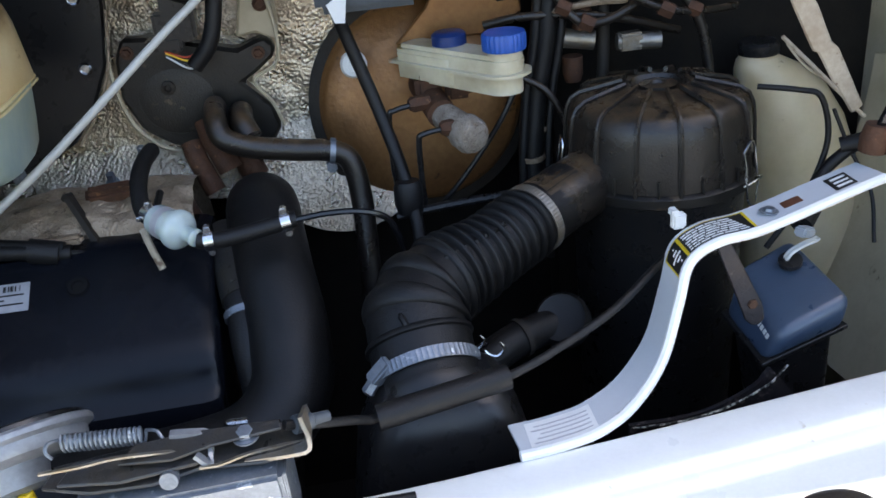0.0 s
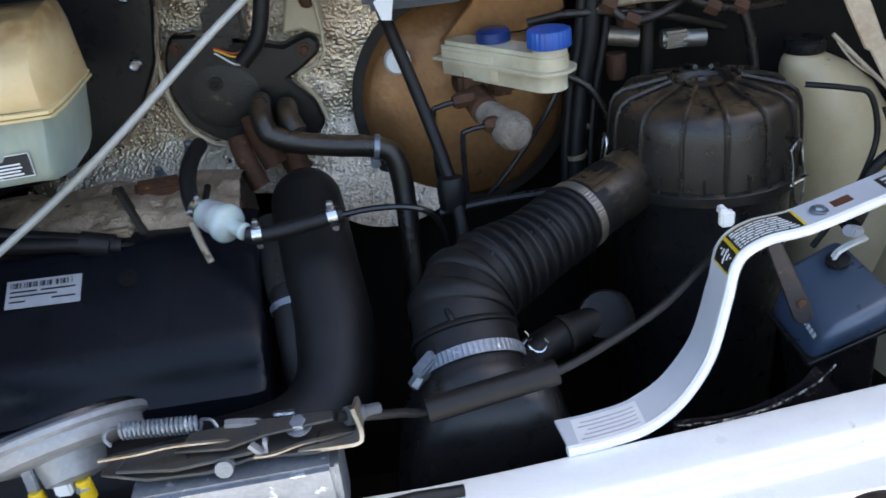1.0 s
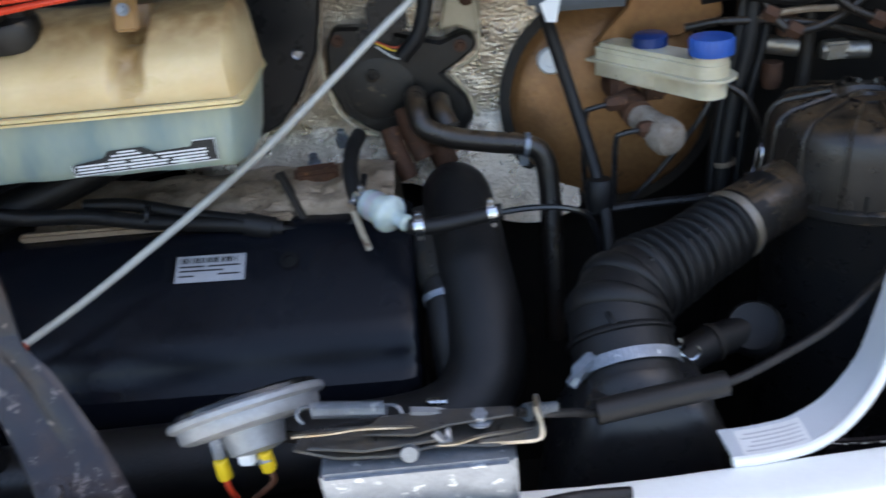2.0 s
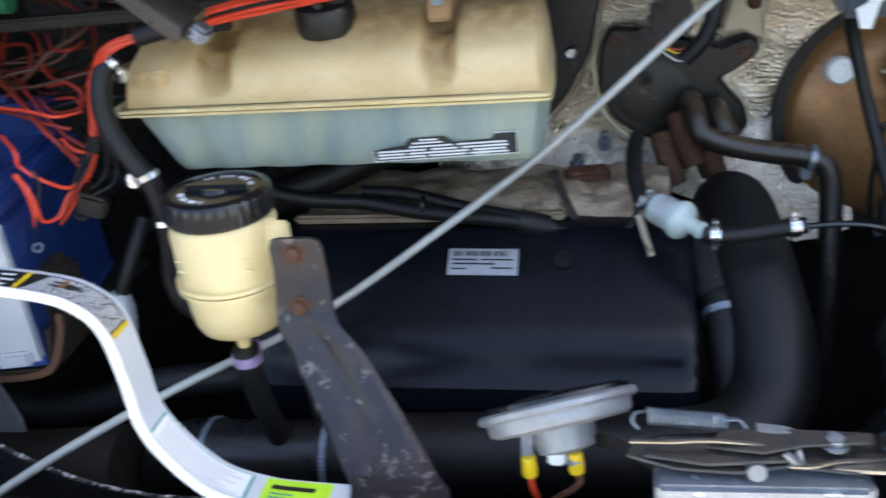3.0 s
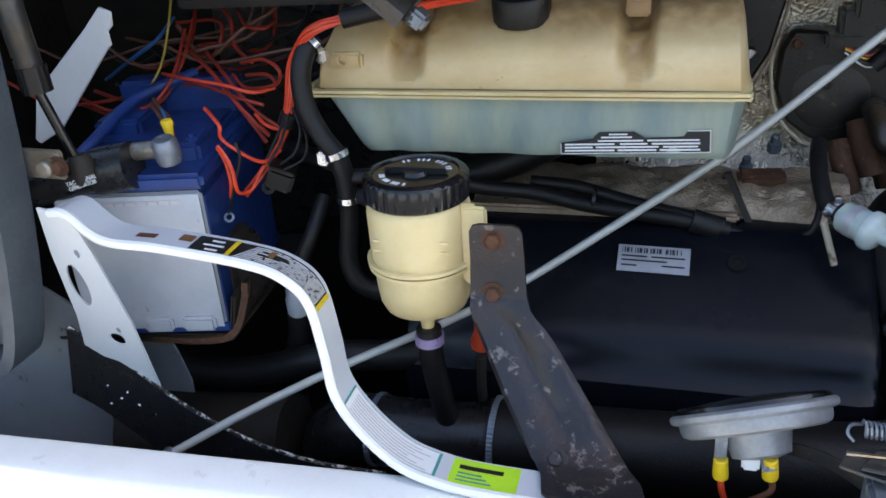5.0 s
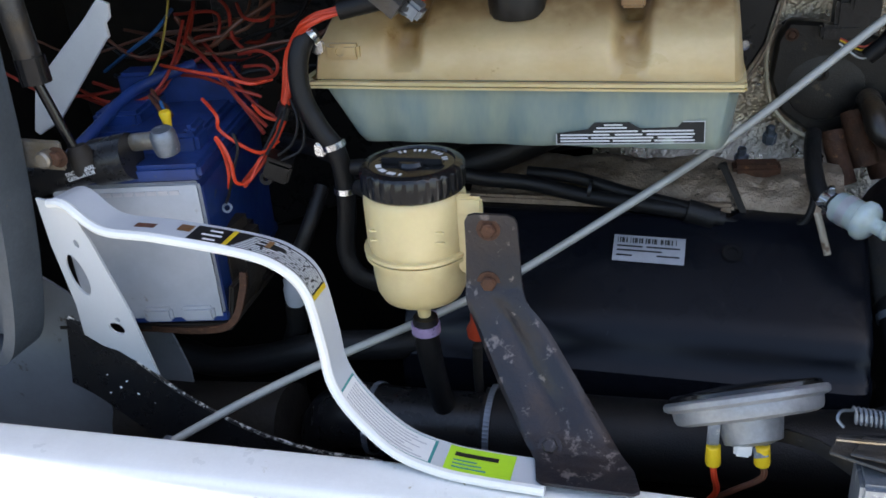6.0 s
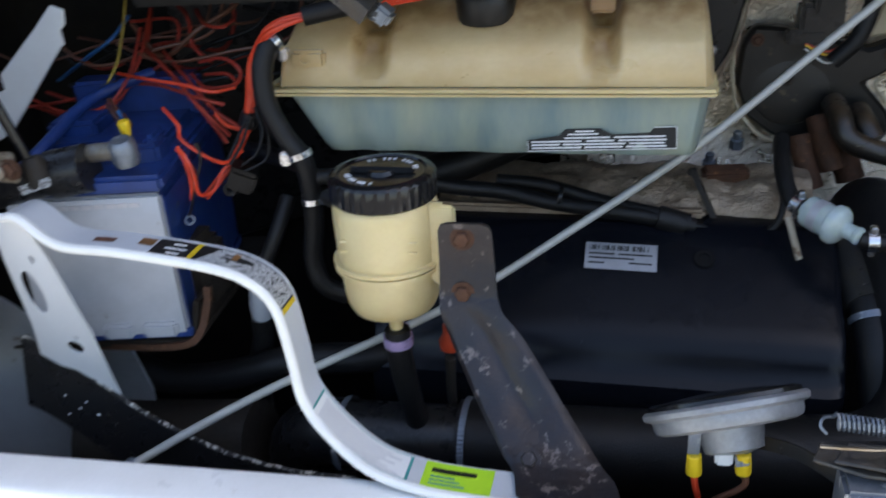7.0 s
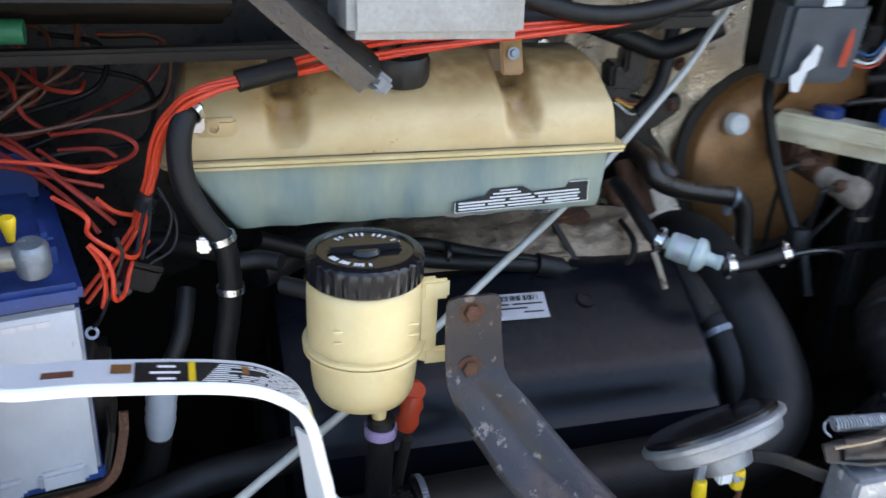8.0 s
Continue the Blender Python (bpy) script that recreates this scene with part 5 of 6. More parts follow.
# ---- firewall pieces ----
def firewall_pieces():
    d = thing("sound_panel", "black sound-deadening panel behind the coolant tank", "panel")
    m = face_frame((0, 1.345, 0), (1, 0, 0), (0, 0, 1))
    part("board", slab([(-0.62, 0.86), (-0.28, 0.98), (-0.06, 1.02), (0.02, 1.055), (0.05, 1.09), (0.077, 1.14), (0.09, 1.2), (0.10, 1.3), (-0.62, 1.3)], m, 0.02, 0.003), M_black, d)
    for x, z in ((0.055, 1.140), (0.062, 1.215)):
        part("grommet", lathe([(0.006, 0.0), (0.0075, 0.002), (0.0055, 0.004), (0.0045, 0.001)], (x, 1.324, z), (0, -1, 0), 20), M_chrome, d, "bright steel eyelet")
    part("board_edge", tube([(0.026, 1.322, 1.055), (0.054, 1.322, 1.09), (0.08, 1.322, 1.14), (0.093, 1.322, 1.2)], 0.002, 6, 6), M_alu, d)
    a = thing("heater_flap_unit", "black plastic heater flap unit on the firewall", "heater unit")
    m = face_frame((0, 1.345, 0), (1, 0, 0), (0, 0, 1))
    out = [(0.089, 1.146), (0.085, 1.10), (0.100, 1.062), (0.126, 1.042), (0.17, 1.022), (0.205, 1.008), (0.235, 1.015), (0.256, 1.045), (0.250, 1.07), (0.222, 1.102), (0.24, 1.112), (0.262, 1.128), (0.264, 1.14), (0.254, 1.15), (0.243, 1.148), (0.222, 1.14), (0.17, 1.155), (0.13, 1.165), (0.1, 1.167)]
    plate = part("plate", slab(out, m, 0.025, 0.004), M_blackdusty, a)
    part("cover", lathe([(0.042, 0), (0.041, 0.0025), (0.03, 0.004), (0.01, 0.0045)], (0.145, 1.322, 1.095), (0, -1, 0.05), 36), M_blackdusty, a, "round black cover")
    part("screw", lathe([(0.008, 0), (0.008, 0.003), (0.004, 0.004), (0.003, 0.001)], (0.139, 1.318, 1.108), (0, -1, 0.05), 18), M_dark, a)
    bolt((0.245, 1.319, 1.134), (0, -1, 0), 0.005, 0.004, M_rust, a)
    bolt((0.104, 1.319, 1.152), (0, -1, 0), 0.005, 0.004, M_rust, a)
    part("foil_edge", tube([(0.262, 1.33, 1.20), (0.268, 1.325, 1.15), (0.262, 1.325, 1.118), (0.234, 1.324, 1.102), (0.25, 1.323, 1.075), (0.259, 1.323, 1.045)], 0.0022, 4, 6), M_cream, a, "pale cut foil edge")
    part("foil_edge", tube([(0.084, 1.33, 1.17), (0.080, 1.325, 1.12), (0.090, 1.325, 1.07), (0.115, 1.325, 1.04), (0.135, 1.33, 1.03)], 0.0025, 5, 6), M_cream, a, "pale cut foil edge")
    s = thing("firewall_bracket", "cream painted steel bracket with a rusty bolt", "bracket")
    m = face_frame((0, 1.345, 0), (1, 0, 0), (0, 0, 1))
    part("plate", slab([(0.222, 1.15), (0.245, 1.153), (0.268, 1.14), (0.272, 1.165), (0.266, 1.27), (0.235, 1.27), (0.232, 1.19)], m, 0.012, 0.003), M_cream, s)
    bolt((0.256, 1.332, 1.185), (0, -1, 0), 0.006, 0.005, M_rust, s)
    cn = thing("firewall_connector", "black multi-plug with its taped wires on the firewall", "connector")
    part("plug", join(box((0.165, 1.31, 1.178), (0.045, 0.035, 0.035), 0.004), box((0.17, 1.30, 1.20), (0.03, 0.03, 0.03), 0.004), box((0.15, 1.30, 1.16), (0.04, 0.02, 0.016), 0.003)), M_black, cn)
    for i, (mt, o) in enumerate(((M_yellow, 0), (M_redcap, 0.004), (M_black, -0.005), (M_paper, -0.009))):
        part("wire", tube([(0.15, 1.292, 1.152 + o * 0.4), (0.175, 1.288, 1.142 + o), (0.195, 1.29, 1.16 + o), (0.21, 1.295, 1.19 + o), (0.225, 1.30, 1.24)], 0.0011, 6, 6), mt, cn)
    part("trunk", tube([(0.178, 1.285, 1.135), (0.2, 1.285, 1.16), (0.212, 1.29, 1.2), (0.222, 1.3, 1.26)], 0.009, 6, 12), M_rubber, cn, "taped black trunk")
    part("trunk", tube([(0.10, 1.30, 1.245), (0.16, 1.285, 1.225), (0.2, 1.275, 1.215), (0.26, 1.26, 1.245)], 0.012, 6, 12), M_rubber, cn, "taped black trunk")
    hh = thing("heater_hose", "brown-dusted black heater hose with a steel clip", "hose")
    part("tube", tube([(0.188, 1.30, 1.085), (0.19, 1.265, 1.08), (0.197, 1.25, 1.062), (0.225, 1.25, 1.048), (0.27, 1.25, 1.038), (0.312, 1.25, 1.030), (0.33, 1.248, 1.013), (0.335, 1.24, 0.97), (0.333, 1.22, 0.90), (0.33, 1.2, 0.8)], 0.0125, 8, 18), M_lid, hh)
    clamp_ring((0.311, 1.25, 1.0305), (1, 0, -0.2), 0.0128, 0.006, M_zinc, hh, True)
    part("tube", tube([(0.215, 1.30, 1.075), (0.217, 1.275, 1.07), (0.225, 1.262, 1.055)], 0.013, 6, 16), M_lid, hh)
    fb = thing("fuse_box", "grey fuse box with a torn paper label and a red mark", "fuse box")
    body = part("body", box((0.372, 1.235, 1.234), (0.108, 0.045, 0.10), 0.008, (6, 0, -4)), M_greypaint, fb, "scuffed grey plastic body")
    m = face_frame((0.327, 1.2115, 1.172), (1, -0.07, 0), (0, -0.1, 1))
    part("torn_label", slab([(0.008, 0.005), (0.018, 0.004), (0.023, 0.03), (0.033, 0.036), (0.034, 0.058), (0.026, 0.062), (0.021, 0.05), (0.014, 0.042), (0.012, 0.03), (0.002, 0.024)], m, 0.001, 0), M_paper, fb, "torn white paper label", False)
    part("red_mark", slab([(0.062, 0.035), (0.071, 0.035), (0.073, 0.06), (0.070, 0.08), (0.067, 0.08), (0.064, 0.06)], m, 0.001, 0), M_redcap, fb, "red mark", False)
    part("paper_tag", slab([(0.022, 0.105), (0.045, 0.107), (0.045, 0.118), (0.022, 0.116)], m, 0.001, 0), M_paper, fb, "small white tag", False)
    rel = thing("relay_cluster", "cluster of black relays with coloured wires", "relay")
    for i, (x, y, z) in enumerate(((0.445, 1.25, 1.215), (0.47, 1.26, 1.235), (0.44, 1.26, 1.245))):
        part("relay", box((x, y, z), (0.03, 0.025, 0.026), 0.003, (10, 5 * i, 12)), M_black, rel)
    for i, mt in enumerate((M_redcap, M_paper, M_black, M_bluewire)):
        part("wire", tube([(0.42, 1.24, 1.21 + 0.006 * i), (0.45, 1.225, 1.20 + 0.005 * i), (0.48, 1.235, 1.21 + 0.007 * i), (0.52, 1.27, 1.24)], 0.0014, 6, 6), mt, rel)
    part("tag", box((0.515, 1.24, 1.192), (0.012, 0.002, 0.026), 0.0005, (0, 12, 0)), M_paper, rel, "white tag")
    up = thing("bulkhead_bracket", "brown tarnished steel bracket above the booster", "bracket")
    part("plate", slab([(0.40, 1.12), (0.44, 1.16), (0.46, 1.21), (0.52, 1.215), (0.545, 1.18), (0.55, 1.14), (0.5, 1.12)], face_frame((0, 1.33, 0), (1, 0, 0), (0, 0, 1)), 0.006, 0.002), M_booster, up)
firewall_pieces()

# ---- dark shelf under the cowl, right half ----
def right_back():
    w = tagged(part("wall_bulkhead", box((0.80, 1.37, 1.0), (0.44, 0.03, 0.7), 0.01), M_void), "bulkhead behind the air filter, coloured near black for deep shade", "wall", kind="structure")
    j = thing("clutch_pipe_joint", "corroded brass pipe joint with steel pipes", "pipe joint")
    part("tee", join(tube([(0.585, 1.30, 1.11), (0.60, 1.295, 1.108), (0.625, 1.29, 1.104)], 0.011, 4, 12), tube([(0.65, 1.285, 1.10), (0.70, 1.28, 1.097)], 0.010, 4, 12), box((0.665, 1.283, 1.10), (0.03, 0.02, 0.02), 0.003)), M_zincyellow, j, "dull corroded unions")
    part("valve", lathe([(0.012, 0), (0.012, 0.02), (0.009, 0.03)], (0.60, 1.295, 1.088), (0, 0, -1), 14), M_rust, j)
    part("valve", lathe([(0.011, 0), (0.011, 0.02), (0.008, 0.026)], (0.612, 1.295, 1.12), (0, -0.2, 1), 14), M_rust, j)
    part("pipe", tube([(0.636, 1.29, 1.15), (0.636, 1.29, 1.11), (0.634, 1.29, 1.06), (0.63, 1.3, 1.0)], 0.007, 5, 12), M_dark, j)
    part("band", tube([(0.572, 1.28, 1.145), (0.62, 1.275, 1.15), (0.66, 1.28, 1.147)], 0.004, 5, 8), M_alu, j)
    h = thing("bulkhead_hose", "dark hoses and cables dropping behind the air filter", "hose")
    for x, r in ((0.545, 0.006), (0.558, 0.011), (0.575, 0.005)):
        part("tube", tube([(x + 0.02, 1.29, 1.2), (x + 0.01, 1.285, 1.12), (x - 0.005, 1.28, 1.05), (x - 0.015, 1.27, 0.97), (x - 0.02, 1.26, 0.85)], r, 6, 12), M_rubber, h)
    clamp_ring((0.553, 1.283, 1.012), (-0.1, -0.05, 1), 0.0115, 0.006, M_alu, h, False)
    clamp_ring((0.543, 1.273, 0.98), (-0.1, -0.05, 1), 0.0125, 0.006, M_alu, h, False)
    q = thing("heater_pipes", "dusty brown pipes and hoses crossing the bulkhead", "pipes")
    for pts, r, mt in ((((0.50, 1.30, 1.135), (0.54, 1.285, 1.142), (0.60, 1.28, 1.138), (0.66, 1.285, 1.125), (0.73, 1.30, 1.10)), 0.005, M_lid), (((0.57, 1.28, 1.19), (0.585, 1.27, 1.15), (0.61, 1.265, 1.13), (0.65, 1.27, 1.135), (0.69, 1.28, 1.16), (0.70, 1.29, 1.2)), 0.005, M_lid), (((0.64, 1.27, 1.2), (0.655, 1.262, 1.16), (0.70, 1.262, 1.135), (0.75, 1.275, 1.125), (0.80, 1.30, 1.12)), 0.0045, M_lid), (((0.53, 1.27, 1.08), (0.56, 1.262, 1.06), (0.58, 1.255, 1.02), (0.585, 1.25, 0.97)), 0.004, M_lid), (((0.70, 1.28, 1.17), (0.735, 1.27, 1.13), (0.75, 1.265, 1.08), (0.755, 1.26, 1.0)), 0.006, M_lid), (((0.515, 1.29, 1.17), (0.55, 1.275, 1.175), (0.62, 1.27, 1.165), (0.69, 1.28, 1.18), (0.76, 1.30, 1.16)), 0.009, M_rubber)):
        part("pipe", tube(pts, r, 7, 10), mt, q)
    for at in ((0.61, 1.265, 1.131), (0.70, 1.262, 1.135), (0.735, 1.27, 1.13), (0.585, 1.27, 1.15)):
        part("nut", lathe([(0.009, -0.008), (0.0095, 0), (0.009, 0.008)], at, (0.8, -0.2, -0.4), 6), M_rust, q, "rusty union nut")
    b = thing("washer_bottle", "cream plastic washer bottle with a black cap", "bottle")
    sect = ((0.89, 0.075, 0.72), (0.888, 0.075, 0.86), (0.880, 0.071, 0.93), (0.868, 0.064, 0.98), (0.852, 0.054, 1.02), (0.836, 0.040, 1.045), (0.826, 0.029, 1.056), (0.823, 0.0235, 1.060), (0.822, 0.0225, 1.066))
    part("body", loft([[(x + r * math.cos(a), 1.285 + r * 0.9 * math.sin(a), z) for a in [2 * math.pi * i / 36 for i in range(36)]] for x, r, z in sect]), M_bottle, b)
    part("cap", lathe([(0.0235, 0.0), (0.0245, 0.003), (0.0245, 0.012), (0.021, 0.015)], (0.822, 1.285, 1.064), (0, 0, 1), 28), M_black, b, "black cap")
    w2 = thing("inner_wing_panel", "cream painted inner wing pressing, dusty", "panel")
    def wing(u, v):
        a = v * 1.5
        return Vector((0.86 + 0.14 * math.sin(a) * (1 - 0.2 * u), 0.92 + 0.36 * u, 0.7 + 0.36 * v + 0.02 * math.sin(u * 4)))
    part("pressing", grid(wing, 14, 10, 0.003), M_cream, w2)
    s = thing("trim_strip", "pale chipped metal strip hanging beside the bonnet strut", "strip")
    m = face_frame((0, 1.0, 0), (1, 0, 0), (0, 0, 1))
    part("strip", slab([(0.692, 1.212), (0.712, 1.212), (0.722, 1.190), (0.726, 1.184), (0.741, 1.152), (0.748, 1.146), (0.776, 1.092), (0.771, 1.088), (0.766, 1.086), (0.761, 1.094), (0.750, 1.112), (0.746, 1.116), (0.730, 1.144), (0.725, 1.146), (0.704, 1.186)], m, 0.003, 0.001), M_strip, s)
    part("broken_edge", join(tube([(0.725, 1.05, 1.147), (0.76, 1.04, 1.11), (0.80, 1.03, 1.068)], 0.002, 5, 6), tube([(0.73, 1.05, 1.14), (0.745, 1.045, 1.12), (0.765, 1.04, 1.105)], 0.0015, 5, 5)), M_strip, s, "torn pale edge")
    g = thing("gas_strut", "black gas strut with a rusty ball joint", "gas strut", "bonnet gas struts")
    part("rod", tube([(0.765, 0.955, 1.085), (0.775, 0.945, 1.13), (0.79, 0.935, 1.2)], 0.004, 4, 12), M_gloss, g)
    part("cylinder", tube([(0.79, 0.935, 1.2), (0.83, 0.96, 1.4), (0.86, 1.02, 1.62)], 0.011, 4, 16), M_black, g)
    part("ball_joint", join(lathe([(0.011, -0.012), (0.012, 0), (0.010, 0.012)], (0.763, 0.956, 1.078), (0.1, -0.05, 1), 16), lathe([(0.009, 0), (0.009, 0.02), (0.005, 0.026)], (0.763, 0.956, 1.072), (1, -0.4, 0), 14)), M_rust, g, "rusty ball joint")
    hn = thing("wing_harness", "black taped wiring harness against the cream inner wing", "harness")
    for pts, r in ((((0.74, 1.12, 1.08), (0.775, 1.1, 1.077), (0.792, 1.09, 1.07), (0.80, 1.085, 1.03), (0.787, 1.08, 0.99), (0.765, 1.07, 0.965), (0.73, 1.06, 0.93)), 0.003), (((0.84, 1.06, 1.035), (0.815, 1.07, 1.02), (0.79, 1.07, 1.0), (0.765, 1.05, 0.985), (0.74, 1.02, 0.97)), 0.006), (((0.80, 1.08, 1.06), (0.815, 1.07, 1.02), (0.83, 1.05, 0.98), (0.82, 1.02, 0.94)), 0.002)):
        part("cable", tube(pts, r, 7, 10), M_rubber, hn)
    part("tape", tube([(0.742, 1.02, 0.972), (0.765, 1.04, 0.985)], 0.011, 3, 12), M_rubber, hn, "taped joint")
    part("tape", tube([(0.808, 1.075, 1.022), (0.826, 1.066, 1.028)], 0.009, 3, 12), M_rubber, hn, "taped joint")
    part("plug", box((0.735, 1.0, 0.975), (0.02, 0.012, 0.01), 0.002, (0, 20, 30)), M_batgrey, hn, "pale plug")
right_back()

def motor_box():
    m = thing("lamp_motor_housing", "black plastic lamp housing behind the brace, white wires at its top", "lamp housing")
    top = [Vector(q) for q in ((0.681, 1.02, 0.939), (0.742, 1.035, 0.955), (0.754, 0.94, 0.935), (0.684, 0.93, 0.913))]
    low = [Vector(q) for q in ((0.668, 1.02, 0.885), (0.735, 1.03, 0.900), (0.752, 0.945, 0.900), (0.668, 0.935, 0.880))]
    def hull(a, c, r):
        bm = bmesh.new()
        v = [bm.verts.new(q) for q in a + c]
        for f in ((0, 1, 2, 3), (7, 6, 5, 4), (0, 4, 5, 1), (1, 5, 6, 2), (2, 6, 7, 3), (3, 7, 4, 0)):
            bm.faces.new([v[k] for k in f])
        bmesh.ops.recalc_face_normals(bm, faces=bm.faces[:])
        bmesh.ops.bevel(bm, geom=bm.edges[:], offset=r, segments=4, profile=0.5, affect="EDGES", clamp_overlap=True)
        return bm
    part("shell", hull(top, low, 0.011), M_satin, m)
    mid = sum(low, Vector()) / 4
    fl = [mid + (q - mid) * 1.03 + Vector((0, 0, 0.004)) for q in low]
    part("flange", hull(fl, [q + Vector((0, 0, -0.005)) for q in fl], 0.0015), M_black, m)
    part("base", hull([mid + (q - mid) * 0.85 for q in low], [mid + (q - mid) * 0.7 + Vector((0.01, 0, -0.1)) for q in low], 0.008), M_black, m)
    part("cable_gland", lathe([(0.011, -0.001), (0.011, 0.003), (0.007, 0.004)], (0.722, 0.998, 0.9465), (-0.2, -0.25, 1), 18), M_black, m)
    for o in (0, 0.004):
        part("wire", tube([(0.718, 1.002 - o, 0.949), (0.722, 1.0 - o, 0.957), (0.735, 1.003 - o, 0.961), (0.75, 1.01 - o, 0.96), (0.765, 1.03 - o, 0.95), (0.78, 1.06, 0.93)], 0.0019, 6, 7), M_paper, m, "white wire")
    fr = face_frame((0.6735, 0.966, 0.911), (0.05, -0.9, -0.3), (0.27, -0.27, 0.855))
    part("stamp", join(*[slab([(0.0052 * i, 0), (0.0052 * i + 0.0036, 0), (0.0052 * i + 0.0036, 0.005), (0.0052 * i, 0.005)], fr, 0.0005, 0) for i in range(5)]), M_paper, m, "white stamped bars", False)
    l = thing("lamp_bracket", "black scratched steel bracket along the front panel", "bracket")
    arc = spline([(0.53, 0.892, 0.872), (0.58, 0.892, 0.871), (0.62, 0.893, 0.878), (0.655, 0.895, 0.893), (0.672, 0.90, 0.905)], 8)
    part("arm", sweep([p + Vector((0, 0.006, -0.022)) for p in arc], flat(0.044, 0.004), (0, 1, 0)), M_bracket, l)
    part("edge", sweep(arc, circle(0.0012, 6)), M_chip, l, "chipped pale edge")
motor_box()

# ---- left corner ----
def battery():
    b = thing("battery", "pale grey car battery with dark blue lid on a rusty tray", "battery")
    mm = pose(-0.530, 1.031, 0.0, 0, 0, 12)
    def bx(c, s, bev=0.003):
        q = box(c, s, bev)
        bmesh.ops.transform(q, matrix=mm, verts=q.verts[:])
        return q
    part("case", join(bx((0, 0, 1.03), (0.146, 0.215, 0.15), 0.004), bx((0.0, 0.0, 0.962), (0.150, 0.217, 0.012), 0.002)), M_batblue, b, "dark blue case")
    part("front_face", join(bx((0, -0.1065, 1.034), (0.144, 0.006, 0.148), 0.003)), M_batgrey, b, "pale grey scuffed front")
    for lx, lw in ((-0.04, 0.036), (0.004, 0.030), (0.045, 0.034)):
        part("hold_down_lug", bx((lx, -0.110, 0.968), (lw, 0.010, 0.016), 0.003), M_batgrey, b)
    lid = part("lid", bx((0, 0, 1.117), (0.152, 0.222, 0.016), 0.004), M_batblue, b, "dark blue lid")
    for q, w in (((0.0, 0.03, 1.127), (0.12, 0.13, 0.014)), ((0.035, -0.055, 1.130), (0.060, 0.036, 0.024)), ((0.058, -0.055, 1.145), (0.012, 0.036, 0.010)), ((-0.04, 0.045, 1.136), (0.05, 0.11, 0.024)), ((0.0, 0.085, 1.146), (0.13, 0.035, 0.044))):
        part("lid_step", bx(q, w, 0.004), M_batblue, lid)
    part("carry_handle", tube([mm @ Vector(q) for q in ((-0.068, -0.085, 1.122), (-0.05, -0.04, 1.140), (-0.03, 0.03, 1.160), (0.02, 0.08, 1.172))], 0.006, 6, 10), M_batblue, b, "blue handle bar")
    part("date_marks", join(*[bx((-0.030 + 0.011 * i, -0.1098, 1.098), (0.009, 0.0012, 0.004), 0) for i in range(8)]), M_silverlabel, b)
    t = part("terminal", lathe([(0.011, 0), (0.012, 0.004), (0.012, 0.02), (0.009, 0.024)], (-0.462, 0.94, 1.136), (0, -0.2, 1), 18), M_zinc, b, "grey terminal clamp")
    part("clamp_arm", tube([(-0.462, 0.94, 1.148), (-0.50, 0.94, 1.144), (-0.53, 0.935, 1.135)], 0.0085, 4, 12), M_zincyellow, t)
    part("crimp", lathe([(0.003, -0.008), (0.0045, 0), (0.006, 0.009), (0.005, 0.011)], (-0.481, 0.975, 1.153), (0, -0.1, 1), 12), M_yellow, b, "yellow crimp connector")
    tr = thing("battery_tray", "rusty steel battery tray", "tray")
    part("tray", join(box((-0.54, 1.05, 0.945), (0.2, 0.24, 0.008), 0.002, (0, -3, 4)), box((-0.436, 0.985, 0.972), (0.005, 0.09, 0.05), 0.003, (0, 12, 6))), M_dark, tr, "dark tray floor")
    part("lip", join(sweep(spline([(-0.61, 0.934, 0.941), (-0.52, 0.933, 0.944), (-0.455, 0.934, 0.948), (-0.43, 0.94, 0.957), (-0.42, 0.95, 0.985), (-0.418, 0.955, 1.005)], 7), flat(0.007, 0.004), (0, 1, 0))), M_rust, tr, "rusty flaking lip")
    part("side", box((-0.446, 1.0, 1.0), (0.035, 0.06, 0.08), 0.012), M_dark, tr, "dark stained corner")
    p = thing("signal_generator", "black cylindrical plug lettered in white beside the battery", "plug")
    part("body", join(tube([(-0.60, 0.918, 1.112), (-0.55, 0.92, 1.125), (-0.515, 0.925, 1.132)], 0.0175, 4, 20), tube([(-0.53, 0.925, 1.129), (-0.495, 0.93, 1.135)], 0.022, 4, 20)), M_black, p)
    cu = bpy.data.curves.new("lettering", "FONT")
    cu.body, cu.size, cu.align_x, cu.extrude, cu.space_line = "TACH SIGNAL\nGENERATOR", 0.0054, "CENTER", 0.0002, 0.85
    tmp = bpy.data.objects.new("tmp_text", cu)
    scene.collection.objects.link(tmp)
    bpy.context.view_layer.update()
    me = bpy.data.meshes.new_from_object(tmp.evaluated_get(bpy.context.evaluated_depsgraph_get()))
    bpy.data.objects.remove(tmp)
    me.materials.append(M_paper)
    tx = new("lettering", me)
    tx.parent = p
    tx.matrix_basis = face_frame((-0.527, 0.8955, 1.1305), (0.93, 0.05, 0.28), (-0.28, 0.25, 0.9))
    tx["label"] = "white lettering"
battery()

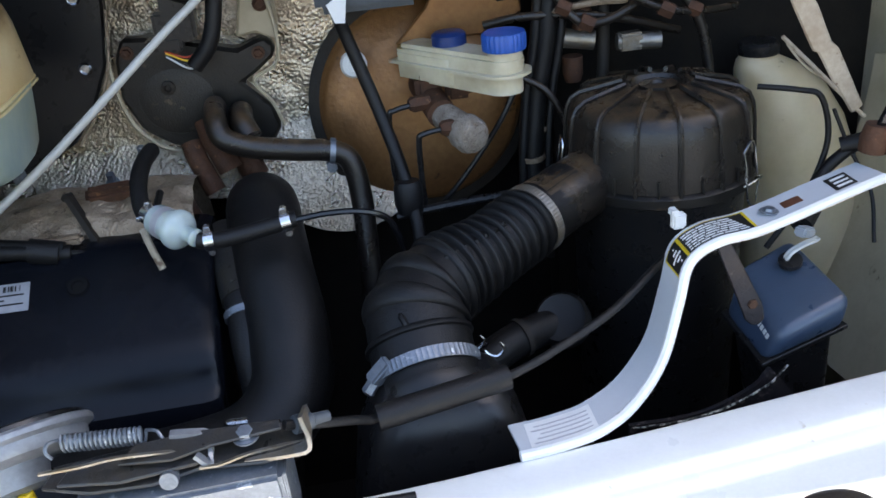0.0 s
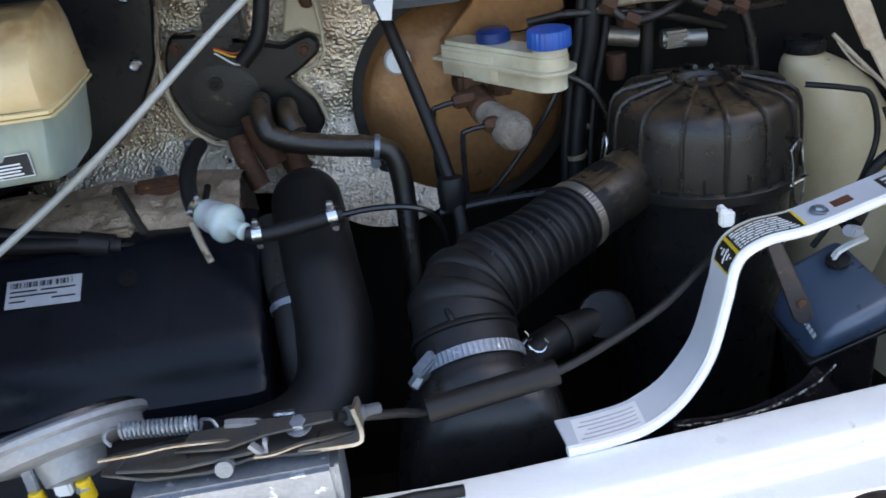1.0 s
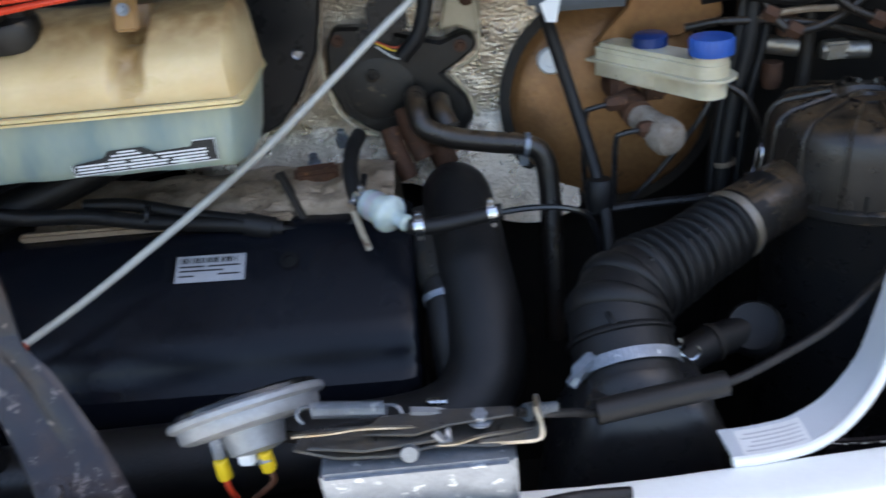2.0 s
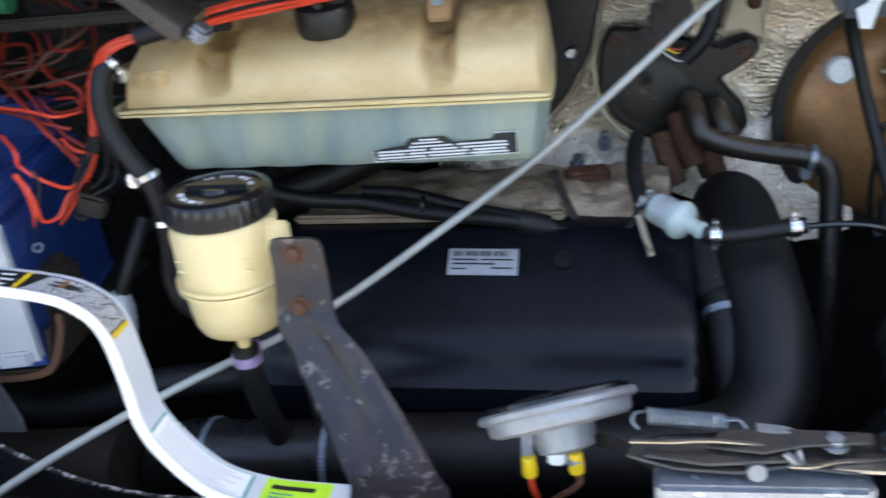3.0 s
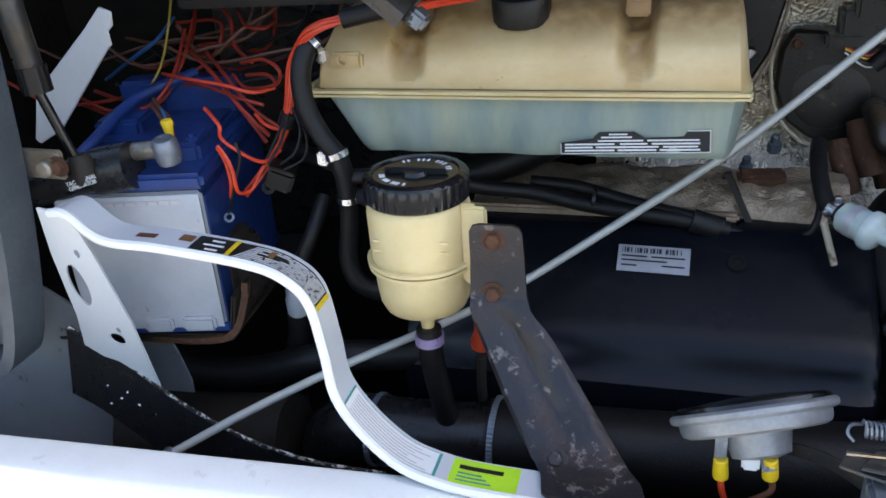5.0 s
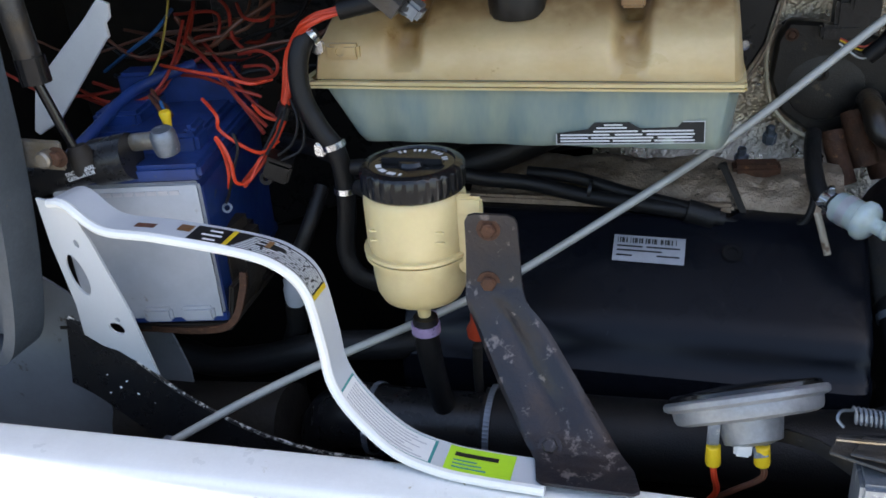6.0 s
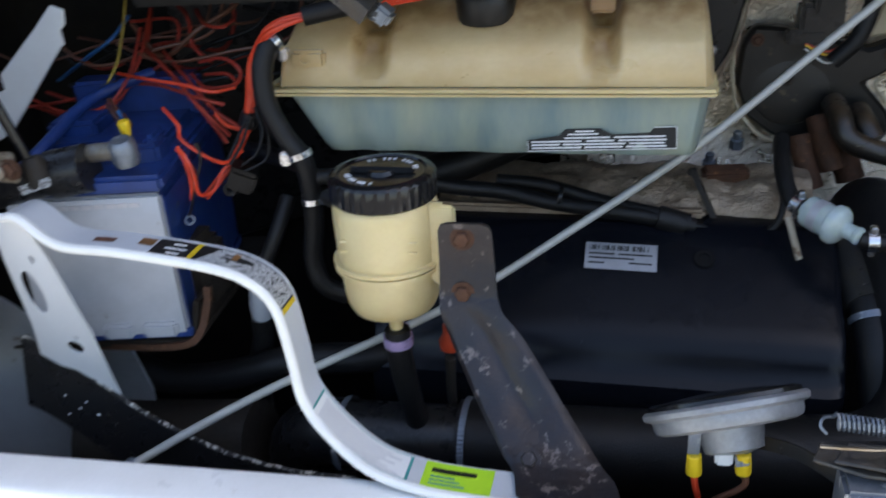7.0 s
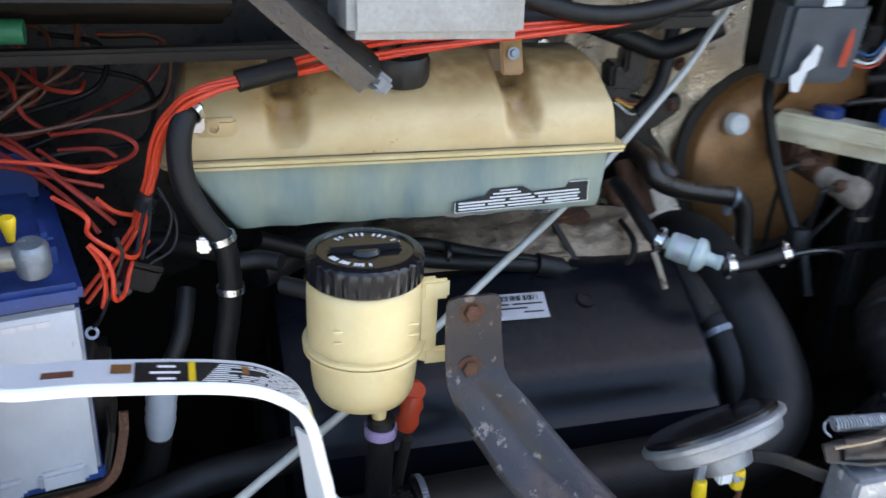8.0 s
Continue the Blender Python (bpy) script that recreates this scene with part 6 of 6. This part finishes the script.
def bonnet_side():
    b = thing("bonnet", "raised bonnet with grey painted inner frame", "bonnet")
    # Skin out of view; its lean and width place the shadow's edge.
    def skin(u, v):
        x = -1.0 + 2.27 * u
        return Vector((x, 1.48 - 0.63 * v + 0.06 * v * v, 1.36 + 0.69 * v - 0.02 * (2 * u - 1) ** 2))
    part("skin", grid(skin, 16, 10, 0.02), M_white, b)
    # Lining is an addition that darkens what the bay reflects.
    part("lining", grid(lambda u, v: skin(0.04 + 0.92 * u, 0.05 + 0.9 * v) + Vector((0, -0.03, -0.04)), 16, 10, 0.01), M_lining, b, "unseen dark lining added under the bonnet to deepen the shade")
    rail = spline([(-0.68, 0.842, 0.952), (-0.628, 0.842, 0.958), (-0.602, 0.842, 0.982), (-0.585, 0.846, 1.06), (-0.573, 0.85, 1.16), (-0.571, 0.856, 1.26), (-0.60, 0.90, 1.45), (-0.66, 1.02, 1.68), (-0.72, 1.13, 1.86)], 8)
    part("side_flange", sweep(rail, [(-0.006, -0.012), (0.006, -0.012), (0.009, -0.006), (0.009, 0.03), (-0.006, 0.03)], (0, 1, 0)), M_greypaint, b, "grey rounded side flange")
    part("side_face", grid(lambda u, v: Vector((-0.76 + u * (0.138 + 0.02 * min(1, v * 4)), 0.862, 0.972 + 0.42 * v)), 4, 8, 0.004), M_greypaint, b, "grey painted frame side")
    bolt((-0.578, 0.850, 1.185), (0.2, -1, 0), 0.006, 0.002, M_rust, b)
    bolt((-0.568, 0.850, 1.225), (0.2, -1, 0), 0.007, 0.004, M_rust, b)
    g = thing("gas_strut", "grey gas strut cylinder with black rod and rusty pivot", "gas strut", "bonnet gas struts")
    part("cylinder", tube([(-0.552, 0.90, 1.225), (-0.556, 0.90, 1.32), (-0.60, 0.96, 1.6)], 0.0115, 4, 18), M_lever, g)
    part("collar", tube([(-0.551, 0.90, 1.212), (-0.552, 0.90, 1.235)], 0.0135, 3, 18), M_gloss, g)
    part("rod", tube([(-0.532, 0.905, 1.14), (-0.551, 0.90, 1.215)], 0.0045, 3, 12), M_gloss, g, "black piston rod")
    part("ball_joint", join(lathe([(0.011, -0.008), (0.011, 0.012), (0.008, 0.018)], (-0.529, 0.905, 1.135), (-0.15, 0, 1), 16)), M_dark, g)
    part("pivot_plate", join(box((-0.568, 0.885, 1.152), (0.075, 0.004, 0.028), 0.002, (0, 2, 0)), lathe([(0.008, 0), (0.008, 0.01), (0.006, 0.012)], (-0.545, 0.884, 1.150), (0, -1, 0), 14)), M_zincyellow, g, "steel pivot plate with rusty bolt")
    bolt((-0.536, 0.884, 1.15), (0, -1, 0), 0.0065, 0.006, M_rust, g)
    f = thing("wing_flap", "pale jagged-edged metal flange beside the gas strut", "flange")
    part("plate", slab([(-0.607, 1.234), (-0.585, 1.255), (-0.572, 1.25), (-0.574, 1.236), (-0.581, 1.23), (-0.58, 1.216), (-0.584, 1.214), (-0.668, 1.124), (-0.70, 1.107), (-0.706, 1.112), (-0.688, 1.165)], face_frame((0, 1.055, 0), (1, 0, 0), (0, 0, 1)), 0.004, 0.001), M_white, f)
bonnet_side()

def left_low():
    w = thing("wheel_arch_panel", "white painted inner panel below the brace tab, coloured grey for its shadow", "panel")
    def sk(u, v):
        return Vector((-0.76 + 0.15 * u + 0.03 * v, 0.905 + 0.03 * u, 0.78 + 0.26 * v - 0.09 * u * u * v))
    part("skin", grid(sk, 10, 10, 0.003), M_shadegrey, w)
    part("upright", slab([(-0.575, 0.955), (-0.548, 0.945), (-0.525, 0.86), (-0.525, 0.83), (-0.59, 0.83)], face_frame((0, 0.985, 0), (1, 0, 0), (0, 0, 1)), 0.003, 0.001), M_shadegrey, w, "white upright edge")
    b = thing("lamp_bracket", "black steel bracket with chipped pale edge at the front panel", "bracket")
    top = spline([(-0.585, 0.892, 0.975), (-0.555, 0.89, 0.962), (-0.51, 0.886, 0.934), (-0.465, 0.884, 0.902), (-0.40, 0.88, 0.873), (-0.33, 0.878, 0.858), (-0.26, 0.876, 0.857)], 6)
    low = [p + Vector((-0.012, -0.004, -0.075 if i < 30 else -0.04)) for i, p in enumerate(top)]
    bm = bmesh.new()
    a = [bm.verts.new(p) for p in top]
    c = [bm.verts.new(p) for p in low]
    for i in range(len(a) - 1):
        bm.faces.new((a[i], a[i + 1], c[i + 1], c[i]))
    bmesh.ops.recalc_face_normals(bm, faces=bm.faces[:])
    bmesh.ops.solidify(bm, geom=bm.faces[:], thickness=0.003)
    part("plate", bm, M_black, b)
    part("edge", sweep(top, circle(0.0022, 6)), M_chip, b, "chipped pale edge")
    rnd = random.Random(5)
    for i in range(26):
        x = -0.55 + 0.16 * rnd.random()
        part("paint_chip", box((x, 0.882 - 0.001, 0.955 - (x + 0.57) * 0.62 - 0.012 - 0.05 * rnd.random()), (0.0012 + 0.0022 * rnd.random(), 0.002, 0.0014), 0.0004, (0, 30 * rnd.random(), 0)), M_paper, b)
    h = thing("radiator_hose", "black rubber hose crossing low beside the battery", "hose")
    part("tube", tube([(-0.66, 0.99, 0.925), (-0.605, 1.0, 0.905), (-0.562, 1.0, 0.878), (-0.508, 1.0, 0.86), (-0.435, 1.0, 0.872), (-0.366, 1.0, 0.895), (-0.29, 1.02, 0.893), (-0.24, 1.06, 0.88)], 0.0165, 8, 16), M_rubber, h)
    part("tube", tube([(-0.60, 0.96, 0.80), (-0.5, 0.97, 0.80), (-0.4, 0.97, 0.81)], 0.045, 6, 20), M_dark, h, "dark lower pipe")
    c = thing("wiring_connector", "grey ribbed connector boot on black conduit", "connector")
    part("boot", lathe([(0.010, -0.03), (0.012, -0.02), (0.0135, -0.01), (0.0125, -0.006), (0.0135, 0.0), (0.0125, 0.005), (0.0135, 0.01), (0.011, 0.022), (0.009, 0.03)], (-0.394, 1.015, 0.965), (0.12, 0.05, 1), 20), M_batgrey, c, "grey ribbed boot")
    part("conduit", tube([(-0.397, 1.013, 0.94), (-0.404, 1.02, 0.905), (-0.42, 1.03, 0.86), (-0.43, 1.04, 0.75)], 0.0115, 6, 12), M_rubber, c)
    part("conduit", tube([(-0.388, 1.016, 0.995), (-0.372, 1.025, 1.03), (-0.365, 1.05, 1.06)], 0.008, 5, 12), M_rubber, c)
    o = thing("overflow_hose", "black overflow hose from the tank with steel clips", "hose")
    part("tube", tube([(-0.349, 1.045, 1.222), (-0.356, 1.036, 1.216), (-0.362, 1.028, 1.195), (-0.36, 1.024, 1.165), (-0.347, 1.023, 1.135), (-0.333, 1.024, 1.112), (-0.329, 1.027, 1.08), (-0.332, 1.03, 1.04), (-0.338, 1.03, 1.0), (-0.33, 1.03, 0.972), (-0.31, 1.04, 0.955)], 0.0098, 8, 14), M_rubber, o)
    for at, ax in (((-0.352, 1.039, 1.220), (0.5, 0.6, 0.5)), ((-0.334, 1.024, 1.116), (-0.3, 0, 1)), ((-0.329, 1.028, 1.068), (0, 0, 1))):
        clamp_ring(at, ax, 0.0102, 0.006, M_chrome, o, True)
    part("tee", tube([(-0.329, 1.03, 1.09), (-0.305, 1.03, 1.092), (-0.287, 1.02, 1.092)], 0.008, 4, 12), M_rubber, o)
    part("tee", tube([(-0.33, 1.03, 1.10), (-0.37, 1.06, 1.098), (-0.42, 1.09, 1.095)], 0.009, 4, 12), M_rubber, o)
    r = thing("dipstick_cap", "red plastic dipstick cap behind the bracket", "cap")
    part("cap", join(lathe([(0.008, -0.02), (0.011, -0.012), (0.009, -0.003), (0.011, 0.005), (0.008, 0.014)], (-0.183, 0.972, 0.962), (0.25, 0.1, 1), 18), lathe([(0.009, -0.004), (0.009, 0.004)], (-0.179, 0.974, 0.980), (0, -1, 0.2), 16)), M_redcap, r)
    part("tube", tube([(-0.186, 0.968, 0.935), (-0.19, 0.98, 0.88), (-0.19, 1.0, 0.8)], 0.005, 4, 10), M_dark, r)
left_low()

# ---- wiring in the left corner ----
def wiring():
    h = thing("red_cable_bundle", "bundle of red cables taped along the coolant tank", "cables")
    base = [(-0.45, 1.03, 1.06), (-0.425, 1.04, 1.09), (-0.399, 1.045, 1.127), (-0.385, 1.045, 1.165), (-0.376, 1.042, 1.20), (-0.362, 1.036, 1.222), (-0.345, 1.03, 1.235), (-0.315, 1.03, 1.244), (-0.27, 1.04, 1.252), (-0.2, 1.06, 1.262), (-0.1, 1.08, 1.268), (0.05, 1.12, 1.275), (0.12, 1.16, 1.285), (0.2, 1.2, 1.30)]
    rnd = random.Random(11)
    for i in range(6):
        a = 2 * math.pi * i / 6
        o = Vector((0.0042 * math.cos(a), 0.004 * math.sin(a), 0.0046 * math.sin(a + 0.6)))
        spread = [1.6, 1.3, 1, 1, 1, 1, 1, 0.8, 1.2, 1.5, 1.2, 1, 1, 1]
        part("cable", tube([Vector(p) + o * s + Vector((rnd.uniform(-1, 1), 0, rnd.uniform(-1, 1))) * 0.0012 for p, s in list(zip(base, spread))[(0 if i < 2 else 2):]], 0.0020, 7, 8), M_red, h, "red cable")
    part("tape", tube(base[7:9], 0.0088, 6, 12), M_rubber, h, "black tape wrap")
    part("tape", tube([(-0.388, 1.045, 1.150), (-0.394, 1.045, 1.137)], 0.009, 3, 12), M_black, h, "black tape wrap")
    s = thing("loose_wires", "tangle of loose red and dark wires above the battery", "wires")
    for i in range(12):
        x, y, z = -0.68 + 0.24 * rnd.random(), 1.13 + 0.14 * rnd.random(), 1.14 + 0.06 * rnd.random()
        w, d, up = 0.05 + 0.08 * rnd.random(), 0.05 * rnd.random(), 0.035 * rnd.random() - 0.01
        pts = [(x - w, y - d, z + up), (x - w * 0.4, y - d * 1.3, z - 0.02 * rnd.random()), (x + w * 0.4, y - d, z + 0.01), (x + w, y, z + up + 0.02 * rnd.random()), (x + w * 1.05, y + 0.03, z + up + 0.05), (x + w * 0.5, y + 0.05, z + 0.07)]
        part("wire", tube(pts, rnd.choice((0.0016, 0.0020, 0.0027)), 6, 7), rnd.choice((M_redshade, M_brownwire, M_rubber, M_rubber)), s)
    def wire(mt, r, *pts):
        part("wire", tube(pts, r, 7, 7), mt, s)
    # Deeper wires get the darker red for cowl shade, nearer ones stay M_red.
    wire(M_redshade, 0.0019, (-0.659, 1.08, 1.153), (-0.605, 1.06, 1.144), (-0.555, 1.06, 1.151), (-0.54, 1.09, 1.176), (-0.547, 1.14, 1.213))
    wire(M_redshade, 0.0019, (-0.671, 1.1, 1.137), (-0.614, 1.08, 1.133), (-0.557, 1.08, 1.148), (-0.54, 1.11, 1.183), (-0.546, 1.16, 1.221))
    wire(M_redshade, 0.0022, (-0.667, 1.12, 1.148), (-0.61, 1.1, 1.145), (-0.568, 1.12, 1.162), (-0.551, 1.15, 1.192), (-0.565, 1.2, 1.226))
    wire(M_red, 0.0019, (-0.56, 1.1, 1.174), (-0.502, 1.06, 1.179), (-0.458, 1.05, 1.176), (-0.428, 1.05, 1.169), (-0.413, 1.07, 1.168))
    wire(M_redshade, 0.0019, (-0.569, 1.12, 1.158), (-0.502, 1.08, 1.167), (-0.453, 1.06, 1.161), (-0.423, 1.06, 1.153))
    wire(M_redshade, 0.0019, (-0.463, 1.1, 1.186), (-0.421, 1.07, 1.197), (-0.395, 1.05, 1.191), (-0.407, 1.06, 1.174), (-0.45, 1.08, 1.165), (-0.475, 1.1, 1.174))
    wire(M_redshade, 0.0019, (-0.459, 1.1, 1.173), (-0.425, 1.08, 1.179), (-0.412, 1.07, 1.175))
    wire(M_redshade, 0.0022, (-0.551, 1.14, 1.195), (-0.486, 1.08, 1.179), (-0.444, 1.05, 1.153), (-0.417, 1.05, 1.124))
    wire(M_redshade, 0.0022, (-0.555, 1.16, 1.183), (-0.491, 1.1, 1.162), (-0.45, 1.07, 1.137), (-0.432, 1.07, 1.109))
    wire(M_redshade, 0.0022, (-0.536, 1.15, 1.192), (-0.485, 1.1, 1.174), (-0.447, 1.08, 1.143), (-0.419, 1.08, 1.122))
    wire(M_red, 0.0019, (-0.429, 1.05, 1.147), (-0.416, 1.045, 1.137), (-0.4, 1.05, 1.13))
    wire(M_redshade, 0.0019, (-0.489, 1.16, 1.227), (-0.466, 1.13, 1.218), (-0.441, 1.12, 1.217), (-0.437, 1.14, 1.221))
    wire(M_redshade, 0.0022, (-0.541, 1.2, 1.232), (-0.501, 1.16, 1.221), (-0.489, 1.14, 1.194), (-0.466, 1.13, 1.178))
    wire(M_bluewire, 0.0022, (-0.679, 1.16, 1.15), (-0.605, 1.12, 1.187), (-0.572, 1.12, 1.206), (-0.571, 1.16, 1.222))
    wire(M_red, 0.0019, (-0.454, 1.0, 1.168), (-0.43, 0.98, 1.158), (-0.43, 0.98, 1.145), (-0.415, 0.985, 1.129), (-0.401, 1.0, 1.115), (-0.391, 1.02, 1.12))
    wire(M_red, 0.0019, (-0.429, 0.97, 1.141), (-0.419, 0.965, 1.131), (-0.415, 0.965, 1.117), (-0.416, 0.97, 1.095), (-0.41, 0.985, 1.092), (-0.405, 1.0, 1.106), (-0.398, 1.02, 1.117), (-0.391, 1.04, 1.133))
    wire(M_red, 0.0019, (-0.43, 0.97, 1.14), (-0.423, 0.968, 1.127), (-0.421, 0.968, 1.107), (-0.425, 0.97, 1.089))
    wire(M_rubber, 0.0015, (-0.41, 0.97, 1.145), (-0.407, 0.968, 1.13), (-0.416, 0.968, 1.107), (-0.427, 0.97, 1.081), (-0.434, 0.975, 1.071))
    wire(M_rubber, 0.0015, (-0.401, 1.0, 1.112), (-0.396, 1.02, 1.129), (-0.39, 1.04, 1.148))
    wire(M_rubber, 0.0015, (-0.396, 1.0, 1.113), (-0.39, 1.02, 1.128), (-0.386, 1.04, 1.151))
    wire(M_rubber, 0.0015, (-0.394, 1.02, 1.105), (-0.379, 1.025, 1.116), (-0.372, 1.03, 1.137), (-0.381, 1.04, 1.157))
    wire(M_rubber, 0.0015, (-0.392, 1.02, 1.099), (-0.373, 1.03, 1.108), (-0.369, 1.035, 1.13), (-0.38, 1.04, 1.154))
    wire(M_olive, 0.0013, (-0.543, 1.12, 1.253), (-0.542, 1.1, 1.222), (-0.551, 1.09, 1.189), (-0.563, 1.08, 1.167), (-0.574, 1.08, 1.155))
    wire(M_brownwire, 0.0022, (-0.485, 0.99, 1.154), (-0.496, 1.0, 1.159), (-0.517, 1.02, 1.161), (-0.536, 1.04, 1.164))
    wire(M_brownwire, 0.0022, (-0.489, 0.985, 1.15), (-0.505, 1.0, 1.159), (-0.533, 1.03, 1.161))
    wire(M_bluewire, 0.0018, (-0.489, 0.98, 1.152), (-0.492, 0.99, 1.157), (-0.501, 1.0, 1.165))
    part("ring_terminal", lathe([(0.003, -0.001), (0.0052, -0.001), (0.0052, 0.001), (0.003, 0.001)], (-0.436, 0.978, 1.064), (0.2, -0.8, 0.5), 18, None, True), M_zinc, s, "bright ring terminal")
    part("blue_plug", box((-0.645, 1.06, 1.175), (0.016, 0.012, 0.016), 0.002, (0, 20, 10)), M_bluewire, s, "light blue plug")
    r = thing("relay", "small black relay hanging on its wires", "relay")
    part("case", join(box((-0.400, 1.028, 1.087), (0.027, 0.018, 0.024), 0.003, (10, 25, 15)), box((-0.3945, 1.0265, 1.0995), (0.026, 0.020, 0.004), 0.001, (10, 25, 15))), M_blackdusty, r)
    part("lug", lathe([(0.003, -0.002), (0.007, -0.002), (0.007, 0.002), (0.003, 0.002)], (-0.414, 1.026, 1.077), (0.1, -1, 0.2), 14, None, True), M_blackdusty, r)
wiring()

def emblem():
    e = thing("emblem", "small dark oval emblem with chrome rim on the front panel", "emblem")
    m = pose(0.616, 0.728, 0.912, -6, 0, 0) @ Matrix.Diagonal((1.5, 1, 1, 1))
    for name, prof, mt in (("rim", [(0.020, 0), (0.020, 0.003), (0.017, 0.005)], M_chrome), ("face", [(0.0165, 0.003), (0.0165, 0.0055), (0.010, 0.007)], M_gloss)):
        b = lathe(prof, (0, 0, 0), (0, 0, 1), 32)
        bmesh.ops.transform(b, matrix=m, verts=b.verts[:])
        part(name, b, mt, e)
emblem()

# ---- cowl and parts above the tank ----
def cowl():
    c = tagged(part("wall_cowl", join(box((0.08, 1.30, 1.345), (2.0, 0.26, 0.05), 0.01, (-10, 0, 0)), box((-0.62, 1.12, 1.29), (0.62, 0.2, 0.02), 0.006, (-14, 0, 0))), M_dark), "dark dirty cowl pressing above the tank", "cowl", kind="structure")
    rl = thing("cowl_rail", "dark steel rail with bright worn edge above the tank", "rail")
    part("rail", box((-0.36, 1.10, 1.252), (0.32, 0.02, 0.012), 0.003, (0, -1, 0)), M_dark, rl)
    part("back_rail", box((0.02, 1.18, 1.262), (0.34, 0.03, 0.016), 0.004, (0, -2, 0)), M_dark, rl)
    e = thing("wiper_motor", "grey cast wiper motor gearbox above the coolant tank", "motor")
    part("gearbox", join(box((-0.186, 0.965, 1.318), (0.125, 0.09, 0.052), 0.006, (-4, 0, 0)), box((-0.186, 0.97, 1.35), (0.10, 0.08, 0.02), 0.006)), M_ecu, e, "brushed grey gearbox casting")
    part("arm", sweep([Vector((-0.310, 0.965, 1.336)), Vector((-0.275, 0.962, 1.305)), Vector((-0.236, 0.960, 1.273)), Vector((-0.226, 0.960, 1.264))], [(-0.011, -0.017), (0.006, -0.020), (0.011, -0.012), (0.011, 0.012), (0.006, 0.020), (-0.011, 0.017)], (0, 1, 0.3)), M_lever, e, "dirty cast mounting arm")
    part("jaw", box((-0.219, 0.957, 1.259), (0.016, 0.020, 0.014), 0.003, (0, 40, 0)), M_zinc, e, "bright clamp jaw")
    bolt((-0.224, 0.952, 1.262), (0, -1, 0.3), 0.005, 0.004, M_lever, e)
    bolt((-0.258, 0.948, 1.288), (0, -1, 0.3), 0.005, 0.004, M_lever, e)
    st = thing("tank_strap", "dirty steel straps holding the coolant tank", "strap")
    part("strap", box((-0.057, 1.118, 1.243), (0.022, 0.006, 0.036), 0.002, (-20, 0, 0)), M_amber, st, "amber-stained strap lug")
    bolt((-0.057, 1.113, 1.246), (0, -1, 0.2), 0.004, 0.003, M_zinc, st)
    part("strap", box((-0.272, 1.118, 1.243), (0.024, 0.006, 0.03), 0.002, (-20, 0, 0)), M_dark, st)
    t = thing("cowl_loom", "black taped wiring loom along the cowl with a red cable", "loom")
    part("loom", tube([(-0.10, 1.16, 1.275), (0.02, 1.15, 1.27), (0.08, 1.16, 1.268), (0.14, 1.18, 1.275), (0.22, 1.2, 1.288), (0.3, 1.22, 1.31)], 0.012, 7, 12), M_rubber, t)
    part("loom", tube([(-0.06, 1.10, 1.30), (0.0, 1.10, 1.285), (0.06, 1.11, 1.283), (0.14, 1.13, 1.295), (0.24, 1.17, 1.315)], 0.009, 7, 12), M_rubber, t)
    part("tape", tube([(0.05, 1.155, 1.269), (0.066, 1.158, 1.269)], 0.015, 3, 12), M_rubber, t)
    gb = thing("green_plug", "dark green plug housing under the cowl", "plug")
    part("body", tube([(-0.56, 1.09, 1.272), (-0.47, 1.09, 1.272)], 0.010, 3, 14), M_green, gb)
cowl()

# ---- every thing's origin at its base ----
bpy.context.view_layer.update()
for top in [o for o in scene.collection.objects if o.type == "EMPTY" and not o.parent]:
    kids = [o for o in top.children_recursive if o.type == "MESH"]
    pts = [o.matrix_world @ Vector(c) for o in kids for c in o.bound_box]
    lo = Vector([min(p[i] for p in pts) for i in range(3)])
    hi = Vector([max(p[i] for p in pts) for i in range(3)])
    base = Vector(((lo.x + hi.x) / 2, (lo.y + hi.y) / 2, lo.z))
    for o in kids:
        if o.matrix_basis.translation.length > 0:
            o.matrix_basis = Matrix.Translation(-base) @ o.matrix_basis
        else:
            o.data.transform(Matrix.Translation(-base))
    top.location = base
